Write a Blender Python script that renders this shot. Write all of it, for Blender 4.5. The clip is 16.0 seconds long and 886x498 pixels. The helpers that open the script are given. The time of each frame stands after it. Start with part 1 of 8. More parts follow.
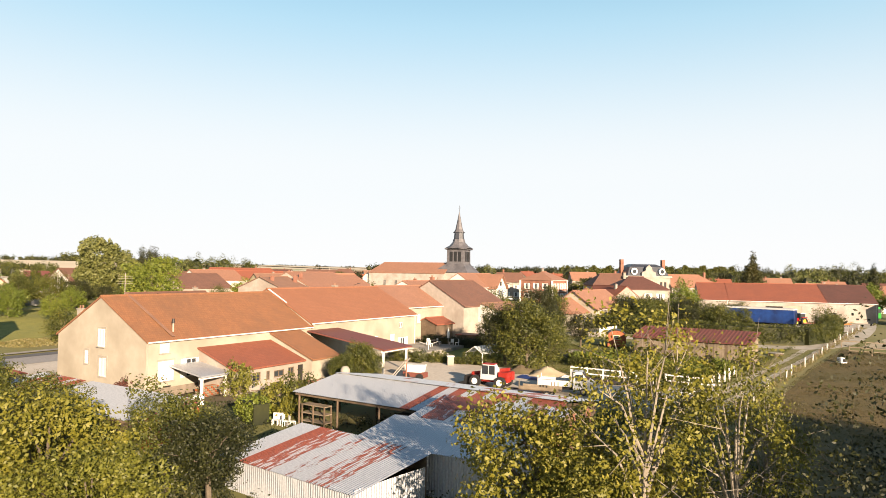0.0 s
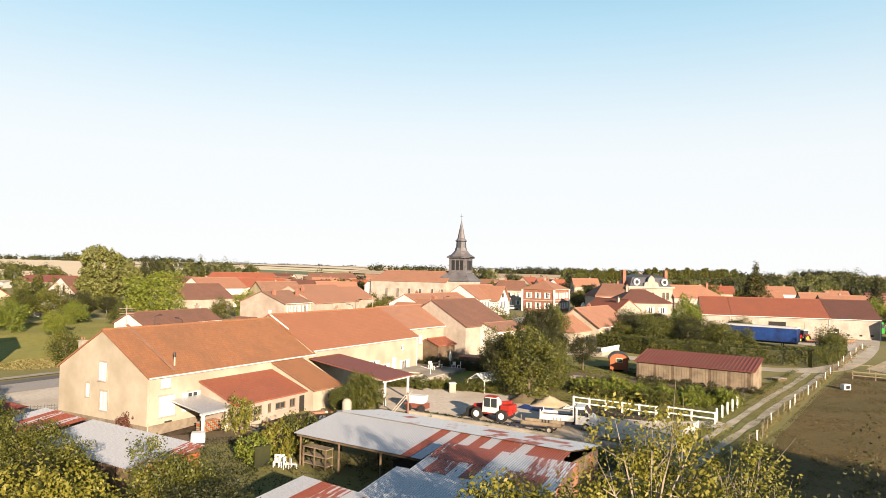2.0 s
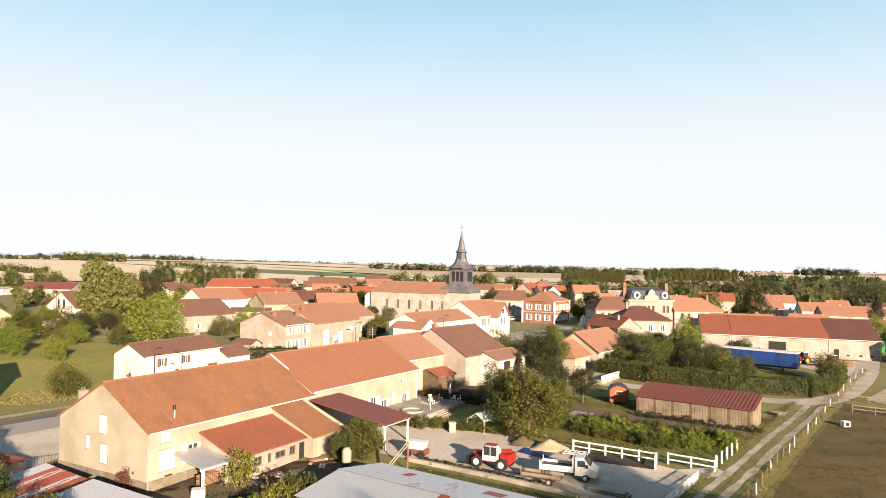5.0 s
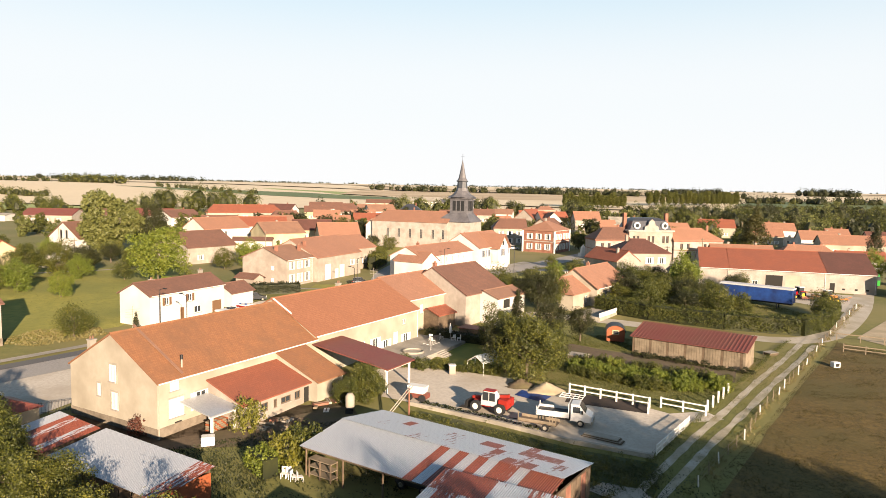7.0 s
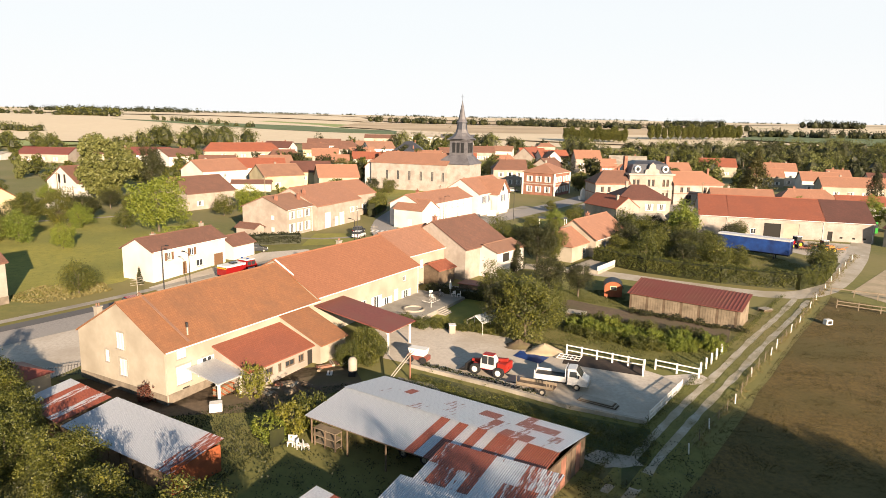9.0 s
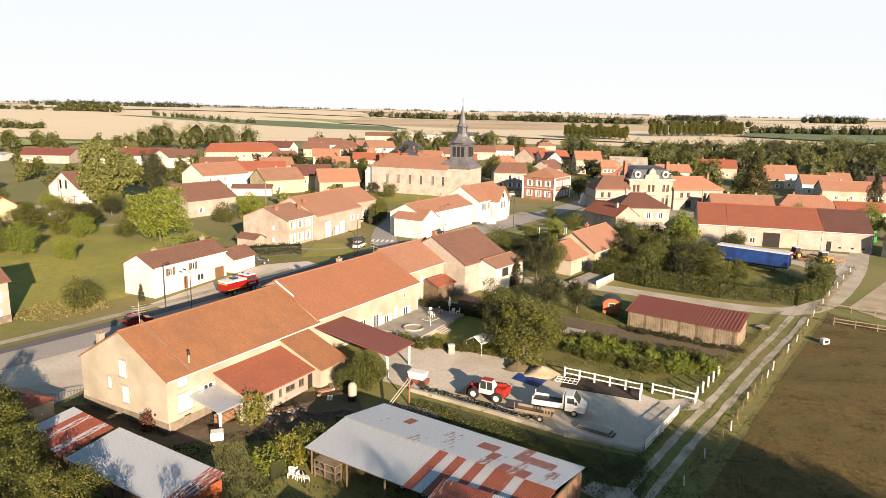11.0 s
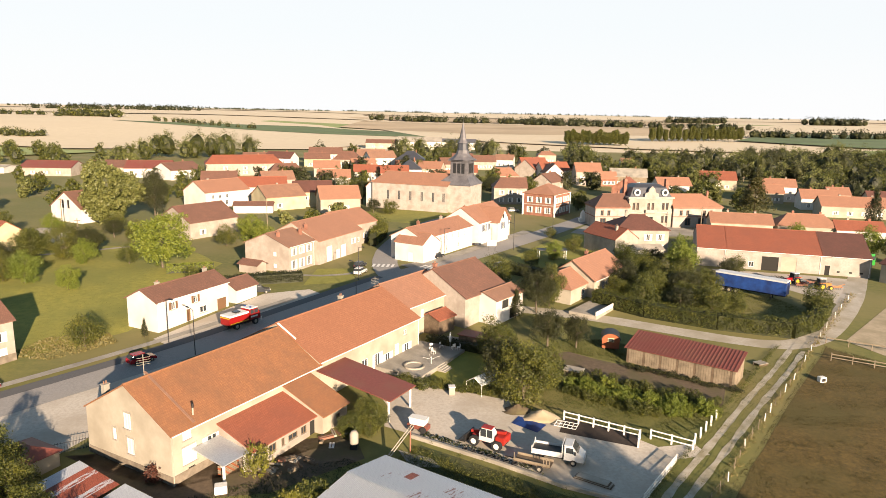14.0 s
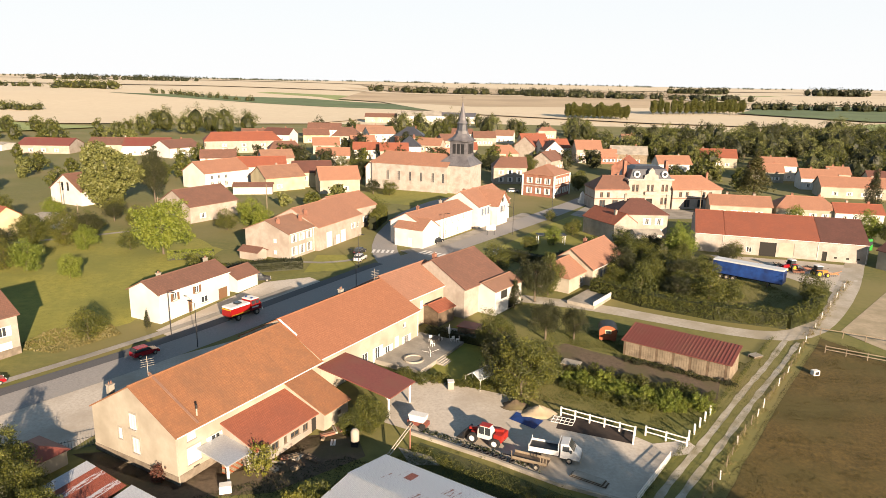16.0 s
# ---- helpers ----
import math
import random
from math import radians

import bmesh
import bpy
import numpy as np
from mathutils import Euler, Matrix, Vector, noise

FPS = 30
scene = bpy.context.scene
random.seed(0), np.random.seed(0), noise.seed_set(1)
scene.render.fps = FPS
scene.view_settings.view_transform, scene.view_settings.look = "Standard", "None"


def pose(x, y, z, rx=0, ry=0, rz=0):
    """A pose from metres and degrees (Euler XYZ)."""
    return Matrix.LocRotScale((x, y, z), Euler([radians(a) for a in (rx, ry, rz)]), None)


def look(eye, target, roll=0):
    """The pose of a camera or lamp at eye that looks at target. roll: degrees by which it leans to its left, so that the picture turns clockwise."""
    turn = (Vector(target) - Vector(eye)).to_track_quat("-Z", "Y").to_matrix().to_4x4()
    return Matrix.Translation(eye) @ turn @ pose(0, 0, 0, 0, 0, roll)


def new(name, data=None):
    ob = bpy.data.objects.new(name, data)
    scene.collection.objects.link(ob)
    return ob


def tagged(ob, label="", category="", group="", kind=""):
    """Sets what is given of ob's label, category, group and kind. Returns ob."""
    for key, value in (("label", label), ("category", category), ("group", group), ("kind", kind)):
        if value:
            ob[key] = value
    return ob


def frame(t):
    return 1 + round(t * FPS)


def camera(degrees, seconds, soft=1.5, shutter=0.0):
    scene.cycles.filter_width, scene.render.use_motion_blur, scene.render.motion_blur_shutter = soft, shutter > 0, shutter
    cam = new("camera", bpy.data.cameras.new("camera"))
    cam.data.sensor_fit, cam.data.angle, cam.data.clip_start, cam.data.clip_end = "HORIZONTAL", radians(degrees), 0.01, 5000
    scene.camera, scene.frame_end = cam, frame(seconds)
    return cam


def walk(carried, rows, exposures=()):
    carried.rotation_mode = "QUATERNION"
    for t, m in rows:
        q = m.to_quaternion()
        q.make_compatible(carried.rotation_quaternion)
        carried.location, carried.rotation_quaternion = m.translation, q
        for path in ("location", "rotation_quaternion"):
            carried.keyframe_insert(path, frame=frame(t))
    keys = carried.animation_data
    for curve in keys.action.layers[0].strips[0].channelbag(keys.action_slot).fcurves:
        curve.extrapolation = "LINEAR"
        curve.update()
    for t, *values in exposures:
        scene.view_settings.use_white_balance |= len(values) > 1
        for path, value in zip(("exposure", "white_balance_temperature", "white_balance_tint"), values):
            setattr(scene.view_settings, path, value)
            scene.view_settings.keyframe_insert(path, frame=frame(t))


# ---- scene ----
cam = camera(66.0, 16.0, soft=0.75)

PATH = [
    (0, (0.393, 0.14, 9.815), (0.282, 2.135, 9.884), 0.9),
    (0.5, (0.425, 0.208, 10.62), (0.311, 2.204, 10.689), 1.0),
    (1, (0.443, 0.276, 11.471), (0.327, 2.272, 11.54), 1.1),
    (1.5, (0.358, 0.229, 12.344), (0.241, 2.224, 12.413), 1.0),
    (2, (0.298, 0.263, 13.256), (0.181, 2.259, 13.322), 1.1),
    (2.5, (0.359, 0.135, 14.163), (0.24, 2.131, 14.23), 1.1),
    (3, (0.394, 0.169, 14.98), (0.274, 2.164, 15.048), 1.0),
    (3.5, (0.283, 0.114, 15.759), (0.166, 2.11, 15.83), 1.1),
    (4, (0.293, 0.224, 16.69), (0.173, 2.219, 16.758), 1.0),
    (6.3, (0.248, -0.019, 20.763), (0.131, 1.976, 20.7), 1.2),
    (6.5, (0.388, -0.001, 21.003), (0.268, 1.992, 20.891), 1.1),
    (7, (0.297, 0.067, 21.931), (0.181, 2.056, 21.752), 1.1),
    (7.5, (0.325, 0.079, 22.773), (0.207, 2.067, 22.59), 1.1),
    (8, (0.252, 0.152, 23.634), (0.138, 2.133, 23.384), 1.1),
    (8.2, (0.172, 0.18, 23.903), (0.06, 2.155, 23.603), 1.1),
    (10.3, (0.119, -0.014, 28.507), (0.012, 1.942, 28.107), 1.1),
    (10.5, (0.22, 0.119, 28.599), (0.11, 2.077, 28.203), 1.2),
    (11, (0.285, 0.215, 29.365), (0.174, 2.173, 28.971), 1.1),
    (11.5, (0.229, 0.03, 30.24), (0.118, 1.989, 29.851), 1.1),
    (12, (0.161, 0.176, 31.205), (0.05, 2.134, 30.814), 1.1),
    (12.5, (0.154, 0.162, 32.07), (0.042, 2.12, 31.681), 1.1),
    (13, (0.13, 0.23, 33.016), (0.02, 2.189, 32.626), 1.1),
    (13.5, (0.319, 0.206, 33.945), (0.205, 2.164, 33.553), 1.0),
    (14, (0.211, 0.356, 34.876), (0.098, 2.314, 34.485), 1.0),
    (14.5, (0.111, 0.312, 35.728), (0.001, 2.271, 35.339), 1.0),
    (15, (0.076, 0.366, 36.585), (-0.034, 2.323, 36.189), 1.0),
    (15.5, (0.092, 0.422, 37.445), (-0.017, 2.372, 37.014), 0.9),
    (16, (0.244, 0.415, 38.395), (0.134, 2.355, 37.921), 1.0),
]
walk(cam, [(t, look(eye, target, roll)) for t, eye, target, roll in PATH])

# ---- light ----
SUN_TO = Vector((0.45, -0.89, 0.0)).normalized()
SUN_ELEV = radians(14)
world = bpy.data.worlds.new("sky")
scene.world = world
world.use_nodes = True
wn, wl = world.node_tree.nodes, world.node_tree.links
sky = wn.new("ShaderNodeTexSky")
sky.sky_type, sky.sun_disc = "NISHITA", False
sky.sun_elevation = SUN_ELEV
sky.sun_rotation = math.atan2(SUN_TO.x, SUN_TO.y)
sky.air_density, sky.dust_density, sky.ozone_density = 1.0, 0.5, 0.6
# pale evening haze that thickens towards the horizon
wc = wn.new("ShaderNodeTexCoord")
ws = wn.new("ShaderNodeSeparateXYZ")
wl.new(wc.outputs["Generated"], ws.inputs[0])
wr = wn.new("ShaderNodeValToRGB")
wr.color_ramp.interpolation = "EASE"
wr.color_ramp.elements[0].position, wr.color_ramp.elements[0].color = 0.0, (0.96, 0.96, 0.96, 1)
wr.color_ramp.elements[1].position, wr.color_ramp.elements[1].color = 0.42, (0.0, 0.0, 0.0, 1)
wh_ = wr.color_ramp.elements.new(0.13)
wh_.color = (0.86, 0.86, 0.86, 1)
wl.new(ws.outputs[2], wr.inputs[0])
wm = wn.new("ShaderNodeMix")
wm.data_type = "RGBA"
wl.new(wr.outputs[0], wm.inputs[0])
wb_ = wn.new("ShaderNodeMix")
wb_.data_type = "RGBA"
wz = wn.new("ShaderNodeValToRGB")
wz.color_ramp.elements[0].position, wz.color_ramp.elements[0].color = 0.34, (0.8, 0.8, 0.8, 1)
wz.color_ramp.elements[1].position, wz.color_ramp.elements[1].color = 0.62, (0.0, 0.0, 0.0, 1)
wl.new(ws.outputs[2], wz.inputs[0])
wl.new(wz.outputs[0], wb_.inputs[0])
wl.new(sky.outputs[0], wb_.inputs[6])
wb_.inputs[7].default_value = (2.7, 4.8, 6.0, 1)
wl.new(wb_.outputs[2], wm.inputs[6])
wm.inputs[7].default_value = (6.2, 6.15, 6.15, 1)
wl.new(wm.outputs[2], wn["Background"].inputs[0])
wn["Background"].inputs[1].default_value = 0.0482
sun = new("sun", bpy.data.lights.new("sun", "SUN"))
sun.data.energy, sun.data.angle, sun.data.color = 5.0, radians(0.6), (1.0, 0.77, 0.55)
sd = (SUN_TO * math.cos(SUN_ELEV) + Vector((0, 0, math.sin(SUN_ELEV))))
sun.matrix_world = look(sd * 100, (0, 0, 0))
scene.view_settings.exposure = 1.75

# ---- ground shape ----
def sstep(a, b, v):
    t = min(max((v - a) / (b - a), 0.0), 1.0)
    return t * t * (3 - 2 * t)


def gz(x, y):
    """Height of the ground."""
    z = max(-2.7, min(0.0, -2.6 + 0.031 * (y - 55)))
    d = math.hypot(x, y)
    z += 0.0072 * max(0.0, d - 420) * (1 if d < 5200 else 5200 / d)
    z += 13 * sstep(-150, -750, x) * sstep(380, 1150, d) * (1 - 0.5 * sstep(1300, 3000, d))
    z += 4 * sstep(700, 2500, d) * math.sin(x * 0.0021 + 1) * math.sin(y * 0.0017)
    return z


# ---- materials ----
def mat(name, rough=0.8, metal=0.0):
    m = bpy.data.materials.new(name)
    m.use_nodes = True
    b = m.node_tree.nodes["Principled BSDF"]
    b.inputs["Roughness"].default_value, b.inputs["Metallic"].default_value = rough, metal
    return m, m.node_tree.nodes, m.node_tree.links, b


def ramp(n, l, fac, stops):
    r = n.new("ShaderNodeValToRGB")
    while len(r.color_ramp.elements) < len(stops):
        r.color_ramp.elements.new(0.5)
    for e, (p, c) in zip(r.color_ramp.elements, stops):
        e.position, e.color = p, (*c, 1)
    l.new(fac, r.inputs[0])
    return r.outputs[0]


def tex(n, l, kind, scale, coord="Object", stretch=None, **kw):
    tc = n.new("ShaderNodeTexCoord")
    t = n.new(kind)
    src = tc.outputs[coord]
    if stretch:
        mp = n.new("ShaderNodeMapping")
        mp.inputs["Scale"].default_value = stretch
        l.new(src, mp.inputs[0])
        src = mp.outputs[0]
    l.new(src, t.inputs["Vector"])
    t.inputs["Scale"].default_value = scale
    for k, v in kw.items():
        t.inputs[k].default_value = v
    return t


def mix(n, l, fac, a, b, mode="MIX"):
    m = n.new("ShaderNodeMix")
    m.data_type, m.blend_type = "RGBA", mode
    for s, v in ((m.inputs[0], fac), (m.inputs[6], a), (m.inputs[7], b)):
        if isinstance(v, (int, float)):
            s.default_value = v
        elif isinstance(v, tuple):
            s.default_value = (*v, 1)
        else:
            l.new(v, s)
    return m.outputs[2]


def bump(n, l, b, height, strength=0.3, dist=0.05):
    u = n.new("ShaderNodeBump")
    u.inputs["Strength"].default_value, u.inputs["Distance"].default_value = strength, dist
    l.new(height, u.inputs["Height"])
    l.new(u.outputs[0], b.inputs["Normal"])


def noisy(name, c1, c2, scale=3.0, rough=0.85, metal=0.0, big=0.25, c3=None, bumpy=0.25, world_coord=False):
    """A surface with fine grain and large stains between c1 and c2 (c3: stain colour)."""
    m, n, l, b = mat(name, rough, metal)
    co = "Object"
    f = tex(n, l, "ShaderNodeTexNoise", scale, co, Detail=8.0, Roughness=0.65)
    col = ramp(n, l, f.outputs[0], [(0.3, c1), (0.7, c2)])
    g = tex(n, l, "ShaderNodeTexNoise", big, co, Detail=5.0)
    s = ramp(n, l, g.outputs[0], [(0.42, (0, 0, 0)), (0.66, (1, 1, 1))])
    col = mix(n, l, s, col, c3 or tuple(v * 0.8 for v in c1))
    l.new(col, b.inputs["Base Color"])
    if bumpy:
        bump(n, l, b, f.outputs[0], bumpy, 0.03)
    return m


def plain(name, c, rough=0.5, metal=0.0):
    m, n, l, b = mat(name, rough, metal)
    f = tex(n, l, "ShaderNodeTexNoise", 6.0, Detail=6.0)
    l.new(ramp(n, l, f.outputs[0], [(0.3, tuple(v * 0.88 for v in c)), (0.7, c)]), b.inputs["Base Color"])
    return m


def tiles(name, c1, c2, c3, w=0.24, h=0.30, rough=0.8):
    """Clay roof tiles in rows; the ridge runs along x."""
    m, n, l, b = mat(name, rough)
    br = tex(n, l, "ShaderNodeTexBrick", 1.0)
    br.offset = 0.5
    br.inputs["Color1"].default_value, br.inputs["Color2"].default_value = (*c1, 1), (*c2, 1)
    br.inputs["Mortar"].default_value = (*[v * 0.72 for v in c1], 1)
    br.inputs["Mortar Size"].default_value, br.inputs["Brick Width"].default_value, br.inputs["Row Height"].default_value = 0.02, w, h
    g = tex(n, l, "ShaderNodeTexNoise", 0.35, Detail=7.0, Roughness=0.7)
    s = ramp(n, l, g.outputs[0], [(0.40, (0, 0, 0)), (0.72, (1, 1, 1))])
    col = mix(n, l, s, br.outputs[0], c3)
    k = tex(n, l, "ShaderNodeTexNoise", 3.5, Detail=8.0, Roughness=0.8)
    col = mix(n, l, 0.6, col, ramp(n, l, k.outputs[0], [(0.3, (0.55, 0.55, 0.55)), (0.7, (1, 1, 1))]), "MULTIPLY")
    l.new(col, b.inputs["Base Color"])
    wv = tex(n, l, "ShaderNodeTexWave", 1.0 / w * 0.5, "Object")
    bump(n, l, b, wv.outputs[1], 0.25, 0.03)
    return m


def sheet_metal(name, rust):
    """Galvanised corrugated sheet; some sheets rusted, by their random number."""
    m, n, l, b = mat(name, 0.42, 0.55)
    oi = n.new("ShaderNodeObjectInfo")
    f = tex(n, l, "ShaderNodeTexNoise", 1.3, stretch=(2.6, 0.45, 1.0), Detail=6.0, Roughness=0.7)
    ad = n.new("ShaderNodeMath")
    ad.operation = "MULTIPLY_ADD"
    ad.inputs[1].default_value = 0.5
    l.new(oi.outputs["Random"], ad.inputs[0])
    l.new(f.outputs[0], ad.inputs[2])
    s = ramp(n, l, ad.outputs[0], [(rust, (0, 0, 0)), (rust + 0.05, (1, 1, 1))])
    g = tex(n, l, "ShaderNodeTexNoise", 7.0, Detail=5.0)
    zinc = ramp(n, l, g.outputs[0], [(0.3, (0.36, 0.385, 0.43)), (0.7, (0.49, 0.515, 0.55))])
    ox = ramp(n, l, g.outputs[0], [(0.3, (0.095, 0.024, 0.015)), (0.7, (0.21, 0.062, 0.036))])
    l.new(mix(n, l, s, zinc, ox), b.inputs["Base Color"])
    inv = ramp(n, l, s, [(0.0, (0.55, 0.55, 0.55)), (1.0, (0, 0, 0))])
    l.new(inv, b.inputs["Metallic"])
    return m


def leafy(name, c1, c2, c3):
    m, n, l, b = mat(name, 0.6)
    gi = n.new("ShaderNodeNewGeometry")
    oi = n.new("ShaderNodeObjectInfo")
    nz = tex(n, l, "ShaderNodeTexNoise", 0.55, Detail=4.0, Roughness=0.6)
    va = n.new("ShaderNodeMath")
    va.operation = "MULTIPLY_ADD"
    va.inputs[1].default_value = 0.45
    l.new(gi.outputs["Random Per Island"], va.inputs[0])
    sh = n.new("ShaderNodeMath")
    sh.operation = "MULTIPLY_ADD"
    sh.inputs[1].default_value, sh.inputs[2].default_value = 1.5, -0.48
    l.new(nz.outputs[0], sh.inputs[0])
    l.new(sh.outputs[0], va.inputs[2])
    col = ramp(n, l, va.outputs[0], [(0.0, c1), (0.5, c2), (1.0, c3)])
    tint = ramp(n, l, oi.outputs["Random"], [(0.0, (0.8, 0.85, 0.75)), (1.0, (1.15, 1.1, 0.95))])
    col = mix(n, l, 1.0, col, tint, "MULTIPLY")
    l.new(col, b.inputs["Base Color"])
    tr = n.new("ShaderNodeBsdfTranslucent")
    l.new(col, tr.inputs[0])
    ms = n.new("ShaderNodeMixShader")
    ms.inputs[0].default_value = 0.25
    l.new(b.outputs[0], ms.inputs[1])
    l.new(tr.outputs[0], ms.inputs[2])
    l.new(ms.outputs[0], n["Material Output"].inputs[0])
    return m


M = {}
M["grass"] = noisy("grass", (0.086, 0.093, 0.0177), (0.143, 0.136, 0.031), 0.9, 0.95, big=0.035, c3=(0.165, 0.140, 0.048))
M["lawn"] = noisy("lawn", (0.151, 0.151, 0.0183), (0.242, 0.220, 0.034), 0.9, 0.95, big=0.07, c3=(0.133, 0.138, 0.020))
M["pasture"] = noisy("pasture", (0.045, 0.030, 0.0047), (0.129, 0.083, 0.0140), 2.2, 0.95, big=0.09, c3=(0.064, 0.051, 0.0070))
M["bank"] = noisy("bank", (0.0176, 0.029, 0.0058), (0.048, 0.063, 0.0125), 2.0, 0.95, big=0.3, c3=(0.058, 0.058, 0.0193))
M["asphalt"] = noisy("asphalt", (0.180, 0.170, 0.167), (0.280, 0.265, 0.251), 4.0, 0.85, big=0.15, c3=(0.234, 0.221, 0.208))
M["asphalt_new"] = noisy("asphalt_new", (0.061, 0.061, 0.066), (0.091, 0.090, 0.094), 4.0, 0.85, big=0.2, c3=(0.079, 0.078, 0.079))
M["gravel"] = noisy("gravel", (0.345, 0.308, 0.264), (0.484, 0.441, 0.382), 2.6, 0.95, big=0.13, c3=(0.316, 0.276, 0.224))
M["lane"] = noisy("lane", (0.293, 0.265, 0.221), (0.400, 0.365, 0.310), 2.2, 0.95, big=0.25, c3=(0.270, 0.241, 0.183))
M["rut"] = noisy("rut_gravel", (0.297, 0.264, 0.208), (0.408, 0.374, 0.306), 2.4, 0.95, big=0.5, c3=(0.230, 0.200, 0.128))
M["sand"] = noisy("sand", (0.280, 0.225, 0.152), (0.365, 0.304, 0.213), 1.6, 0.95, big=0.3, c3=(0.231, 0.194, 0.122))
M["soil"] = noisy("soil", (0.063, 0.044, 0.028), (0.118, 0.085, 0.053), 2.0, 0.95, big=0.3, c3=(0.075, 0.063, 0.028))
M["soil_dark"] = noisy("dark_soil", (0.0184, 0.0114, 0.0083), (0.042, 0.026, 0.0184), 2.5, 0.95, big=0.5)
M["path"] = noisy("path", (0.223, 0.206, 0.176), (0.305, 0.282, 0.246), 3.0, 0.9, big=0.3)
# ripe wheat, lightened further so the colour carries the distance haze
M["wheat"] = noisy("wheat", (0.50, 0.415, 0.285), (0.58, 0.49, 0.35), 0.15, 0.95, big=0.006, c3=(0.52, 0.43, 0.30))
M["stubble"] = noisy("stubble", (0.381, 0.286, 0.176), (0.454, 0.351, 0.227), 0.15, 0.95, big=0.006)
M["green_field"] = noisy("green_field", (0.068, 0.108, 0.034), (0.101, 0.143, 0.048), 0.1, 0.95, big=0.01)
M["meadow"] = noisy("meadow", (0.186, 0.237, 0.072), (0.279, 0.309, 0.104), 0.12, 0.95, big=0.015)
M["cream"] = noisy("cream_render", (0.283, 0.254, 0.201), (0.337, 0.302, 0.246), 1.0, 0.9, big=0.28, c3=(0.235, 0.206, 0.160), bumpy=0.15)
M["beige"] = noisy("beige_render", (0.246, 0.214, 0.181), (0.321, 0.283, 0.246), 1.5, 0.9, big=0.4, c3=(0.224, 0.187, 0.155), bumpy=0.2)
M["white"] = noisy("white_render", (0.448, 0.432, 0.408), (0.498, 0.486, 0.464), 1.2, 0.85, big=0.3, c3=(0.418, 0.392, 0.355), bumpy=0.12)
M["yellow"] = noisy("yellow_render", (0.389, 0.328, 0.201), (0.438, 0.377, 0.243), 1.2, 0.88, big=0.3)
M["grey_render"] = noisy("grey_render", (0.224, 0.203, 0.171), (0.289, 0.262, 0.224), 1.5, 0.9, big=0.4)
M["stone"] = noisy("pale_stone", (0.257, 0.231, 0.206), (0.326, 0.297, 0.268), 2.5, 0.9, big=0.5, c3=(0.224, 0.193, 0.166), bumpy=0.3)
M["plinth"] = noisy("plinth", (0.122, 0.100, 0.076), (0.219, 0.182, 0.140), 1.6, 0.95, big=0.6, bumpy=0.6)
M["concrete"] = noisy("concrete", (0.243, 0.219, 0.182), (0.328, 0.298, 0.250), 2.2, 0.92, big=0.3)
M["tile_orange"] = tiles("tile_orange", (0.275, 0.132, 0.082), (0.315, 0.160, 0.102), (0.235, 0.118, 0.076))
M["tile_wing"] = tiles("tile_wing", (0.262, 0.106, 0.054), (0.300, 0.128, 0.067), (0.232, 0.096, 0.050))
M["tile_old"] = tiles("tile_old", (0.275, 0.120, 0.052), (0.232, 0.100, 0.046), (0.172, 0.084, 0.043))
M["tile_red"] = tiles("tile_red", (0.235, 0.070, 0.036), (0.275, 0.086, 0.046), (0.19, 0.062, 0.036))
M["tile_brown"] = tiles("tile_brown", (0.147, 0.071, 0.049), (0.184, 0.089, 0.060), (0.113, 0.058, 0.041))
M["tile_dark"] = tiles("tile_dark", (0.103, 0.041, 0.030), (0.130, 0.051, 0.038), (0.076, 0.033, 0.024))
M["tile_pale"] = tiles("tile_pale", (0.269, 0.146, 0.096), (0.222, 0.117, 0.073), (0.175, 0.096, 0.067))
M["slate"] = tiles("slate", (0.042, 0.046, 0.058), (0.061, 0.064, 0.079), (0.034, 0.037, 0.046), 0.3, 0.25, 0.45)
M["lead"] = noisy("lead_slate", (0.079, 0.076, 0.085), (0.128, 0.122, 0.128), 3.0, 0.55, big=0.5)
M["red_metal"] = noisy("red_metal", (0.113, 0.032, 0.025), (0.164, 0.048, 0.036), 3.0, 0.6, big=0.4, c3=(0.136, 0.050, 0.034))
M["zinc"] = sheet_metal("galvanised_sheet", 1.02)
M["rusty"] = sheet_metal("rusty_sheet", 0.90)
M["rustier"] = sheet_metal("rusted_sheet", 0.66)
M["rusted"] = sheet_metal("deep_rust_sheet", 0.42)
M["dull"] = sheet_metal("dull_sheet", 0.99)
M["wood"] = noisy("weathered_wood", (0.155, 0.122, 0.083), (0.227, 0.181, 0.129), 4.0, 0.9, big=0.8)
M["wood_old"] = noisy("old_wood", (0.083, 0.057, 0.036), (0.145, 0.104, 0.067), 4.0, 0.9, big=0.8)
M["wood_orange"] = noisy("orange_wood", (0.217, 0.052, 0.0156), (0.258, 0.072, 0.023), 3.0, 0.7, big=0.6)
M["white_paint"] = plain("white_paint", (0.630, 0.614, 0.581), 0.5)
M["blue_sheet"] = noisy("blue_tarpaulin", (0.0073, 0.030, 0.146), (0.0122, 0.054, 0.219), 1.5, 0.55, big=0.5, c3=(0.0061, 0.0184, 0.085))
M["brown_paint"] = plain("brown_paint", (0.134, 0.073, 0.037), 0.6)
M["blue_paint"] = plain("blue_grey_paint", (0.122, 0.146, 0.201), 0.55)
M["red_paint"] = plain("red_paint", (0.255, 0.0184, 0.0122), 0.45)
M["dark"] = plain("dark_interior", (0.0122, 0.0110, 0.0091), 0.9)
M["black"] = plain("black_rubber", (0.0122, 0.0122, 0.0134), 0.8)
M["iron"] = plain("dark_iron", (0.037, 0.037, 0.039), 0.5, 0.6)
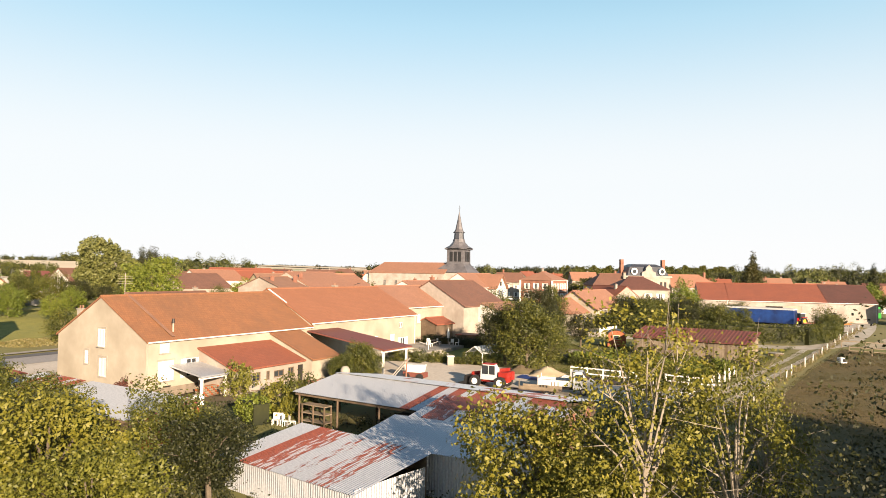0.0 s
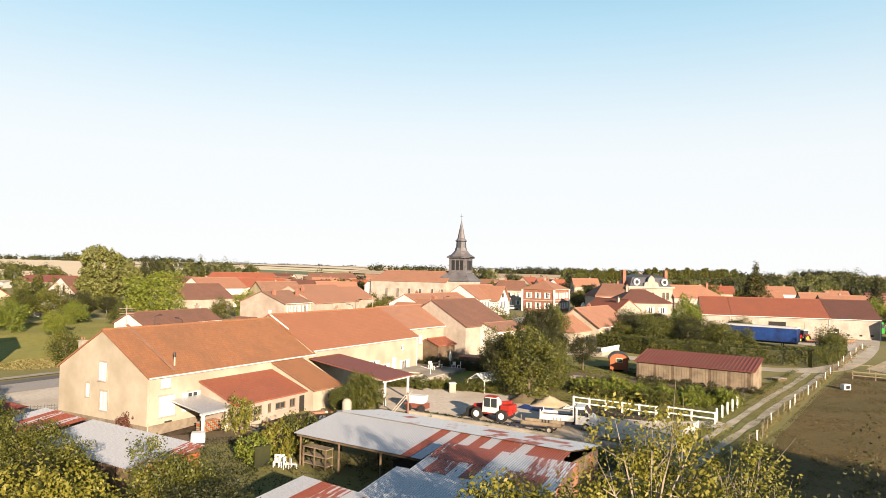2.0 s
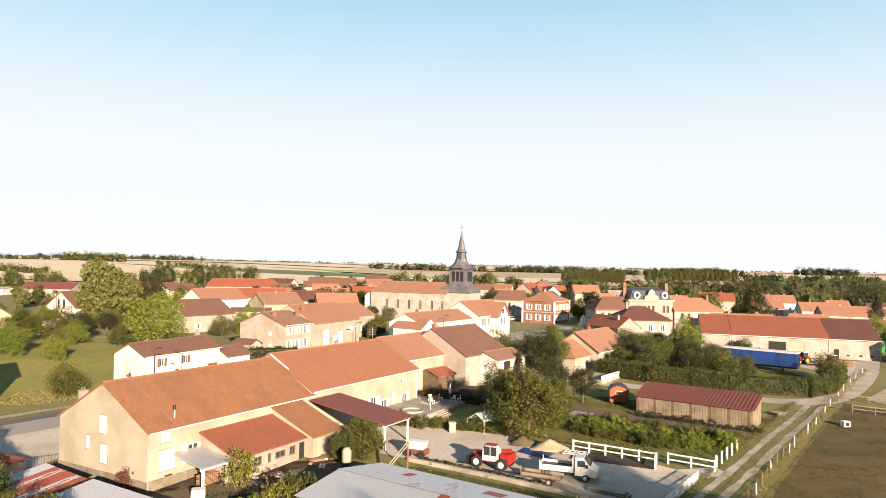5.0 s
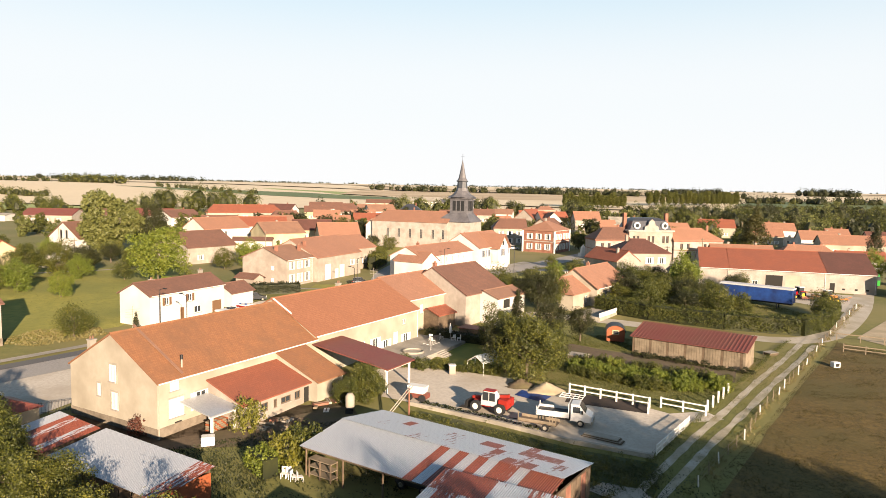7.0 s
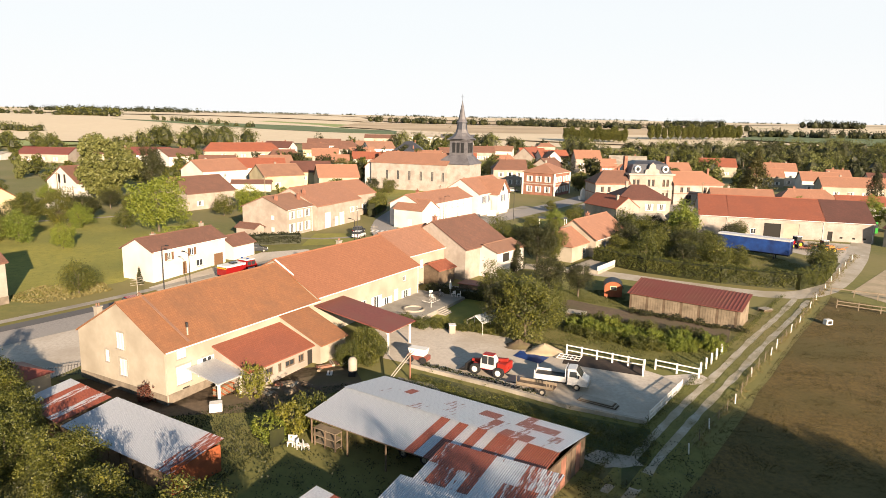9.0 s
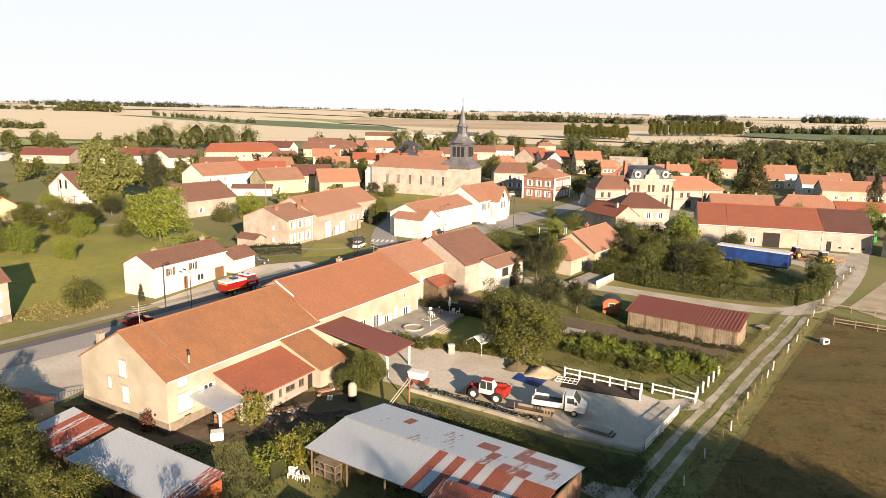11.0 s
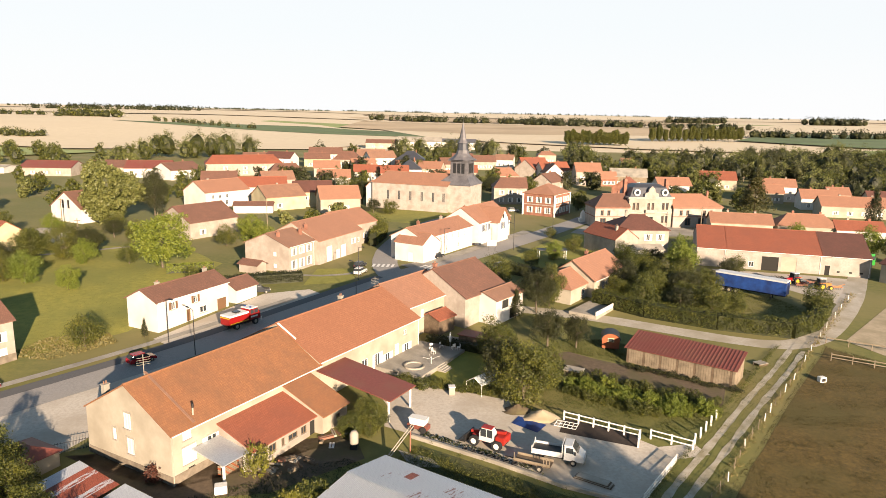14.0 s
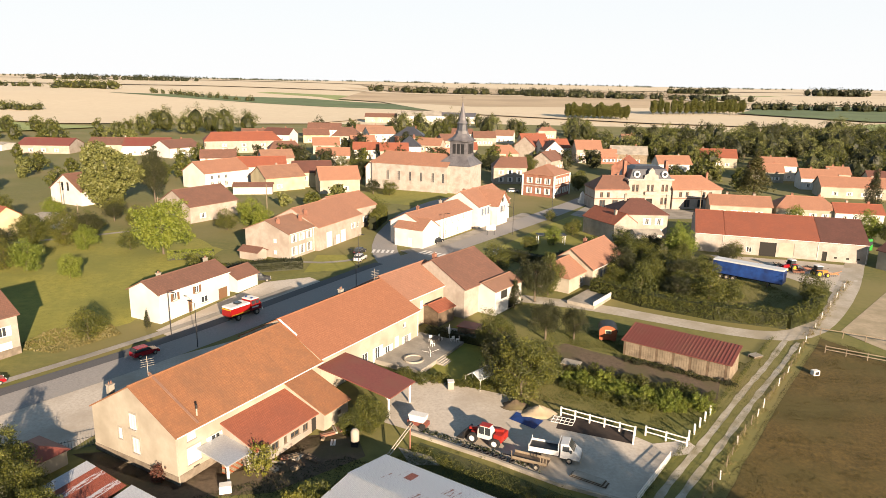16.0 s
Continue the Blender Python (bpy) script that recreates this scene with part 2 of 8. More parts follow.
M["brick"] = noisy("red_brick", (0.185, 0.078, 0.050), (0.255, 0.120, 0.082), 5.0, 0.9, big=0.6)
M["bark"] = noisy("bark", (0.061, 0.046, 0.030), (0.134, 0.110, 0.079), 6.0, 0.95, big=1.0)
M["bark_pale"] = noisy("pale_bark", (0.192, 0.166, 0.128), (0.288, 0.256, 0.205), 6.0, 0.95, big=1.0)
gm, gn, gl, gb = mat("window_glass", 0.08)
gb.inputs["Base Color"].default_value = (0.03, 0.035, 0.04, 1)
gb.inputs["Specular IOR Level"].default_value = 0.4
M["glass"] = gm
# pale pane colour: the bright sky reflection is painted in
M["sky_pane"] = plain("pane_sky_colour", (0.501, 0.484, 0.452), 0.6)
# ramp ends stretched: shadowed gaps and sunlit leaves are put into the colours
M["leaf"] = leafy("leaf_green", (0.010, 0.017, 0.003), (0.062, 0.070, 0.0085), (0.160, 0.152, 0.018))
M["leaf_yellow"] = leafy("leaf_yellow_green", (0.061, 0.068, 0.0078), (0.135, 0.132, 0.0141), (0.199, 0.181, 0.026))
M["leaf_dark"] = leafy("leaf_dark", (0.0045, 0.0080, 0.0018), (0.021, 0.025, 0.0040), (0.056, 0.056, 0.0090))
M["leaf_pale"] = leafy("leaf_pale", (0.066, 0.078, 0.021), (0.120, 0.129, 0.036), (0.181, 0.181, 0.060))
M["leaf_lime"] = leafy("leaf_lime", (0.061, 0.087, 0.0084), (0.132, 0.161, 0.0174), (0.199, 0.215, 0.032))
M["leaf_conifer"] = leafy("leaf_conifer", (0.0176, 0.024, 0.0059), (0.047, 0.047, 0.0118), (0.089, 0.077, 0.021))
M["leaf_red"] = leafy("leaf_red", (0.059, 0.0176, 0.0148), (0.094, 0.030, 0.021), (0.130, 0.047, 0.024))
M["blade"] = leafy("meadow_grass", (0.054, 0.060, 0.0086), (0.076, 0.079, 0.0113), (0.097, 0.092, 0.0161))
M["blade_dry"] = leafy("dry_pasture_grass", (0.037, 0.032, 0.0064), (0.064, 0.050, 0.0100), (0.088, 0.064, 0.0144))
# darkened copy of the grass: the shade is put into its colour
M["blade_shade"] = leafy("grass_shade_colour", (0.0108, 0.0161, 0.0027), (0.022, 0.027, 0.0049), (0.035, 0.039, 0.0076))
M["straw"] = leafy("dry_grass", (0.120, 0.102, 0.036), (0.168, 0.138, 0.054), (0.084, 0.096, 0.030))


# ---- mesh helpers ----
def put_mesh(name, bm, material, parent=None, label="", smooth=False):
    me = bpy.data.meshes.new(name)
    bmesh.ops.recalc_face_normals(bm, faces=bm.faces)
    bm.to_mesh(me)
    bm.free()
    if smooth:
        me.shade_smooth()
    me.materials.append(material)
    ob = new(name, me)
    ob.parent = parent
    if label:
        ob["label"] = label
    return ob


def part(name, bm, material, parent, label="", smooth=False):
    return put_mesh(name, bm, material, parent, label, smooth)


def piece(name, data, parent, m):
    ob = new(name, data)
    ob.parent, ob.matrix_basis = parent, m
    return ob


def thing(name, label, category, x=0, y=0, z=0, ang=0, group="", kind=""):
    e = new(name)
    e.empty_display_size = 0.3
    e.matrix_basis = pose(x, y, z, 0, 0, ang)
    return tagged(e, label, category, group, kind)


def box(bm, x0, x1, y0, y1, z0, z1, bevel=0.0):
    vs = [bm.verts.new((x, y, z)) for x in (x0, x1) for y in (y0, y1) for z in (z0, z1)]
    fs = [bm.faces.new([vs[i] for i in q]) for q in ((0, 1, 3, 2), (4, 6, 7, 5), (0, 4, 5, 1), (2, 3, 7, 6), (0, 2, 6, 4), (1, 5, 7, 3))]
    if bevel:
        bmesh.ops.bevel(bm, geom=list({e for f in fs for e in f.edges}), offset=bevel, segments=2, affect="EDGES")
    return bm


def boxm(*a, bevel=0.0):
    return box(bmesh.new(), *a, bevel=bevel)


def profile(bm, pts, y0, y1, bevel=0.0):
    """Extrude a side outline of (x, z) points from y0 to y1."""
    a = [bm.verts.new((x, y0, z)) for x, z in pts]
    b = [bm.verts.new((x, y1, z)) for x, z in pts]
    fs = [bm.faces.new(a), bm.faces.new(b[::-1])]
    for i in range(len(pts)):
        j = (i + 1) % len(pts)
        fs.append(bm.faces.new((a[i], b[i], b[j], a[j])))
    if bevel:
        es = list({e for f in fs[:2] for e in f.edges})
        bmesh.ops.bevel(bm, geom=es, offset=bevel, segments=2, affect="EDGES")
    return bm


def tube(bm, p, q, r0, r1=None, n=6):
    """A tapered round bar from p to q."""
    p, q = Vector(p), Vector(q)
    r1 = r0 if r1 is None else r1
    d = (q - p).normalized()
    s = d.orthogonal().normalized()
    t = d.cross(s)
    rings = []
    for c, r in ((p, r0), (q, r1)):
        rings.append([bm.verts.new(c + (s * math.cos(k * math.tau / n) + t * math.sin(k * math.tau / n)) * r) for k in range(n)])
    for k in range(n):
        j = (k + 1) % n
        bm.faces.new((rings[0][k], rings[0][j], rings[1][j], rings[1][k]))
    bm.faces.new(rings[0][::-1])
    bm.faces.new(rings[1])
    return bm


def np_mesh(name, verts, faces, material):
    me = bpy.data.meshes.new(name)
    me.from_pydata(verts.tolist() if hasattr(verts, "tolist") else verts, [], faces.tolist() if hasattr(faces, "tolist") else faces)
    me.materials.append(material)
    return me


# ---- houses ----
def facade(bm, o, d, n, length, z0, z1, holes, depth=0.14):
    """A wall face from o along d (outward normal n) with openings (s, z, w, h) recessed through it."""
    xs = sorted({0, length, *[v for s, z, w, h in holes for v in (s - w / 2, s + w / 2)]})
    zs = sorted({z0, z1, *[v for s, z, w, h in holes for v in (z, z + h)]})
    P = lambda s, z, k=0.0: bm.verts.new(o + d * s - n * k + Vector((0, 0, z)))
    for i in range(len(xs) - 1):
        for j in range(len(zs) - 1):
            cx, cz = (xs[i] + xs[i + 1]) / 2, (zs[j] + zs[j + 1]) / 2
            if any(abs(cx - s) < w / 2 and z < cz < z + h for s, z, w, h in holes):
                continue
            bm.faces.new((P(xs[i], zs[j]), P(xs[i + 1], zs[j]), P(xs[i + 1], zs[j + 1]), P(xs[i], zs[j + 1])))
    for s, z, w, h in holes:
        c = [(s - w / 2, z), (s + w / 2, z), (s + w / 2, z + h), (s - w / 2, z + h)]
        for k in range(4):
            a, b = c[k], c[(k + 1) % 4]
            bm.faces.new((P(*a), P(*b), P(*b, depth), P(*a, depth)))


def opening(ho, o, d, n, s, z, w, h, kind, leaf, frame_m):
    """A window or a door in its opening: pane, frame, sill, shutters."""
    ang = math.degrees(math.atan2(d.y, d.x))
    p = o + d * s
    e = new("door" if kind in "dgb" else "window")
    e.parent, e.matrix_basis = ho, pose(p.x, p.y, z, 0, 0, ang)
    e.empty_display_size = 0.1
    if kind in "dg":
        bm = boxm(-w / 2, w / 2, 0.06, 0.13, 0, h)
        if kind == "g":
            for k in range(1, 5):
                box(bm, -w / 2, w / 2, 0.05, 0.07, h * k / 5 - 0.02, h * k / 5 + 0.02)
        else:
            for q in (-w / 4, w / 4):
                box(bm, q - w * 0.16, q + w * 0.16, 0.045, 0.062, h * 0.1, h * 0.42)
                box(bm, q - w * 0.16, q + w * 0.16, 0.045, 0.062, h * 0.52, h * 0.92)
        part("door_leaf", bm, leaf, e)
        return
    if kind == "b":
        # near-black sheet; its colour stands for the unlit inside
        part("dark_opening", boxm(-w / 2, w / 2, 0.10, 0.135, 0, h), M["dark"], e)
        return
    # kind c: pane painted pale for the sky's reflection
    part("pane", boxm(-w / 2, w / 2, 0.10, 0.13, 0, h), M["sky_pane" if kind == "c" else "glass"], e, "pane painted pale as if reflecting the sky" if kind == "c" else "")
    bm = bmesh.new()
    t = 0.10
    box(bm, -w / 2, -w / 2 + t, 0.05, 0.10, 0, h)
    box(bm, w / 2 - t, w / 2, 0.05, 0.10, 0, h)
    box(bm, -w / 2 + t, w / 2 - t, 0.05, 0.10, 0, t)
    box(bm, -w / 2 + t, w / 2 - t, 0.05, 0.10, h - t, h)
    box(bm, -t / 2, t / 2, 0.05, 0.10, t, h - t)
    part("window_frame", bm, frame_m, e)
    part("window_sill", boxm(-w / 2 - 0.08, w / 2 + 0.08, -0.10, 0.05, -0.09, -0.005), M["stone"], e)
    if kind == "s":
        for q in (-1, 1):
            bm = boxm(min(q * w / 2 + q * 0.02, q * w + q * 0.02), max(q * w / 2 + q * 0.02, q * w + q * 0.02), -0.05, -0.005, 0.0, h)
            for k in range(3):
                box(bm, min(q * w * 0.52, q * w), max(q * w * 0.52, q * w), -0.065, -0.05, h * (0.12 + 0.36 * k), h * (0.17 + 0.36 * k))
            part("shutter", bm, leaf, e)
    if kind == "r":
        part("roller_shutter", boxm(-w / 2 + 0.01, w / 2 - 0.01, 0.02, 0.045, 0.01, h - 0.01), leaf, e, "closed pale roller shutter")


def roof_slab(bm, L, W, eave, ridge, over=0.35, hs=0.0, he=0.0, thick=0.16, end=None):
    """A pitched roof with its ridge along x; hs, he: how far the ends are hipped."""
    k = (ridge - eave) / (W / 2)
    end = over if end is None else end
    a, b, ze = L / 2 + end, W / 2 + over, eave - over * k
    top = [(-a, -b, ze), (a, -b, ze), (a, b, ze), (-a, b, ze), (-a + (hs + end if hs else 0), 0, ridge), (a - (he + end if he else 0), 0, ridge)]
    vt = [bm.verts.new((x, y, z + thick)) for x, y, z in top]
    vb = [bm.verts.new((x, y, z)) for x, y, z in top]
    for v, rev in ((vt, False), (vb, True)):
        for f in ((0, 1, 5, 4), (2, 3, 4, 5)):
            bm.faces.new([v[i] for i in (f[::-1] if rev else f)])
        if hs:
            bm.faces.new([v[i] for i in ((0, 4, 3)[::-1] if not rev else (0, 4, 3))][::-1])
        if he:
            bm.faces.new([v[i] for i in ((1, 2, 5) if not rev else (5, 2, 1))])
    rim = [0, 1] + ([] if he else [5]) + [2, 3] + ([] if hs else [4])
    for i in range(len(rim)):
        p, q = rim[i], rim[(i + 1) % len(rim)]
        bm.faces.new((vb[p], vb[q], vt[q], vt[p]))


def house(name, label, x, y, ang, L, W, eave, ridge, roof="tile_orange", wall="cream", hs=0, he=0, wins=(), chim=(), leaf="white_paint",
          over=0.35, end=None, z=None, category="house", caps=True, base=0.9, plinth=0, zinc=False, frame_m="white_paint", group=""):
    """A house centred at x, y with its ridge turned by ang. wins: (side, place, sill, width, height, kind)."""
    zz = gz(x, y) if z is None else z
    ho = thing(name, label, category, x, y, zz, ang, group)
    X, Y = Vector((1, 0, 0)), Vector((0, 1, 0))
    sides = {"f": (Vector((-L / 2, -W / 2, 0)), X, -Y, L), "e": (Vector((L / 2, -W / 2, 0)), Y, X, W),
             "b": (Vector((L / 2, W / 2, 0)), -X, Y, L), "s": (Vector((-L / 2, W / 2, 0)), -Y, -X, W)}
    bm = bmesh.new()
    for k, (o, d, n, ln) in sides.items():
        facade(bm, o, d, n, ln, -base, eave, [(s, zb, w, h) for sd_, s, zb, w, h, kd in wins if sd_ == k and zb + h < eave])
    for sx, hip in ((-1, hs), (1, he)):
        if not hip:
            v = [bm.verts.new((sx * L / 2, q * W / 2, eave)) for q in (-1, 1)] + [bm.verts.new((sx * L / 2, 0, ridge))]
            bm.faces.new(v if sx > 0 else v[::-1])
    bmesh.ops.remove_doubles(bm, verts=bm.verts, dist=0.001)
    part("wall", bm, M[wall], ho)
    if plinth:
        part("plinth", boxm(-L / 2 - 0.04, L / 2 + 0.04, -W / 2 - 0.04, W / 2 + 0.04, -base, plinth), M["plinth"], ho, "stained grey stone plinth")
    for sd_, s, zb, w, h, kd in wins:
        o, d, n, ln = sides[sd_]
        if zb + h >= eave:
            o = o + n * 0.13
        opening(ho, o, d, n, s, zb, w, h, kd, M[leaf], M[frame_m])
    bm = bmesh.new()
    roof_slab(bm, L, W, eave, ridge, over, hs, he, end=end)
    ro = part("roof", bm, M[roof], ho)
    if caps:
        bm = bmesh.new()
        a = L / 2 + (over if end is None else end)
        tube(bm, (-a + hs, 0, ridge + 0.13), (a - he, 0, ridge + 0.13), 0.13, n=6)
        part("ridge_cap", bm, M[roof], ro)
    if zinc:
        k = (ridge - eave) / (W / 2)
        for q in (-1, 1):
            bm = bmesh.new()
            tube(bm, (-L / 2, q * (W / 2 + over + 0.05), eave - over * k + 0.05), (L / 2, q * (W / 2 + over + 0.05), eave - over * k + 0.05), 0.07, n=6)
            tube(bm, (L / 2 - 0.3, q * (W / 2 + 0.07), eave - over * k), (L / 2 - 0.3, q * (W / 2 + 0.07), 0), 0.05, n=6)
            part("gutter", bm, M["white_paint"], ro)
    for cx, cy, ch in chim:
        zc = ridge - abs(cy) * (ridge - eave) / (W / 2)
        bm = boxm(cx - 0.32, cx + 0.32, cy - 0.3, cy + 0.3, zc - 0.5, zc + ch, bevel=0.02)
        box(bm, cx - 0.38, cx + 0.38, cy - 0.36, cy + 0.36, zc + ch, zc + ch + 0.12)
        co = part("chimney", bm, M["brick"] if (int(cx * 7) % 3) else M["grey_render"], ro)
        bm = bmesh.new()
        for q in (-0.14, 0.14):
            tube(bm, (cx + q, cy, zc + ch + 0.1), (cx + q, cy, zc + ch + 0.45), 0.09, 0.07)
        part("chimney_pot", bm, M["tile_pale"], co)
    return ho


def row(side, places, sill, w, h, kind="w"):
    return [(side, p, sill, w, h, kind) for p in places]


# ---- foliage ----
def leaves(rng, centres, radii, per, size, flat=0.0):
    """Many small leaf quads gathered in clumps round the centres."""
    n = len(centres) * per
    c = np.repeat(centres, per, axis=0)
    r = np.repeat(radii, per)
    d = rng.normal(size=(n, 3))
    d /= np.linalg.norm(d, axis=1)[:, None]
    p = c + d * (r * rng.uniform(0.25, 1.0, n) ** 0.5)[:, None]
    a = d * 0.95 + rng.normal(size=(n, 3)) * 0.42 + np.array([0, 0, 0.2 + flat])
    a /= np.linalg.norm(a, axis=1)[:, None]
    t = np.cross(a, rng.normal(size=(n, 3)))
    t /= np.linalg.norm(t, axis=1)[:, None]
    b = np.cross(a, t)
    s = size * rng.uniform(0.6, 1.3, n)[:, None]
    v = np.stack([p - t * s, p - b * s * 0.55, p + t * s, p + b * s * 0.55], axis=1).reshape(-1, 3)
    f = np.arange(n * 4).reshape(-1, 4)
    return v, f


def crown_points(rng, n, rx, rz, zc, lump=0.28, kind="round"):
    """Clump centres over an uneven crown."""
    d = rng.normal(size=(n, 3))
    d /= np.linalg.norm(d, axis=1)[:, None]
    ph = rng.uniform(0, math.tau, 6)
    wob = 1 + lump * np.sin(3 * d[:, 0] + ph[0]) * np.sin(4 * d[:, 1] + ph[1]) + lump * 0.7 * np.sin(5 * d[:, 2] + ph[2] + 3 * d[:, 0])
    k = rng.uniform(0.35, 1.0, n) ** 0.45 * wob
    p = d * k[:, None] * np.array([rx, rx, rz])
    if kind == "cone":
        h = (p[:, 2] + rz) / (2 * rz)
        p[:, :2] *= np.clip(1.25 * (1 - h), 0.06, 1.1)[:, None]
    p[:, 2] += zc
    return p


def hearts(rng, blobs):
    """Uneven hearts of crowns, dark for the shade inside: (x, y, z, rx, rz) each a small lumpy solid."""
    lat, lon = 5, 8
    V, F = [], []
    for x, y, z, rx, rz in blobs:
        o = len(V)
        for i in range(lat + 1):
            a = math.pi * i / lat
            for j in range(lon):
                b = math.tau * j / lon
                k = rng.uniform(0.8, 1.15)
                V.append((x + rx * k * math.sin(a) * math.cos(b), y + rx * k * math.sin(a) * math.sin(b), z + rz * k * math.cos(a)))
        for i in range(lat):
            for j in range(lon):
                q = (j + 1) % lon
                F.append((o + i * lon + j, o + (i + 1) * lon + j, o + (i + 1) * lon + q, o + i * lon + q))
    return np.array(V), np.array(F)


TREES = {}


def tree_kind(key, seed, h, rx, clumps, per, leaf, mat_key, kind="round", trunk=0.25, bark="bark", low=0.3, sparse=False, clump_r=0.75):
    rng = np.random.default_rng(seed)
    rz = h * (1 - low) / 2
    zc = h - rz
    pts = crown_points(rng, clumps, rx, rz, zc, kind=kind)
    v, f = leaves(rng, pts, rng.uniform(0.6, 1.3, clumps) * clump_r, per, leaf)
    crown = np_mesh("crown", v, f, M[mat_key])
    bm = bmesh.new()
    top = Vector((rng.normal() * 0.2, rng.normal() * 0.2, h * (0.75 if kind == "round" else 0.95)))
    mid = Vector((rng.normal() * 0.1, rng.normal() * 0.1, h * low * 1.1))
    tube(bm, (0, 0, -0.3), mid, trunk, trunk * 0.75, 8)
    tube(bm, mid, top, trunk * 0.75, trunk * 0.15, 7)
    limbs = 16 if sparse else 9
    for k in range(limbs):
        t = pts[rng.integers(len(pts))]
        s = mid.lerp(top, rng.uniform(0, 0.6))
        m = s.lerp(Vector(t), 0.5) + Vector((0, 0, 0.15 * h * (0.4 if sparse else 0.2)))
        tube(bm, s, m, trunk * 0.4, trunk * 0.22, 5)
        tube(bm, m, Vector(t), trunk * 0.22, trunk * 0.05, 5)
        if sparse:
            for q in range(3):
                t2 = Vector(t) + Vector(rng.normal(size=3)) * 0.8
                tube(bm, m.lerp(Vector(t), 0.4), t2, trunk * 0.12, trunk * 0.03, 4)
    me = bpy.data.meshes.new("trunk")
    bm.to_mesh(me)
    bm.free()
    me.materials.append(M[bark])
    TREES[key] = (crown, me, h)


def tree(key, x, y, h=None, ang=0.0, label="", name="tree", category="tree", wide=1.0, z=None, group=""):
    crown, trunk, h0 = TREES[key]
    s = (h or h0) / h0
    e = thing(name, label or "green broadleaf tree with a rounded leafy crown", category, x, y, gz(x, y) if z is None else z, ang, group)
    e.scale = (s * wide, s * wide, s)
    for nm, me in (("trunk", trunk), ("crown", crown)):
        o = new(nm, me)
        o.parent = e
    return e


def greenery(name, label, centres, radii, per, leaf, mat_key, seed=1, category="hedge", kind="", cores=()):
    """Hedges and shrubs: leaves in clumps over a core."""
    rng = np.random.default_rng(seed)
    v, f = leaves(rng, np.array(centres), np.array(radii), per, leaf)
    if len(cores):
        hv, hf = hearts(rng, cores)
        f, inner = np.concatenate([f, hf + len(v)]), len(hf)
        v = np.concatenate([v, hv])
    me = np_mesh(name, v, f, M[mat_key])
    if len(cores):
        # the core's dark leaf colour paints the shade deep inside the foliage
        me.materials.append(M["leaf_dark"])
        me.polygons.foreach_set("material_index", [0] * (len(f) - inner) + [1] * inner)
    ob = new(name, me)
    return tagged(ob, label, category, kind=kind)


def hedge(name, label, pts, width, height, mat_key="leaf", seed=1, dens=60, leaf=0.10):
    """A clipped hedge along a line of points."""
    rng = np.random.default_rng(seed)
    cs = []
    bm = bmesh.new()
    for (ax, ay), (bx, by) in zip(pts[:-1], pts[1:]):
        ln = math.hypot(bx - ax, by - ay)
        nx, ny = -(by - ay) / ln, (bx - ax) / ln
        for k in range(int(ln * dens * (width + height) / 3)):
            t, w, h = rng.uniform(), rng.uniform(-0.5, 0.5) * width, rng.uniform(0.05, 1.0) ** 0.7 * height
            if abs(w) < width * 0.33 and h < height * 0.8:
                w = math.copysign(width * 0.42, w)
            x, y = ax + (bx - ax) * t + nx * w, ay + (by - ay) * t + ny * w
            cs.append((x, y, gz(x, y) + h * (1 + 0.06 * math.sin(x * 1.3 + y))))
    cs = np.array(cs)
    v, f = leaves(rng, cs, rng.uniform(0.14, 0.3, len(cs)), 9, leaf)
    e = thing(name, label, "hedge", kind="")
    o = new("foliage", np_mesh("foliage", v, f, M[mat_key]))
    o.parent = e
    # dark box filling the hedge; its colour stands for the shade between leaves
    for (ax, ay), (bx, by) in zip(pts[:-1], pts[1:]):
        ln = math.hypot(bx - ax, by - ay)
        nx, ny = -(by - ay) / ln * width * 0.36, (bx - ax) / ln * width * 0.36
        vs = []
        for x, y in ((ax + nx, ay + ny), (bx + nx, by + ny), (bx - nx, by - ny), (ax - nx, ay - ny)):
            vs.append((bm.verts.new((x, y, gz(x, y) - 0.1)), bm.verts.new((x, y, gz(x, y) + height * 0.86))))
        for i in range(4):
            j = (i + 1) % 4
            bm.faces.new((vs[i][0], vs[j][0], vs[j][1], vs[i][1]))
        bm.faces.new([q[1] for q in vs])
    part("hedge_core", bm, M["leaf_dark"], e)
    return e


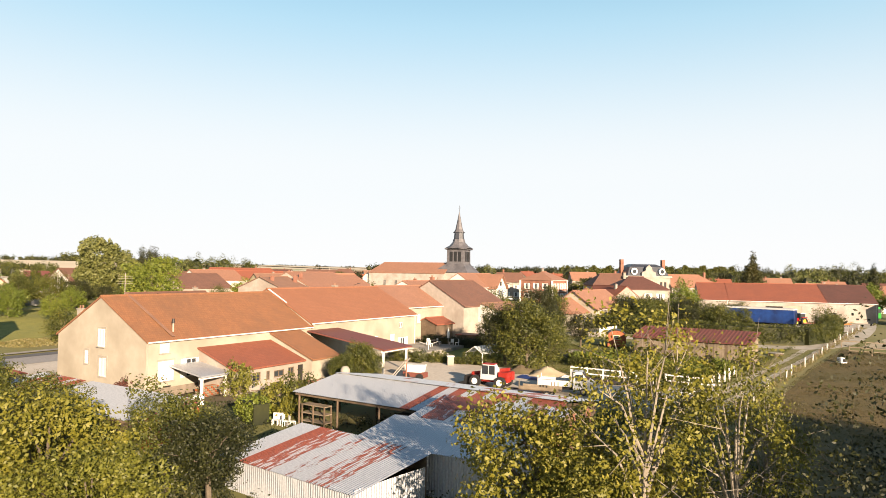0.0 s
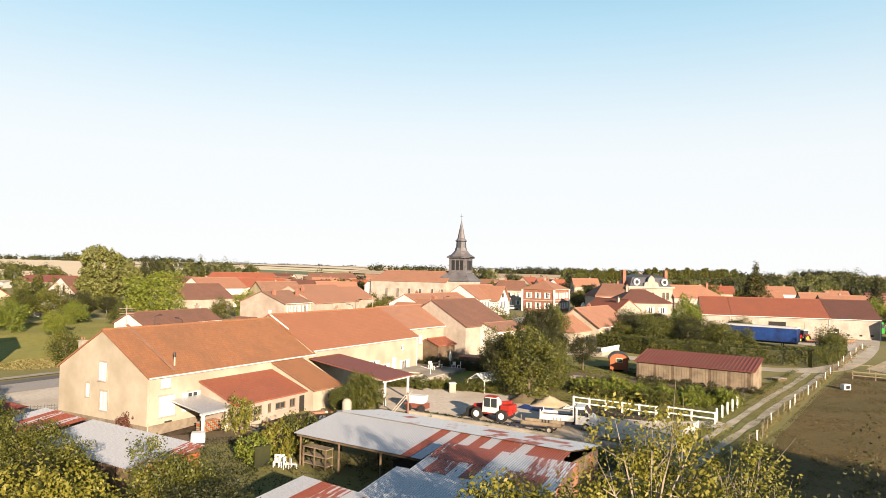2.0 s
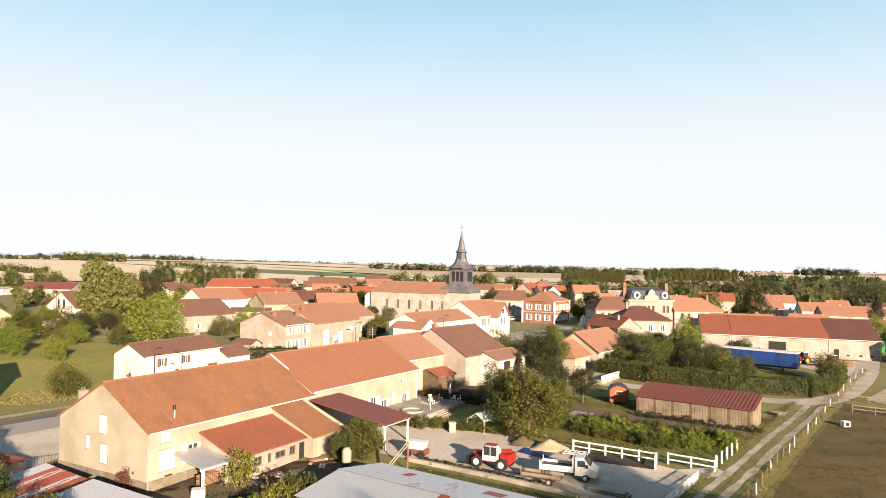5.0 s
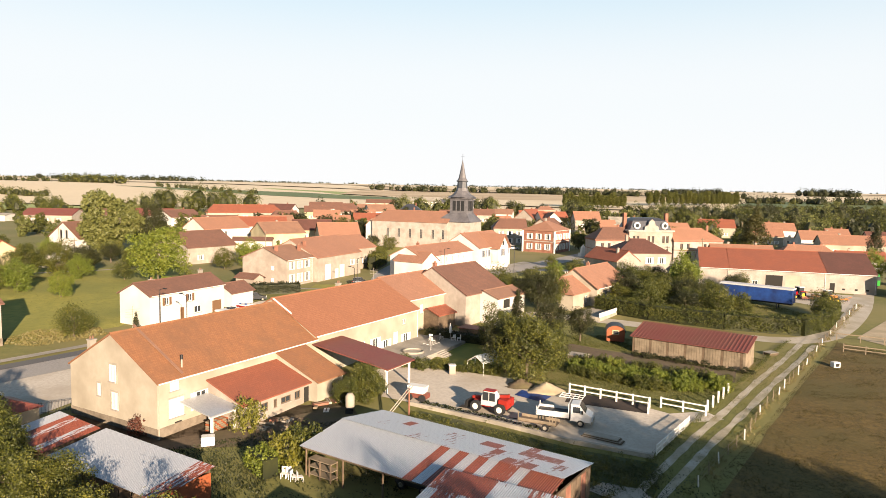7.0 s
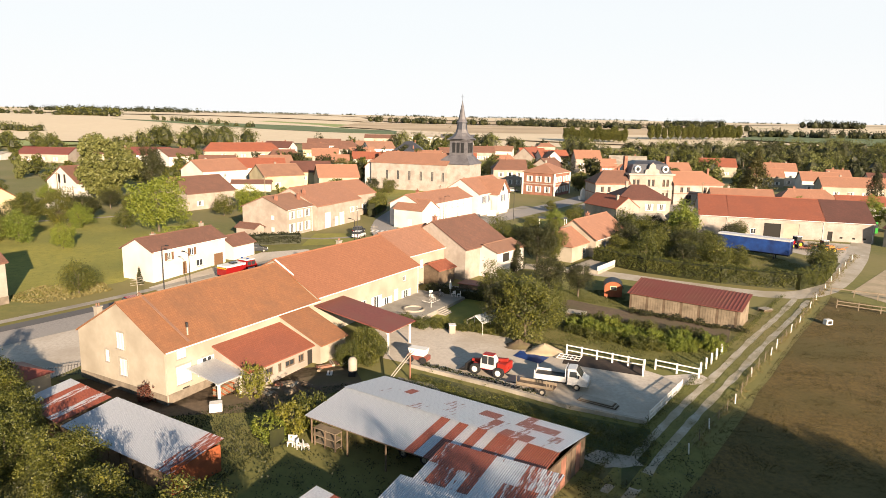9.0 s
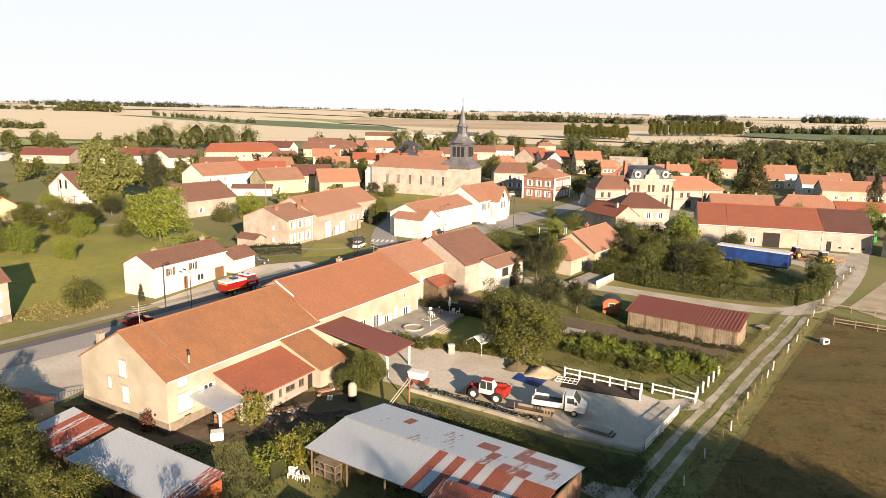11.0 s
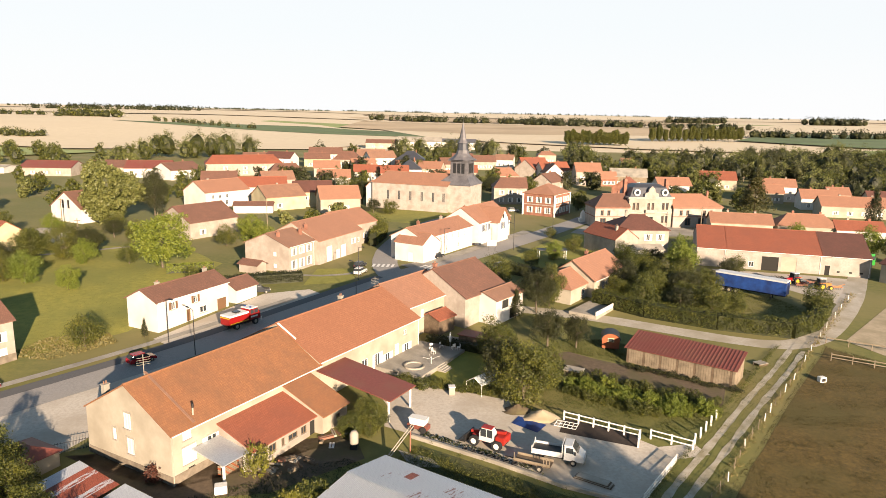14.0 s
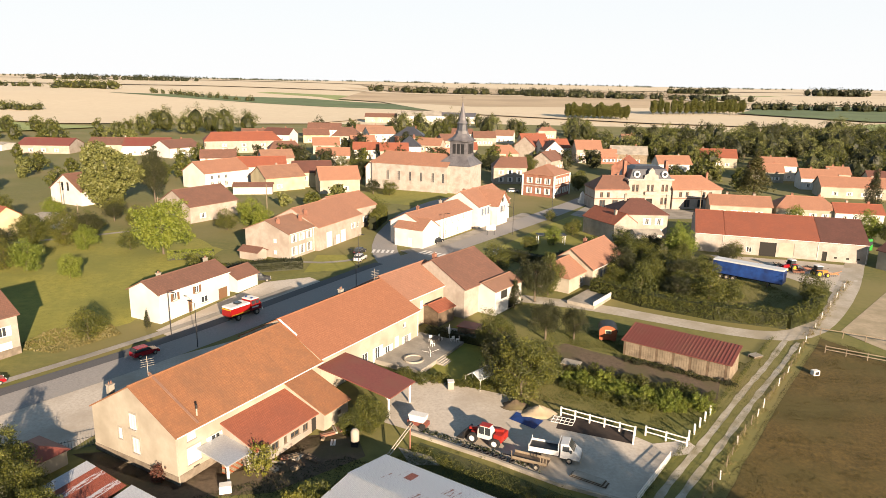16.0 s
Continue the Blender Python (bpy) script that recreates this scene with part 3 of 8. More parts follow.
# ---- ground sheets ----
def strip(name, label, line, width, material, lift=0.03, category="road", rag=0.04):
    """A road or path along a centre line."""
    pts = []
    for (ax, ay), (bx, by) in zip(line[:-1], line[1:]):
        k = max(1, int(math.hypot(bx - ax, by - ay) / (0.9 if rag > 0.1 else 4)))
        pts += [(ax + (bx - ax) * i / k, ay + (by - ay) * i / k) for i in range(k)]
    pts.append(line[-1])
    for _ in range(3):
        pts = [pts[0]] + [((pts[i - 1][0] + 2 * pts[i][0] + pts[i + 1][0]) / 4, (pts[i - 1][1] + 2 * pts[i][1] + pts[i + 1][1]) / 4) for i in range(1, len(pts) - 1)] + [pts[-1]]
    bm = bmesh.new()
    prev = None
    for i, (x, y) in enumerate(pts):
        ax, ay = pts[max(0, i - 1)]
        bx, by = pts[min(len(pts) - 1, i + 1)]
        ln = math.hypot(bx - ax, by - ay)
        nx, ny = -(by - ay) / ln, (bx - ax) / ln
        w = width * (1 + rag * 1.6 * noise.noise((x * 0.4, y * 0.4, width)) if lift < 0.05 else 1)
        cur = [bm.verts.new((x + nx * q * w, y + ny * q * w, gz(x + nx * q * w, y + ny * q * w) + lift)) for q in (-0.5, 0, 0.5)]
        if prev:
            for q in (0, 1):
                bm.faces.new((prev[q], prev[q + 1], cur[q + 1], cur[q]))
        prev = cur
    ob = put_mesh(name, bm, material)
    return tagged(ob, label, category, kind="structure")


def patch(name, label, poly, material, lift=0.02, category="ground", cell=4.0, wobble=0.0):
    """A patch of ground inside a polygon, laid over the ground sheet."""
    bm = bmesh.new()
    vs = []
    for i, (x, y) in enumerate(poly):
        bx, by = poly[(i + 1) % len(poly)]
        k = max(1, int(math.hypot(bx - x, by - y) / cell))
        for j in range(k):
            px, py = x + (bx - x) * j / k, y + (by - y) * j / k
            wv = wobble * noise.noise((px * 0.35, py * 0.35, 3.0))
            vs.append(bm.verts.new((px + wv, py + wv, 0)))
    bm.faces.new(vs)
    bmesh.ops.triangulate(bm, faces=bm.faces)
    span = max(max(p[0] for p in poly) - min(p[0] for p in poly), max(p[1] for p in poly) - min(p[1] for p in poly))
    for _ in range(3 if span > 25 else 1):
        es = [e for e in bm.edges if e.calc_length() > cell * 1.5]
        if es:
            bmesh.ops.subdivide_edges(bm, edges=es, cuts=1)
            bmesh.ops.triangulate(bm, faces=bm.faces)
    for v in bm.verts:
        v.co.z = gz(v.co.x, v.co.y) + lift
    bmesh.ops.recalc_face_normals(bm, faces=bm.faces)
    ob = put_mesh(name, bm, material)
    return tagged(ob, label, category, kind="structure")


def blades(name, label, poly, n, size, mat_key, seed=1):
    """Standing grass blades scattered over a polygon, one joined sheet of stuff."""
    r = np.random.default_rng(seed)
    P = np.array(poly)
    lo, hi = P.min(0), P.max(0)
    q = r.uniform(lo, hi, (n * 3, 2))
    inside = np.zeros(len(q), bool)
    for i in range(len(P)):
        (ax, ay), (bx, by) = P[i], P[(i + 1) % len(P)]
        if ay != by:
            inside ^= ((ay > q[:, 1]) != (by > q[:, 1])) & (q[:, 0] < (bx - ax) * (q[:, 1] - ay) / (by - ay) + ax)
    q = q[inside][:n]
    k = np.array([noise.noise((x * 0.35, y * 0.35, seed)) + 0.6 * noise.noise((x * 1.3, y * 1.3, seed)) for x, y in q])
    h = size * r.uniform(0.5, 1.3, len(q)) * (1 + 0.6 * k)
    a = r.uniform(0, math.tau, len(q))
    z = np.array([gz(x, y) for x, y in q])
    dx, dy = np.cos(a) * h * 0.55, np.sin(a) * h * 0.55
    lx, ly = r.normal(size=len(q)) * h * 0.3, r.normal(size=len(q)) * h * 0.3
    v = np.stack([np.stack([q[:, 0] - dx, q[:, 1] - dy, z], 1), np.stack([q[:, 0] + dx, q[:, 1] + dy, z], 1),
                  np.stack([q[:, 0] + dx * 0.7 + lx, q[:, 1] + dy * 0.7 + ly, z + h], 1), np.stack([q[:, 0] - dx * 0.7 + lx, q[:, 1] - dy * 0.7 + ly, z + h], 1)], 1).reshape(-1, 3)
    ob = new(name, np_mesh(name, v, np.arange(len(q) * 4).reshape(-1, 4), M[mat_key]))
    return tagged(ob, label, "grass", kind="stuff")

# ---- the ground ----
def spaced(lo, hi, n, p=2.6):
    t = np.linspace(-1, 1, n)
    return np.where(t < 0, -np.abs(t) ** p * -lo, np.abs(t) ** p * hi)


gx, gy = spaced(-6500, 6500, 181), spaced(-600, 7000, 201)
gy = np.sort(np.unique(np.concatenate([gy, np.arange(45, 150, 4.0)])))
gv = [(float(x), float(y), gz(x, y)) for y in gy for x in gx]
nx_ = len(gx)
gf = [(j * nx_ + i, j * nx_ + i + 1, (j + 1) * nx_ + i + 1, (j + 1) * nx_ + i) for j in range(len(gy) - 1) for i in range(nx_ - 1)]
gob = new("ground", np_mesh("ground", gv, gf, M["grass"]))
for mk in ("wheat", "stubble", "green_field", "meadow"):
    gob.data.materials.append(M[mk])
for pl_ in gob.data.polygons:
    c = pl_.center
    if c.y > 0 and math.hypot(c.x, c.y) > 620 + 120 * noise.noise((c.x * 0.004, c.y * 0.004, 0)):
        v_ = noise.cell((c.x * 0.0022 + 7, c.y * 0.0035, 2.0))
        pl_.material_index = 1 if v_ < 0.62 else 2 if v_ < 0.82 else 3 if v_ < 0.93 else 4
tagged(gob, "grassy ground with worn and dry patches reaching the horizon", "ground", kind="structure")

ROAD = [(-120, -20), (-92, 25), (-66, 68), (-49.5, 90), (-41, 103), (-30.5, 121.5), (-19, 141), (-7, 160), (5, 180), (16, 198.5), (29, 222), (42, 247), (58, 285), (70, 330)]
strip("road", "grey asphalt village road with worn light patches", ROAD, 7.4, M["asphalt"], 0.05)
off = [(x - 2.6, y + 1.5) for x, y in ROAD[1:7]]
strip("road_2", "dark strip of newer asphalt along the road edge", off, 2.3, M["asphalt_new"], 0.075)
strip("road_3", "side street of grey asphalt beside the inn", [(-18, 141), (-22.3, 152), (-24, 172), (-22, 198), (-15, 222), (-8, 232)], 6.0, M["asphalt"], 0.045)
strip("pavement", "pale pavement strip along the road", [(x - 5.2, y + 3.0) for x, y in ROAD[1:6]], 1.5, M["path"], 0.13, "pavement")
strip("pavement_2", "pale pavement in front of the inn", [(-17.5, 153), (-12.2, 156.5), (0.8, 181), (9.5, 197.5), (14, 206)], 3.2, M["path"], 0.12, "pavement")
strip("lane", "pale gravel lane between hedges and shed", [(-4, 125), (9, 122.5), (21, 119.5), (32, 114.0), (42, 109.8), (50, 106.5), (57, 112), (66, 124), (74, 136), (82, 150), (90, 164)], 4.0, M["lane"], 0.035, "lane")
strip("lane_2", "grass strip of the rutted farm track", [(11, 49), (15.2, 55.8), (22, 66), (29, 75.8), (36, 86), (44, 97), (50, 106.5)], 3.6, M["grass"], 0.015, "track")
for dx, nm in ((-0.85, "track"), (0.95, "track_2")):
    strip(nm, "pale gravel wheel rut of the farm track", [(x + dx * 0.83, y - dx * 0.55) for x, y in [(11, 49), (15.2, 55.8), (22, 66), (29, 75.8), (36, 86), (44, 97), (50.5, 106.5)]], 0.8, M["rut"], 0.04, "track", rag=0.28)
patch("yard", "pale gravel farmyard", [(-11, 75.5), (-6.7, 73.3), (2.5, 68.6), (9.2, 64.9), (16.4, 62.2), (22.5, 71), (26.5, 72.5), (25, 74.5), (21, 73.6), (19, 75.3), (10.5, 78.6), (4, 84), (-3, 86.5), (-8, 89), (-13, 86), (-10.5, 80)], M["gravel"], 0.03, "yard", wobble=0.6)
patch("farm_apron", "light gravel apron beside the farmhouse", [(-78, 55), (-46, 63), (-44, 70), (-34, 92), (-38, 98), (-48, 88), (-64, 66), (-84, 40)], M["gravel"], 0.025, "yard", wobble=0.8)
patch("forecourt", "pale gravel forecourt before the white house", [(-51.5, 101), (-46.5, 97.5), (-29.5, 127), (-34, 131), (-42, 127)], M["gravel"], 0.028, "yard")
patch("farm_path", "worn earth path round the farmhouse", [(-44, 66), (-42, 64.5), (-31, 58.5), (-20, 61), (-12, 68), (-14, 73), (-22, 66), (-30.5, 60.2)], M["soil"], 0.02, "path", wobble=0.8)
patch("pasture", "dry brownish pasture grass", [(21, 56), (30, 70), (44, 91), (56, 108.5), (62, 98), (100, 80), (120, 40), (90, -20), (0, -20), (6, 30), (14, 46)], M["pasture"], 0.02, "pasture", wobble=1.0)
patch("riding_arena", "sandy riding arena", [(60.5, 111.5), (65, 101.8), (104, 90), (118, 125), (86.5, 141)], M["sand"], 0.03, "arena")
patch("barn_yard", "pale gravel yard in front of the long barn", [(54, 160), (58, 150), (64.5, 141), (70, 131), (76, 137), (83, 148), (84, 153), (72, 157)], M["gravel"], 0.03, "yard", wobble=0.8)
patch("bank", "rough green grass bank below the yard wall", [(-6, 71.5), (2.5, 67), (9.2, 63), (16.5, 60.5), (15, 55), (12, 50), (6, 55.5), (-8, 64.5)], M["bank"], 0.03, "bank")
patch("garden_soil", "brown tilled soil of the kitchen garden", [(8, 99), (14, 102), (22, 97.5), (34, 90.5), (32, 85), (20, 91), (12, 94.5)], M["soil"], 0.025, "garden", wobble=0.7)
patch("garden_lawn", "mown lawn behind the farm", [(-6, 88), (4, 86), (6, 92), (5, 104), (-3, 109), (-8, 100)], M["lawn"], 0.02, "lawn")
patch("rail_soil", "dark soil strip behind the white rails", [(10, 76), (18.6, 73.2), (19.5, 76.0), (11.0, 79.6)], M["soil_dark"], 0.045, "soil")
patch("meadow", "bright grass meadow with old fruit trees", [(-66, 92), (-57, 104), (-56, 125), (-60, 150), (-78, 172), (-112, 160), (-125, 120), (-100, 85)], M["lawn"], 0.02, "meadow", wobble=1.0)
patch("village_green", "clipped lawn by the village crossroads", [(-36, 134), (-27, 137), (-26, 150), (-36.5, 148)], M["lawn"], 0.03, "lawn")
patch("roadside_green", "roadside lawn beside the bus shelter", [(3, 158), (14, 148), (30, 170), (34, 196), (28, 206), (20, 192), (9, 170)], M["lawn"], 0.03, "lawn")
patch("square", "pale paved square before the town hall", [(27, 206), (34, 200), (80, 208), (84, 216), (40, 226), (34, 222)], M["path"], 0.035, "square")
patch("church_green", "grass round the church", [(-44, 222), (-18, 214), (-2, 226), (4, 244), (-40, 246)], M["lawn"], 0.03, "lawn")
strip("garden_path", "narrow pale path through the meadow", [(-110, 150), (-96, 160), (-84, 172)], 1.6, M["path"], 0.04, "path")
strip("green_path", "curved pale path on the lawn", [(-39, 141.5), (-33, 139.5), (-28, 141), (-26, 147)], 1.4, M["path"], 0.045, "path")
for k in range(5):
    patch("road_marking", "white zebra crossing bar", [(-24.9 + k * 1.1, 151.8), (-24.3 + k * 1.1, 151.8), (-24.3 + k * 1.1, 154.8), (-24.9 + k * 1.1, 154.8)], M["white_paint"], 0.065, "crossing")
for k in range(6):
    patch("road_marking", "white zebra crossing bar", [(-14.2 + k * 1.15, 152.6 - k * 0.62), (-13.6 + k * 1.15, 152.3 - k * 0.62), (-12.1 + k * 1.15, 155.0 - k * 0.62), (-12.7 + k * 1.15, 155.3 - k * 0.62)], M["white_paint"], 0.07, "crossing")

# far fields
FIELDS = [("wheat", [(-1500, 900), (-620, 560), (-330, 520), (-150, 590), (-60, 800), (-300, 1250), (-900, 1500)]),
          ("meadow", [(-700, 470), (-560, 380), (-330, 420), (-280, 500), (-420, 520)]),
          ("green_field", [(-560, 1010), (-200, 900), (-40, 860), (-20, 960), (-300, 1150)]),
          ("wheat", [(-50, 820), (160, 690), (330, 640), (420, 720), (300, 860), (330, 1500), (-200, 1600), (-180, 1150)]),
          ("stubble", [(-250, 1180), (-20, 1000), (330, 1080), (420, 1600), (-300, 1700)]),
          ("green_field", [(330, 930), (420, 780), (900, 820), (1100, 1200), (500, 1250)]),
          ("wheat", [(420, 1350), (1300, 1300), (1900, 1800), (700, 2100)]),
          ("wheat", [(-2600, 1700), (-800, 1560), (-300, 1800), (-700, 2700), (-2600, 2600)]),
          ("stubble", [(-250, 1850), (500, 1800), (900, 2700), (-500, 2800)]),
          ("wheat", [(-3800, 3000), (-500, 2950), (900, 2900), (2600, 2600), (3600, 4200), (-4200, 4300)]),
          ("meadow", [(300, 640), (420, 560), (700, 640), (650, 760), (420, 740)])]
for k, (mk, poly) in enumerate(FIELDS):
    patch("field", {"wheat": "ripe pale wheat field with haze in its colour", "stubble": "harvested stubble field", "green_field": "green crop field", "meadow": "bright green meadow"}[mk], poly, M[mk], 0.8 + 0.15 * k, "field", cell=90)

# ---- farm ----
FB, FU, FV = Vector((-30.0, 61.2, 0)), Vector((0.439, 0.898, 0)), Vector((0.898, -0.439, 0))
FANG = 63.9


def fp(u, v):
    p = FB + FU * u + FV * v
    return p.x, p.y


x, y = fp(11.5, -6.75)
house("farmhouse", "long cream rendered farmhouse with an old orange tile roof", x, y, FANG, 23.0, 13.5, 5.45, 9.30, "tile_old", "cream", z=-2.4, base=0.6, over=0.25, end=0.12, plinth=1.0, zinc=True,
      wins=[("s", 7.0, 4.6, 1.0, 1.7, "c"), ("s", 7.2, 1.75, 1.15, 1.8, "c"), ("s", 4.7, 2.8, 0.6, 1.3, "r"), ("s", 3.2, 0.3, 0.5, 0.6, "b"),
            ("f", 2.0, 4.25, 1.1, 0.9, "c"), ("f", 2.2, 1.6, 1.8, 1.9, "r"), ("f", 5.2, 1.7, 1.3, 1.8, "s"), ("f", 2.4, -0.4, 0.9, 1.55, "b")],
      chim=[(-10.3, 4.9, 1.4)])
farm = [o for o in scene.objects if o.name == "farmhouse"][0]
for yy, zz, w, h in ((6.75 - 7.0, 4.6, 1.0, 1.7), (6.75 - 7.2, 1.75, 1.15, 1.8), (6.75 - 4.7, 2.8, 0.6, 1.3)):
    part("jamb", boxm(-11.53, -11.47, yy - w / 2 - 0.16, yy - w / 2, zz - 0.12, zz + h), M["concrete"], farm, "grey stone window jamb")
    part("jamb", boxm(-11.53, -11.47, yy + w / 2, yy + w / 2 + 0.16, zz - 0.12, zz + h), M["concrete"], farm, "grey stone window jamb")
    part("lintel", boxm(-11.535, -11.47, yy - w / 2 - 0.16, yy + w / 2 + 0.16, zz + h, zz + h + 0.2), M["concrete"], farm, "grey stone lintel")
for xx, zz, w, h in ((2.0 - 11.5, 4.25, 1.1, 0.9), (2.2 - 11.5, 1.6, 1.8, 1.9), (5.2 - 11.5, 1.7, 1.3, 1.8)):
    part("lintel", boxm(xx - w / 2 - 0.12, xx + w / 2 + 0.12, -6.785, -6.72, zz + h, zz + h + 0.16), M["concrete"], farm, "grey stone lintel")
for xx in (-11.42, 11.2):
    bm = bmesh.new()
    tube(bm, (xx, -6.84, 0.0), (xx, -6.84, 5.3), 0.06, n=6)
    part("downpipe", bm, M["concrete"], farm, "grey zinc downpipe")
x, y = fp(23 + 11.6, -7.0)
house("farmhouse", "cream rendered farmhouse wing with a smooth orange tile roof", x, y, 62.6, 23.4, 14.6, 5.25, 9.05, "tile_wing", "cream", z=-1.75, over=0.3, end=0.1, zinc=True,
      wins=[("f", 9.5, 0.6, 1.3, 2.1, "w"), ("f", 12.5, 0.6, 1.2, 2.1, "s"), ("f", 15.0, 0.7, 1.2, 1.3, "s"), ("f", 17.4, 0.6, 1.1, 2.1, "d"), ("f", 20.0, 0.7, 1.2, 1.4, "s"), ("f", 19.5, 3.5, 0.8, 0.8, "w")],
      chim=[(3.0, 1.2, 0.9)])


def mono(name, label, u0, u1, v0, v1, zb, zf, roof, wall, posts=False, wins=(), z=-2.3, cat="outbuilding"):
    """A lean-to with one slope, high at v0, in farm axes."""
    x, y = fp((u0 + u1) / 2, (v0 + v1) / 2)
    L, W = u1 - u0, v1 - v0
    ho = thing(name, label, cat, x, y, z, FANG)
    k = (zb - zf) / W
    bm = bmesh.new()
    profile_y(bm, [(-W / 2 - 0.35, zf - z - 0.35 * k), (W / 2, zb - z), (W / 2, zb - z + 0.14), (-W / 2 - 0.35, zf - z - 0.35 * k + 0.14)], -L / 2 - 0.2, L / 2 + 0.2)
    part("roof", bm, M[roof], ho)
    if posts:
        for q in (-L / 2 + 0.3, L / 2 - 0.3):
            part("post", boxm(q - 0.11, q + 0.11, -W / 2 + 0.05, -W / 2 + 0.27, -0.4, zf - z, bevel=0.02), M["white_paint"], ho)
        part("beam", boxm(-L / 2, L / 2, -W / 2 + 0.06, -W / 2 + 0.26, zf - z - 0.3, zf - z - 0.04), M["white_paint"], ho)
        return ho
    bm = bmesh.new()
    X, Y = Vector((1, 0, 0)), Vector((0, 1, 0))
    o = Vector((-L / 2, -W / 2, 0))
    facade(bm, o, X, -Y, L, -0.6, zf - z, [(s, zz, w, h) for s, zz, w, h, kd in wins])
    for sx in (-1, 1):
        bm.faces.new([bm.verts.new(p) for p in ((sx * L / 2, -W / 2, -0.6), (sx * L / 2, W / 2, -0.6), (sx * L / 2, W / 2, zb - z), (sx * L / 2, -W / 2, zf - z))])
    part("wall", bm, M[wall], ho)
    for s, zz, w, h, kd in wins:
        opening(ho, o, X, -Y, s, zz, w, h, kd, M["wood_old"], M["wood_old"])
    return ho


def profile_y(bm, pts, x0, x1):
    """Extrude an outline of (y, z) points along x."""
    a = [bm.verts.new((x0, y, z)) for y, z in pts]
    b = [bm.verts.new((x1, y, z)) for y, z in pts]
    bm.faces.new(a)
    bm.faces.new(b[::-1])
    for i in range(len(pts)):
        j = (i + 1) % len(pts)
        bm.faces.new((a[i], b[i], b[j], a[j]))
    return bm


mono("lean_to", "rendered lean-to with a red tile roof", 6.0, 16.2, 0.0, 4.9, 1.9, 0.15, "tile_red", "beige", wins=[(3.0, 1.0, 1.1, 0.9, "w"), (4.6, 1.0, 0.5, 0.9, "w"), (6.2, 1.1, 1.5, 0.7, "w"), (8.0, 1.0, 0.9, 0.9, "w"), (9.5, 0.0, 0.9, 2.0, "b")])
mono("lean_to", "cream lean-to with a weathered orange tile roof", 16.0, 20.6, 0.0, 6.0, 2.75, 0.3, "tile_old", "cream", wins=[(2.9, 1.2, 0.7, 0.6, "w")])
mono("carport", "open carport with a dark red metal roof on white posts", 22.2, 27.6, 0.2, 11.0, 2.5, 1.0, "red_metal", "cream", posts=True, z=-2.0, cat="carport")
mono("porch_roof", "grey sheet metal porch roof on wooden posts", 2.6, 6.0, 0.1, 4.2, 0.55, -0.1, "zinc", "wood_old", posts=True, z=-2.5, cat="porch")

# connected houses beyond the farm
house("house", "cream house with orange tile roof joined to the farm", -12.9, 112.6, 60, 13.4, 11.0, 5.2, 8.2, "tile_orange", "cream", end=0.1, zinc=True, wins=[("f", 4.5, 2.6, 0.8, 1.4, "r"), ("f", 10, 0.4, 1.0, 2.0, "d")])
house("house", "plastered village house with a big brown-orange roof", -4.6, 120.4, 57, 13.0, 14.0, 5.0, 8.9, "tile_brown", "beige", end=0.15, wins=[("s", 4, 1.0, 1.0, 1.3, "s"), ("f", 8, 2.8, 1.2, 1.2, "w")], chim=[(-4.5, 1.0, 1.1)])
house("house_annex", "white annex with a balcony under a tan roof", 3.2, 118.2, 57, 9.0, 5.4, 4.3, 5.3, "tile_pale", "white", end=0.2, wins=[("f", 3.0, 2.4, 2.2, 1.5, "b"), ("f", 5.5, 0, 2.0, 2.0, "b")])
house("porch", "small red tiled porch roof beside the house", -6.9, 109.8, 57, 4.5, 4.0, 2.6, 3.4, "tile_red", "wood_old", end=0.2, category="porch")

# white house across the road
house("house", "white rendered house with brown roof and timber shutters", -52.1, 112.55, 68, 16.2, 6.8, 5.05, 6.75, "tile_brown", "white", z=-1.05, zinc=True,
      wins=[("f", 3.4, 3.1, 0.9, 1.3, "s"), ("f", 8.3, 3.1, 0.9, 1.3, "s"), ("f", 6.6, 0.2, 0.9, 2.1, "d"), ("f", 10.0, 0.9, 1.6, 1.2, "w"), ("f", 14.5, 0.3, 2.2, 2.1, "r")], chim=[(6.5, 0.5, 0.9), (-3.0, 2.0, 0.9)], leaf="brown_paint")
house("garage", "small white garage with brown tile roof", -46.2, 123.8, 68, 5.6, 5.0, 2.6, 4.0, "tile_brown", "white", wins=[("f", 2.8, 0.1, 2.4, 2.0, "g")], category="garage")

# big house and barn by the crossroads
house("house", "beige two-storey house with stone-framed windows", -45.4, 149.6, 69, 9.4, 12.0, 5.8, 8.2, "tile_pale", "beige", zinc=True,
      wins=[*row("f", (1.8, 4.6, 7.4), 3.6, 1.0, 1.7, "s"), *row("f", (1.8, 4.6, 7.4), 0.6, 1.0, 2.0, "s"), ("s", 8.2, 3.4, 0.8, 0.9, "r"), ("s", 8.2, 0.8, 0.8, 0.9, "r")], chim=[(-3.2, -2.0, 1.0), (3.6, -3.0, 1.3)])
house("barn", "beige barn with a wide orange tile roof", -40.6, 163.4, 70, 19.5, 14.5, 5.6, 9.3, "tile_orange", "beige", end=0.15, wins=[("f", 4.6, 0.1, 2.4, 3.6, "g"), ("f", 8.4, 0.1, 1.6, 2.2, "d"), ("f", 10.8, 0.1, 2.2, 3.0, "g"), ("f", 15.5, 2.5, 1.0, 1.4, "s"), ("f", 18, 2.5, 0.9, 1.2, "w")], category="barn", chim=[(-8.5, -3.0, 1.2)])
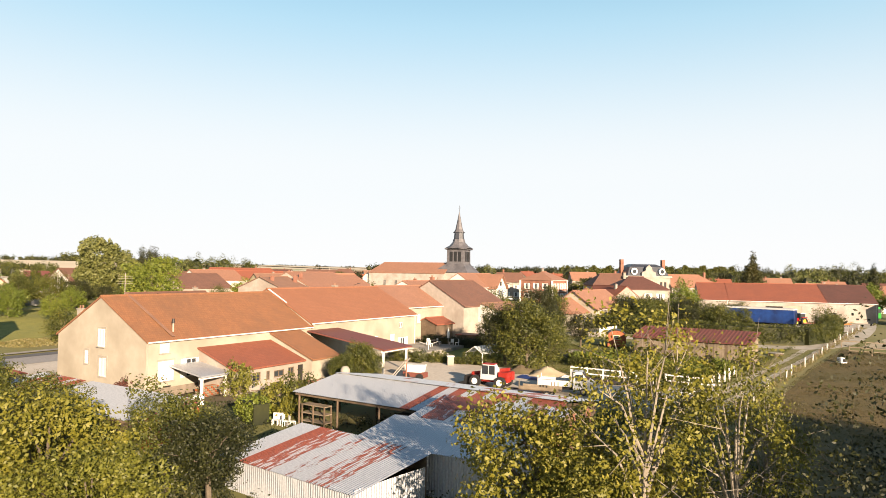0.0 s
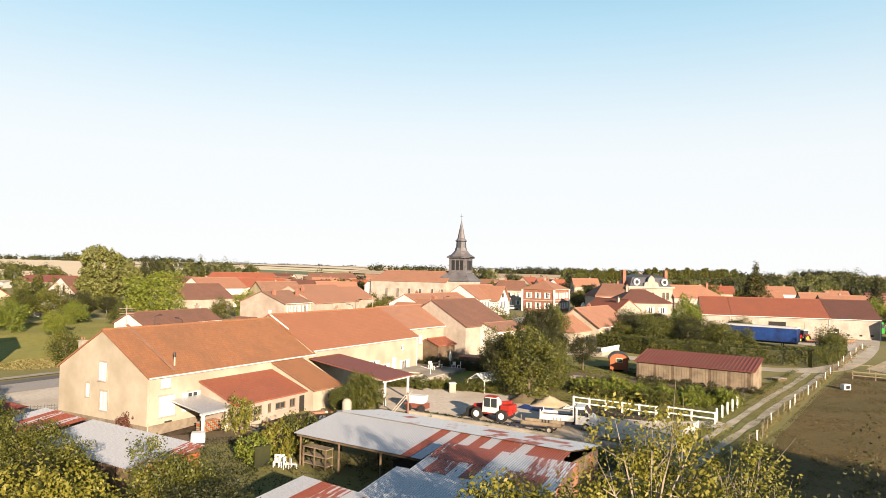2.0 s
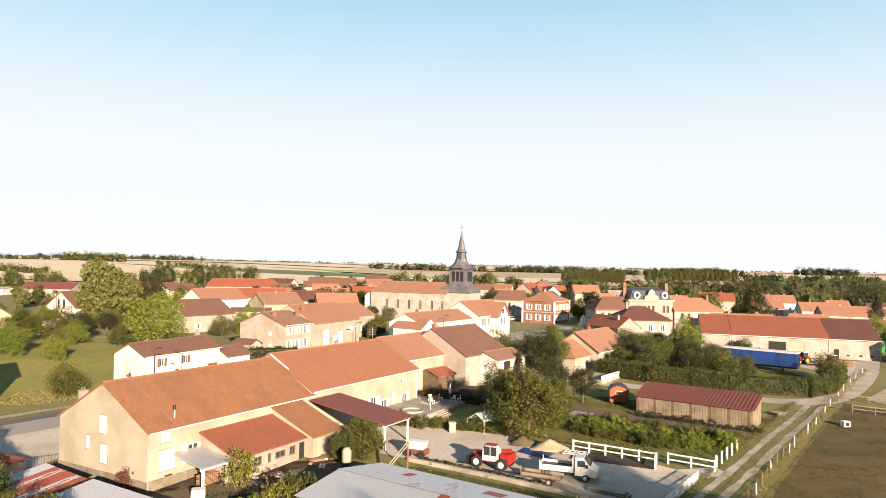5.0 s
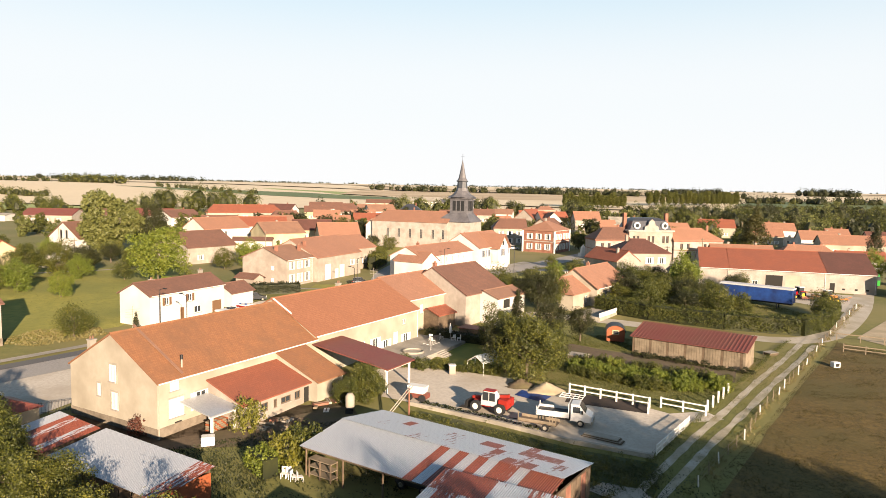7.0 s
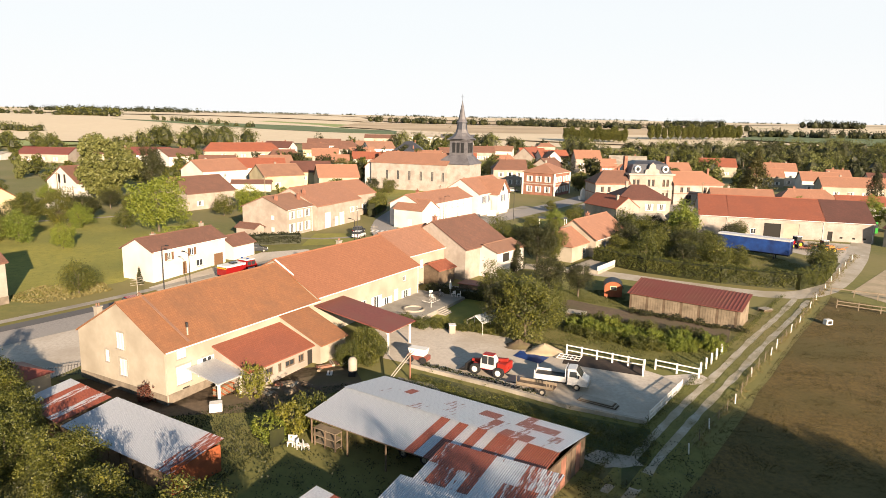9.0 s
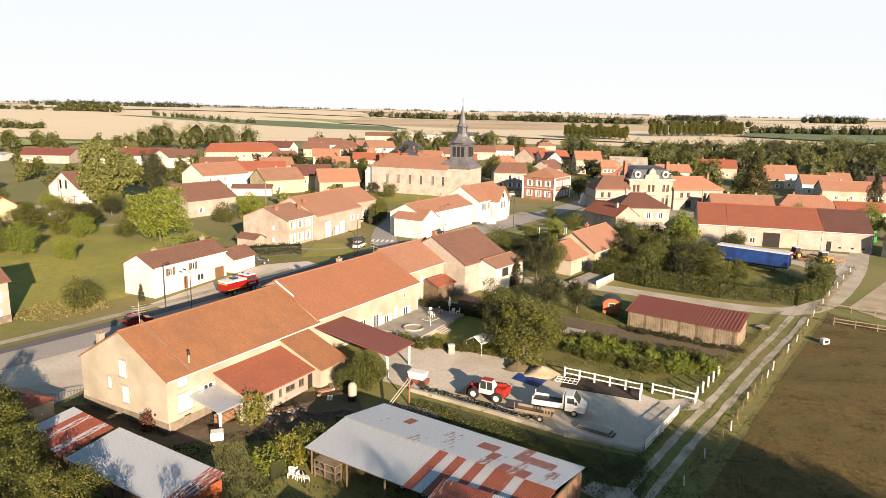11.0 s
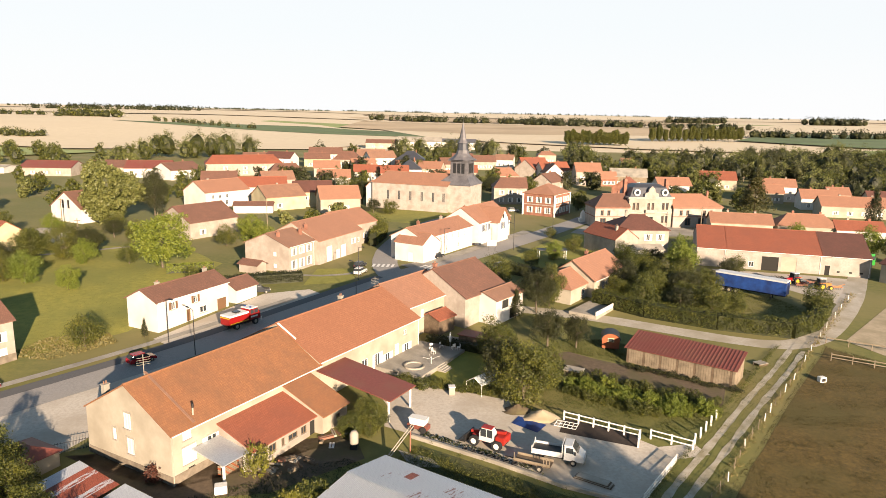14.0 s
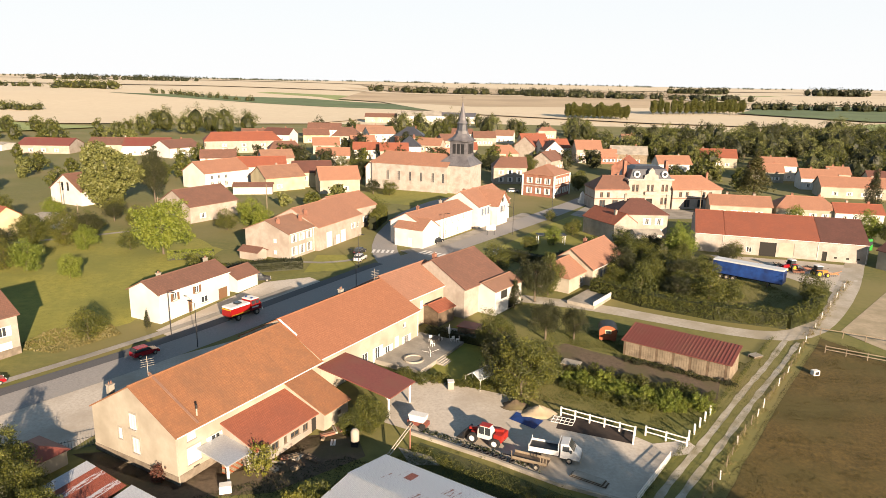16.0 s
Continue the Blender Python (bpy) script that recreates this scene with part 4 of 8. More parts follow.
house("barn", "barn with orange tile roof behind the big house", -37.5, 181.5, 62, 14.0, 12.0, 5.6, 8.6, "tile_orange", "beige", end=0.15, category="barn", wins=[("f", 9, 1.5, 1.0, 1.4, "s")])
house("annex", "low annex with a brown lean-to roof", -49.8, 143.6, -22, 5.0, 3.0, 1.9, 2.6, "tile_brown", "beige", category="outbuilding")

# inn on the main street
house("inn", "long white village house with orange tile roof", -12.2, 172.3, 62.5, 25.0, 9.0, 5.4, 7.6, "tile_orange", "white", zinc=True, end=0.15,
      wins=[*row("f", (8.5, 11.5, 14.5, 17.5, 20.5), 3.6, 0.8, 1.3, "s"), *row("f", (8.5, 11.5, 17.5), 0.8, 0.9, 1.4, "s"), ("f", 14.5, 0, 1.0, 2.2, "d"), ("s", 4.5, 3.2, 0.8, 1.2, "s")], chim=[(-5.0, 1.5, 1.2), (6.0, 1.5, 1.2)])
house("annex", "white gabled annex at the street corner", -15.4, 161.6, -27.5, 8.0, 7.0, 4.6, 6.6, "tile_orange", "white", end=0.2, wins=[("s", 3.5, 2.8, 0.9, 1.3, "s"), ("f", 4.5, 0.2, 1.2, 2.1, "d")])
house("house", "white house with orange roof and red garage doors", -1.3, 192.6, 62.5, 19.0, 11.5, 6.0, 9.6, "tile_orange", "white", end=0.15, zinc=True,
      wins=[*row("f", (3.0, 6.5, 14.2, 17.0), 3.4, 1.3, 1.9, "s"), ("f", 10.5, 3.6, 1.1, 1.6, "s"), ("f", 16.8, 0.8, 1.0, 1.4, "s")], leaf="blue_paint", chim=[(-4, 2, 1.0)])
g = thing("garage_door", "pair of closed dark red garage doors", "garage door", -2.6, 182.9, 0.12, 62.5)
for q in (0.0, 3.6):
    part("door_leaf", boxm(q - 1.3, q + 1.3, -0.12, 0.02, 0, 2.3, bevel=0.02), M["red_paint"], g)
house("house_gable", "timbered white street gable of the inn", 2.0, 191.2, -27.5, 9.0, 6.4, 6.0, 9.4, "tile_orange", "white", over=0.5, end=0.7, wins=[("e", 3.2, 3.5, 1.3, 1.9, "s"), ("e", 3.2, 6.4, 1.0, 1.2, "b")], leaf="blue_paint", caps=False)

# church
CA = -19.0
cx0, cy0 = -24.5, 251.5
ch = house("church", "stone church nave with orange tile roof", cx0, cy0, CA, 30.0, 13.0, 9.6, 13.2, "tile_orange", "stone", hs=3.0, end=0.3, category="church",
           wins=[*row("f", (6.5, 11, 15.5, 20, 24.5, 28.5), 3.6, 1.0, 3.4, "w")], frame_m="stone")
cu = Vector((math.cos(radians(CA)), math.sin(radians(CA)), 0))
house("church_porch", "white stone side aisle of the church", cx0 - cu.x * 15.6, cy0 - cu.y * 15.6, CA + 90, 11.0, 5.0, 7.6, 10.0, "tile_orange", "white", category="church", caps=False)
TX, TY = -7.6, 247.0
tw = thing("church_tower", "stone tower with dark slate belfry and slender spire", "church tower", TX, TY, 0, CA)
bm = boxm(-7.2, 5.4, -6.2, 6.2, -0.5, 11.2)
part("tower_base", bm, M["stone"], tw)
bm = bmesh.new()


def ring_solid(bm, levels, sides=4, turn=45.0):
    """A tapering solid through (z, radius) levels."""
    rings = []
    for z, r in levels:
        rings.append([bm.verts.new((r * math.cos(math.tau * k / sides + radians(turn)), r * math.sin(math.tau * k / sides + radians(turn)), z)) for k in range(sides)])
    for a, b in zip(rings[:-1], rings[1:]):
        for k in range(sides):
            j = (k + 1) % sides
            bm.faces.new((a[k], a[j], b[j], b[k]))
    bm.faces.new(rings[0][::-1])
    bm.faces.new(rings[-1])
    return bm


v = [(-7.6, -6.7, 11.0), (5.8, -6.7, 11.0), (5.8, 6.7, 11.0), (-7.6, 6.7, 11.0), (-3.6, -3.4, 14.4), (3.2, -3.4, 14.4), (3.2, 3.4, 14.4), (-3.6, 3.4, 14.4)]
vs = [bm.verts.new(q) for q in v]
for q in ((0, 1, 5, 4), (1, 2, 6, 5), (2, 3, 7, 6), (3, 0, 4, 7), (4, 5, 6, 7), (3, 2, 1, 0)):
    bm.faces.new([vs[i] for i in q])
part("tower_roof", bm, M["lead"], tw, "grey hipped slate skirt roof")
part("belfry", ring_solid(bmesh.new(), [(14.2, 4.9), (14.6, 4.7), (20.0, 4.6), (20.2, 5.6), (20.7, 5.6)]), M["lead"], tw, "dark slate-clad belfry")
for k in range(4):
    for q in (-1.6, 0, 1.6):
        bm = boxm(q - 0.55, q + 0.55, -3.42, -3.26, 15.4, 19.3)
        for j in range(9):
            box(bm, q - 0.5, q + 0.5, -3.5, -3.4, 15.6 + j * 0.41, 15.75 + j * 0.41)
        lo = part("louvre", bm, M["iron"], tw)
        lo.matrix_basis = pose(0, 0, 0, 0, 0, 90 * k)
part("spire_skirt", ring_solid(bmesh.new(), [(20.7, 5.2), (21.8, 3.4), (23.2, 2.3), (24.4, 2.05)], 8, 22.5), M["lead"], tw)
part("lantern", ring_solid(bmesh.new(), [(24.4, 1.9), (26.8, 1.7), (27.0, 2.1), (27.3, 2.1)], 8, 22.5), M["slate"], tw)
part("spire", ring_solid(bmesh.new(), [(27.3, 1.9), (28.3, 1.35), (35.5, 0.08)], 8, 22.5), M["lead"], tw, "slender grey slate spire")
bm = bmesh.new()
tube(bm, (0, 0, 35.3), (0, 0, 38.0), 0.06)
tube(bm, (-0.6, 0, 37.0), (0.6, 0, 37.0), 0.05)
part("cross", bm, M["iron"], tw)
tw.scale = (1, 1, 0.9)

# brick house and neighbours
bh = house("house", "red brick house with white stone trim and hipped roof", 23.0, 245.5, 61, 13.5, 12.0, 7.8, 10.6, "tile_orange", "brick", hs=5, he=5, zinc=True,
           wins=[*row("f", (2.2, 5.2, 8.4, 11.4), 4.6, 1.1, 2.0, "s"), *row("f", (2.2, 5.2, 8.4, 11.4), 1.0, 1.1, 2.1, "s"), *row("s", (2.6, 6.0, 9.4), 4.6, 1.1, 2.0, "s"), *row("s", (2.6, 6.0, 9.4), 1.0, 1.1, 2.1, "s")], chim=[(0, 0.5, 1.3)])
for px, py in ((-6.75, -6.0), (6.75, -6.0), (-6.75, 6.0)):
    part("quoin", boxm(px - 0.25, px + 0.25, py - 0.25, py + 0.25, 0, 7.7), M["white_paint"], bh)
part("stringcourse", boxm(-6.83, 6.83, -6.08, 6.08, 3.75, 4.05), M["stone"], bh)
house("house", "beige house with brown hipped roof", 10.5, 274, 5, 13, 10, 6.6, 10.0, "tile_brown", "beige", hs=3, wins=[*row("f", (3, 6.5, 10), 3.8, 1.0, 1.6, "s"), *row("f", (3, 6.5, 10), 0.8, 1.0, 1.8, "s")], chim=[(-1, 0, 1.2)])

# town hall
TA = 10.0
th = thing("town_hall", "pale stone town hall with slate mansard roof and dormers", "town hall", 53.5, 221.5, 0, TA)
for nm, x0, x1, y0, y1, h in (("center", -7.2, 7.2, -1.2, 10, 9.2),):
    bm = bmesh.new()
    hol = [(s, 5.6, 0.85, 2.3) for s in (1.6, 2.9, 6.5, 7.9, 11.4, 12.7)] + [(s, 1.4, 0.85, 2.3) for s in (1.6, 2.9, 11.4, 12.7)] + [(7.2, 0.1, 2.0, 3.3)]
    facade(bm, Vector((x0, y0, 0)), Vector((1, 0, 0)), Vector((0, -1, 0)), x1 - x0, -0.5, h, hol, 0.3)
    for a, b in (((x1, y0), (x1, y1)), ((x1, y1), (x0, y1)), ((x0, y1), (x0, y0))):
        bm.faces.new([bm.verts.new((*p, q)) for p, q in ((a, -0.5), (b, -0.5), (b, h), (a, h))])
    part("wall", bm, M["beige"], th)
    for s, z, w, hh in hol:
        opening(th, Vector((x0, y0 + 0.12, 0)), Vector((1, 0, 0)), Vector((0, -1, 0)), s, z, w, hh, "w" if w < 1.5 else "b", M["brown_paint"], M["brown_paint"])
    part("cornice", boxm(x0 - 0.5, x1 + 0.5, y0 - 0.5, y1 + 0.5, h, h + 0.55, bevel=0.08), M["stone"], th)
    part("stringcourse", boxm(x0 - 0.1, x1 + 0.1, y0 - 0.12, y1, 4.6, 4.95), M["stone"], th)
    bm = bmesh.new()
    lv = [(0.3, 9.75), (1.6, 12.6), (3.4, 13.5)]
    rings = [[bm.verts.new((px, py, z)) for px, py in ((x0 + k, y0 + k), (x1 - k, y0 + k), (x1 - k, y1 - k), (x0 + k, y1 - k))] for k, z in lv]
    for a, b in zip(rings[:-1], rings[1:]):
        for k in range(4):
            bm.faces.new((a[k], a[(k + 1) % 4], b[(k + 1) % 4], b[k]))
    bm.faces.new(rings[-1])
    mr = part("mansard_roof", bm, M["slate"], th, "dark slate mansard roof")
    for q in (-4.6, 4.6):
        bm = bmesh.new()
        ring = [(q + 1.05 * math.cos(math.tau * k / 14), 11.15 + 1.1 * math.sin(math.tau * k / 14)) for k in range(14)]
        profile(bm, ring, y0 + 0.15, y0 + 2.2)
        d = part("dormer", bm, M["white_paint"], mr, "round white stone dormer")
        bm = bmesh.new()
        profile(bm, [(q + 0.6 * math.cos(math.tau * k / 14), 11.15 + 0.65 * math.sin(math.tau * k / 14)) for k in range(14)], y0 + 0.08, y0 + 0.2)
        part("pane", bm, M["glass"], d)
    bm = bmesh.new()
    profile(bm, [(-2.4, 9.7), (2.4, 9.7), (2.2, 10.9), (1.2, 11.3), (0.9, 12.4), (0, 13.3), (-0.9, 12.4), (-1.2, 11.3), (-2.2, 10.9)], y0 - 0.35, y0 + 0.6)
    part("pediment", bm, M["stone"], th, "carved white stone pediment")
    for q in (-7.0, 7.0):
        part("chimney", boxm(q - 0.5, q + 0.5, 3.2, 4.6, 9.5, 15.0, bevel=0.04), M["brick"], th)
    part("balcony", boxm(-1.9, 1.9, y0 - 0.9, y0, 4.7, 5.7, bevel=0.05), M["stone"], th)
for q, w in ((-12.9, 11.0), (15.6, 16.4)):
    rx, ry = 53.5 + math.cos(radians(TA)) * q - math.sin(radians(TA)) * 3.0, 221.5 + math.sin(radians(TA)) * q + math.cos(radians(TA)) * 3.0
    wing = house("town_hall_wing", "pale stone school wing with arched windows and tiled roof", rx, ry, TA, w, 10.0, 6.8, 10.2, "tile_brown" if q < 0 else "tile_orange", "stone", hs=4 if q < 0 else 0, he=0 if q < 0 else 5, category="school",
                 wins=[*row("f", (2.2, 4.4) if q < 0 else (2.6, 4.8, 10.5, 12.7), 3.9, 1.0, 1.7, "w"), *row("f", (2.6, 6.8) if q < 0 else (5.0, 9.5, 13.5), 0.7, 1.9, 2.4, "w")], frame_m="brown_paint", chim=[(w * 0.35, 1, 1.4)])
    part("stringcourse", boxm(-w / 2 - 0.06, w / 2 + 0.06, -5.08, 5.06, 3.4, 3.65), M["brick"], wing)
    part("cornice", boxm(-w / 2 - 0.2, w / 2 + 0.2, -5.2, 5.2, 6.2, 6.55), M["brick"], wing)

# grey house group
house("house", "two-storey stone house with dark hipped roof", 41.0, 181.5, 4, 13.5, 11.5, 6.4, 9.4, "tile_dark", "beige", hs=5, he=5, wins=[*row("f", (8.2, 11.3), 3.6, 1.0, 1.7, "s"), *row("f", (8.2, 11.3), 0.7, 1.0, 1.8, "s")], chim=[(-3, 0, 1.0)])
house("outbuilding", "grey stone outbuilding with red tile roof", 33.6, 177.6, 118, 13.0, 7.0, 4.6, 7.0, "tile_red", "grey_render", end=0.15, category="outbuilding", chim=[(-3.5, 1, 1.1)], wins=[("f", 3, 1, 0.8, 1.0, "b"), ("s", 3.5, 0.8, 1, 1.6, "b")])
house("outbuilding", "low white rendered shed beside the stone house", 41.5, 170.8, 10, 6.5, 5.0, 2.6, 3.4, "concrete", "white", category="outbuilding", caps=False)

# house with orange roof in the hedged garden
house("house", "cream bungalow with orange tile roof and green shutters", 22.6, 140.4, 57, 15.5, 9.6, 3.3, 6.6, "tile_orange", "cream", zinc=True, wins=[("f", 5, 0.9, 1.1, 1.3, "s"), ("f", 9, 0.9, 1.1, 1.3, "s"), ("f", 13, 0.9, 1.0, 1.3, "s")], chim=[(1.0, 1.2, 1.2)], leaf="blue_paint")
house("house_wing", "front wing of the bungalow with hipped orange roof", 16.6, 132.0, 57, 9.0, 7.4, 3.0, 5.4, "tile_orange", "cream", hs=2.5, wins=[("f", 5.5, 0.8, 1.2, 1.3, "w"), ("f", 8, 0.1, 1.0, 2.1, "d")])
t = thing("terrace", "raised concrete terrace with a low wall", "terrace", 20.6, 123.4, gz(20, 123), 57)
part("terrace_slab", boxm(-4.5, 4.5, -3.2, 2.2, -0.8, 0.55, bevel=0.03), M["concrete"], t)
part("parapet", boxm(-4.5, 4.5, -3.2, -3.0, 0.55, 1.3), M["white_paint"], t)

# long barn and houses behind it
BA = -14.0
bx, by = 71.5, 170.2
for q, w, r, lab in ((-14.4, 6.6, "tile_red", "end bay of the long barn with pale red tiles"), (-0.9, 20.4, "tile_red", "long rendered barn with rust red tile roof and open door"), (14.3, 10.0, "tile_dark", "barn end with a dark brown tile roof")):
    px, py = bx + math.cos(radians(BA)) * q, by + math.sin(radians(BA)) * q
    wins = []
    if w > 20:
        wins = [("f", 9.6, 0.0, 3.6, 3.3, "b"), ("f", 13.6, 0.1, 3.2, 3.4, "g"), ("f", 5.6, 0.6, 1.2, 1.3, "w")]
    elif w > 8:
        wins = [("f", 1.2, 0, 1.0, 2.2, "b"), ("f", 3.5, 0.7, 0.6, 0.4, "b"), ("f", 6.0, 0.7, 0.6, 0.4, "b"), ("f", 8.2, 0.7, 0.6, 0.4, "b")]
    house("barn", lab, px, py, BA, w, 21.0, 4.4, 8.2, r, "stone", end=0.08, category="barn", wins=wins, leaf="cream" if w > 20 else "wood_old", zinc=True)
for x, y, L, W, e, r, rf, lab, hip in ((79, 213, 17.5, 9, 3.8, 6.2, "tile_orange", "long low house with red-orange tile roof", 0), (98, 212, 17, 9.5, 3.6, 6.6, "tile_orange", "bungalow with hipped orange roof", 3.5), (111.5, 208, 13, 8, 3.2, 5.4, "tile_red", "low white house with red tile roof", 0),
                                       (136, 258, 24, 10, 4.2, 7.2, "tile_orange", "long house with an orange tile roof", 0), (132.5, 278, 14, 9, 4.6, 7.6, "tile_orange", "white house with orange roof", 0), (141, 281, 8, 8, 6, 8.4, "tile_orange", "taller rendered house with orange roof", 0), (156, 272, 16, 9, 5, 8, "tile_dark", "house with dark brown roof", 0),
                                       (120, 298, 13, 9, 4.4, 7.4, "tile_orange", "house with orange roof and pale walls", 0), (127, 304, 14, 9, 6.5, 9.4, "tile_orange", "white gabled house with red-orange roof", 0), (114, 350, 22, 12, 5, 8.6, "tile_red", "barn with red tile roof at the wood edge", 0)):
    house("house", lab, x, y, -9, L, W, e, r, rf, "white" if "white" in lab else "cream", hs=hip, he=hip, wins=[*row("f", [L * k / 5 for k in (1, 2, 3, 4)], 1.0, 1.0, 1.3, "s")], chim=[(-L * 0.2, 0.5, 0.9), (L * 0.25, 0.5, 0.9)])
house("barn", "rendered barn with a dark tiled roof by the lane", 95.4, 150.3, -62, 10, 12, 4.2, 7.4, "tile_dark", "cream", category="barn", wins=[("s", 6, 0.8, 1.2, 1.6, "s")])

# left side of the village
house("house", "white gabled house with a brown tile roof", -124.6, 207.0, 66, 14, 14.4, 4.6, 9.2, "tile_brown", "white", over=0.4, wins=[("s", 6.0, 4.3, 0.9, 2.6, "b"), ("s", 8.6, 4.3, 0.9, 2.6, "b")])
house("house", "cream cottage with a red roof at the meadow edge", -121.5, 160.0, -26, 14, 9, 4.2, 7.2, "tile_red", "yellow", wins=[("f", 9, 1.2, 1.2, 1.4, "s"), ("f", 12, 1.2, 1.2, 1.4, "s")])
house("annex", "white flat-roofed annex with a balcony", -111.5, 168.5, -26, 9, 6, 2.9, 3.3, "concrete", "white", category="outbuilding", caps=False, wins=[("f", 3, 0.7, 1.2, 1.2, "w")])
house("house", "brick and render house at the roadside", -74.5, 87.5, 62, 13, 10, 6.2, 9.2, "tile_brown", "beige", wins=[("f", 10.8, 3.2, 1.2, 1.5, "s"), ("f", 10.6, 0.1, 2.6, 2.2, "g")], chim=[(4.5, -3, 1.0)], plinth=1.2)
house("house", "house with pale gable and brown-orange roof", -80.5, 188.0, 60, 16.0, 14.0, 4.6, 8.4, "tile_brown", "beige", wins=[("f", 4, 1, 1, 1.4, "s")])
house("house", "house with orange roof and white front", -98.0, 246.0, 58, 19.0, 13.0, 5.8, 9.4, "tile_orange", "white", wins=[*row("f", (3, 6, 9), 0.8, 1.2, 1.8, "s"), *row("f", (3, 6, 9), 3.4, 1.1, 1.4, "s")], chim=[(-3, 1, 1.0)])
house("house", "white house with a solar panel on its red roof", -86.0, 262.0, 20, 18.0, 11.0, 6.0, 9.2, "tile_red", "white", wins=[*row("f", (3, 7, 11), 3.2, 1.1, 1.4, "s")])
house("house", "house with pale orange roof on the back street", -74.0, 243.0, 42, 15, 13, 4.8, 8.4, "tile_pale", "yellow", chim=[(0, 1, 1.0)], wins=[("f", 5, 1, 1, 1.4, "s")])
house("house", "yellow house with a dark red roof", -64.0, 253.0, 20, 14, 11, 5.6, 9.0, "tile_dark", "yellow", wins=[*row("f", (4, 9), 2.6, 1.0, 1.4, "s")])
house("house", "orange-roofed house with a bare gable wall", -51.5, 240.0, 22, 14, 11, 5.0, 8.8, "tile_orange", "cream", wins=[("f", 4, 1, 1, 1.4, "s"), ("f", 9, 1, 1, 1.4, "s")])
house("outbuilding", "low shed with a tan tile roof", -79.0, 231.0, 12, 13, 6, 2.6, 3.6, "tile_brown", "white", category="outbuilding")
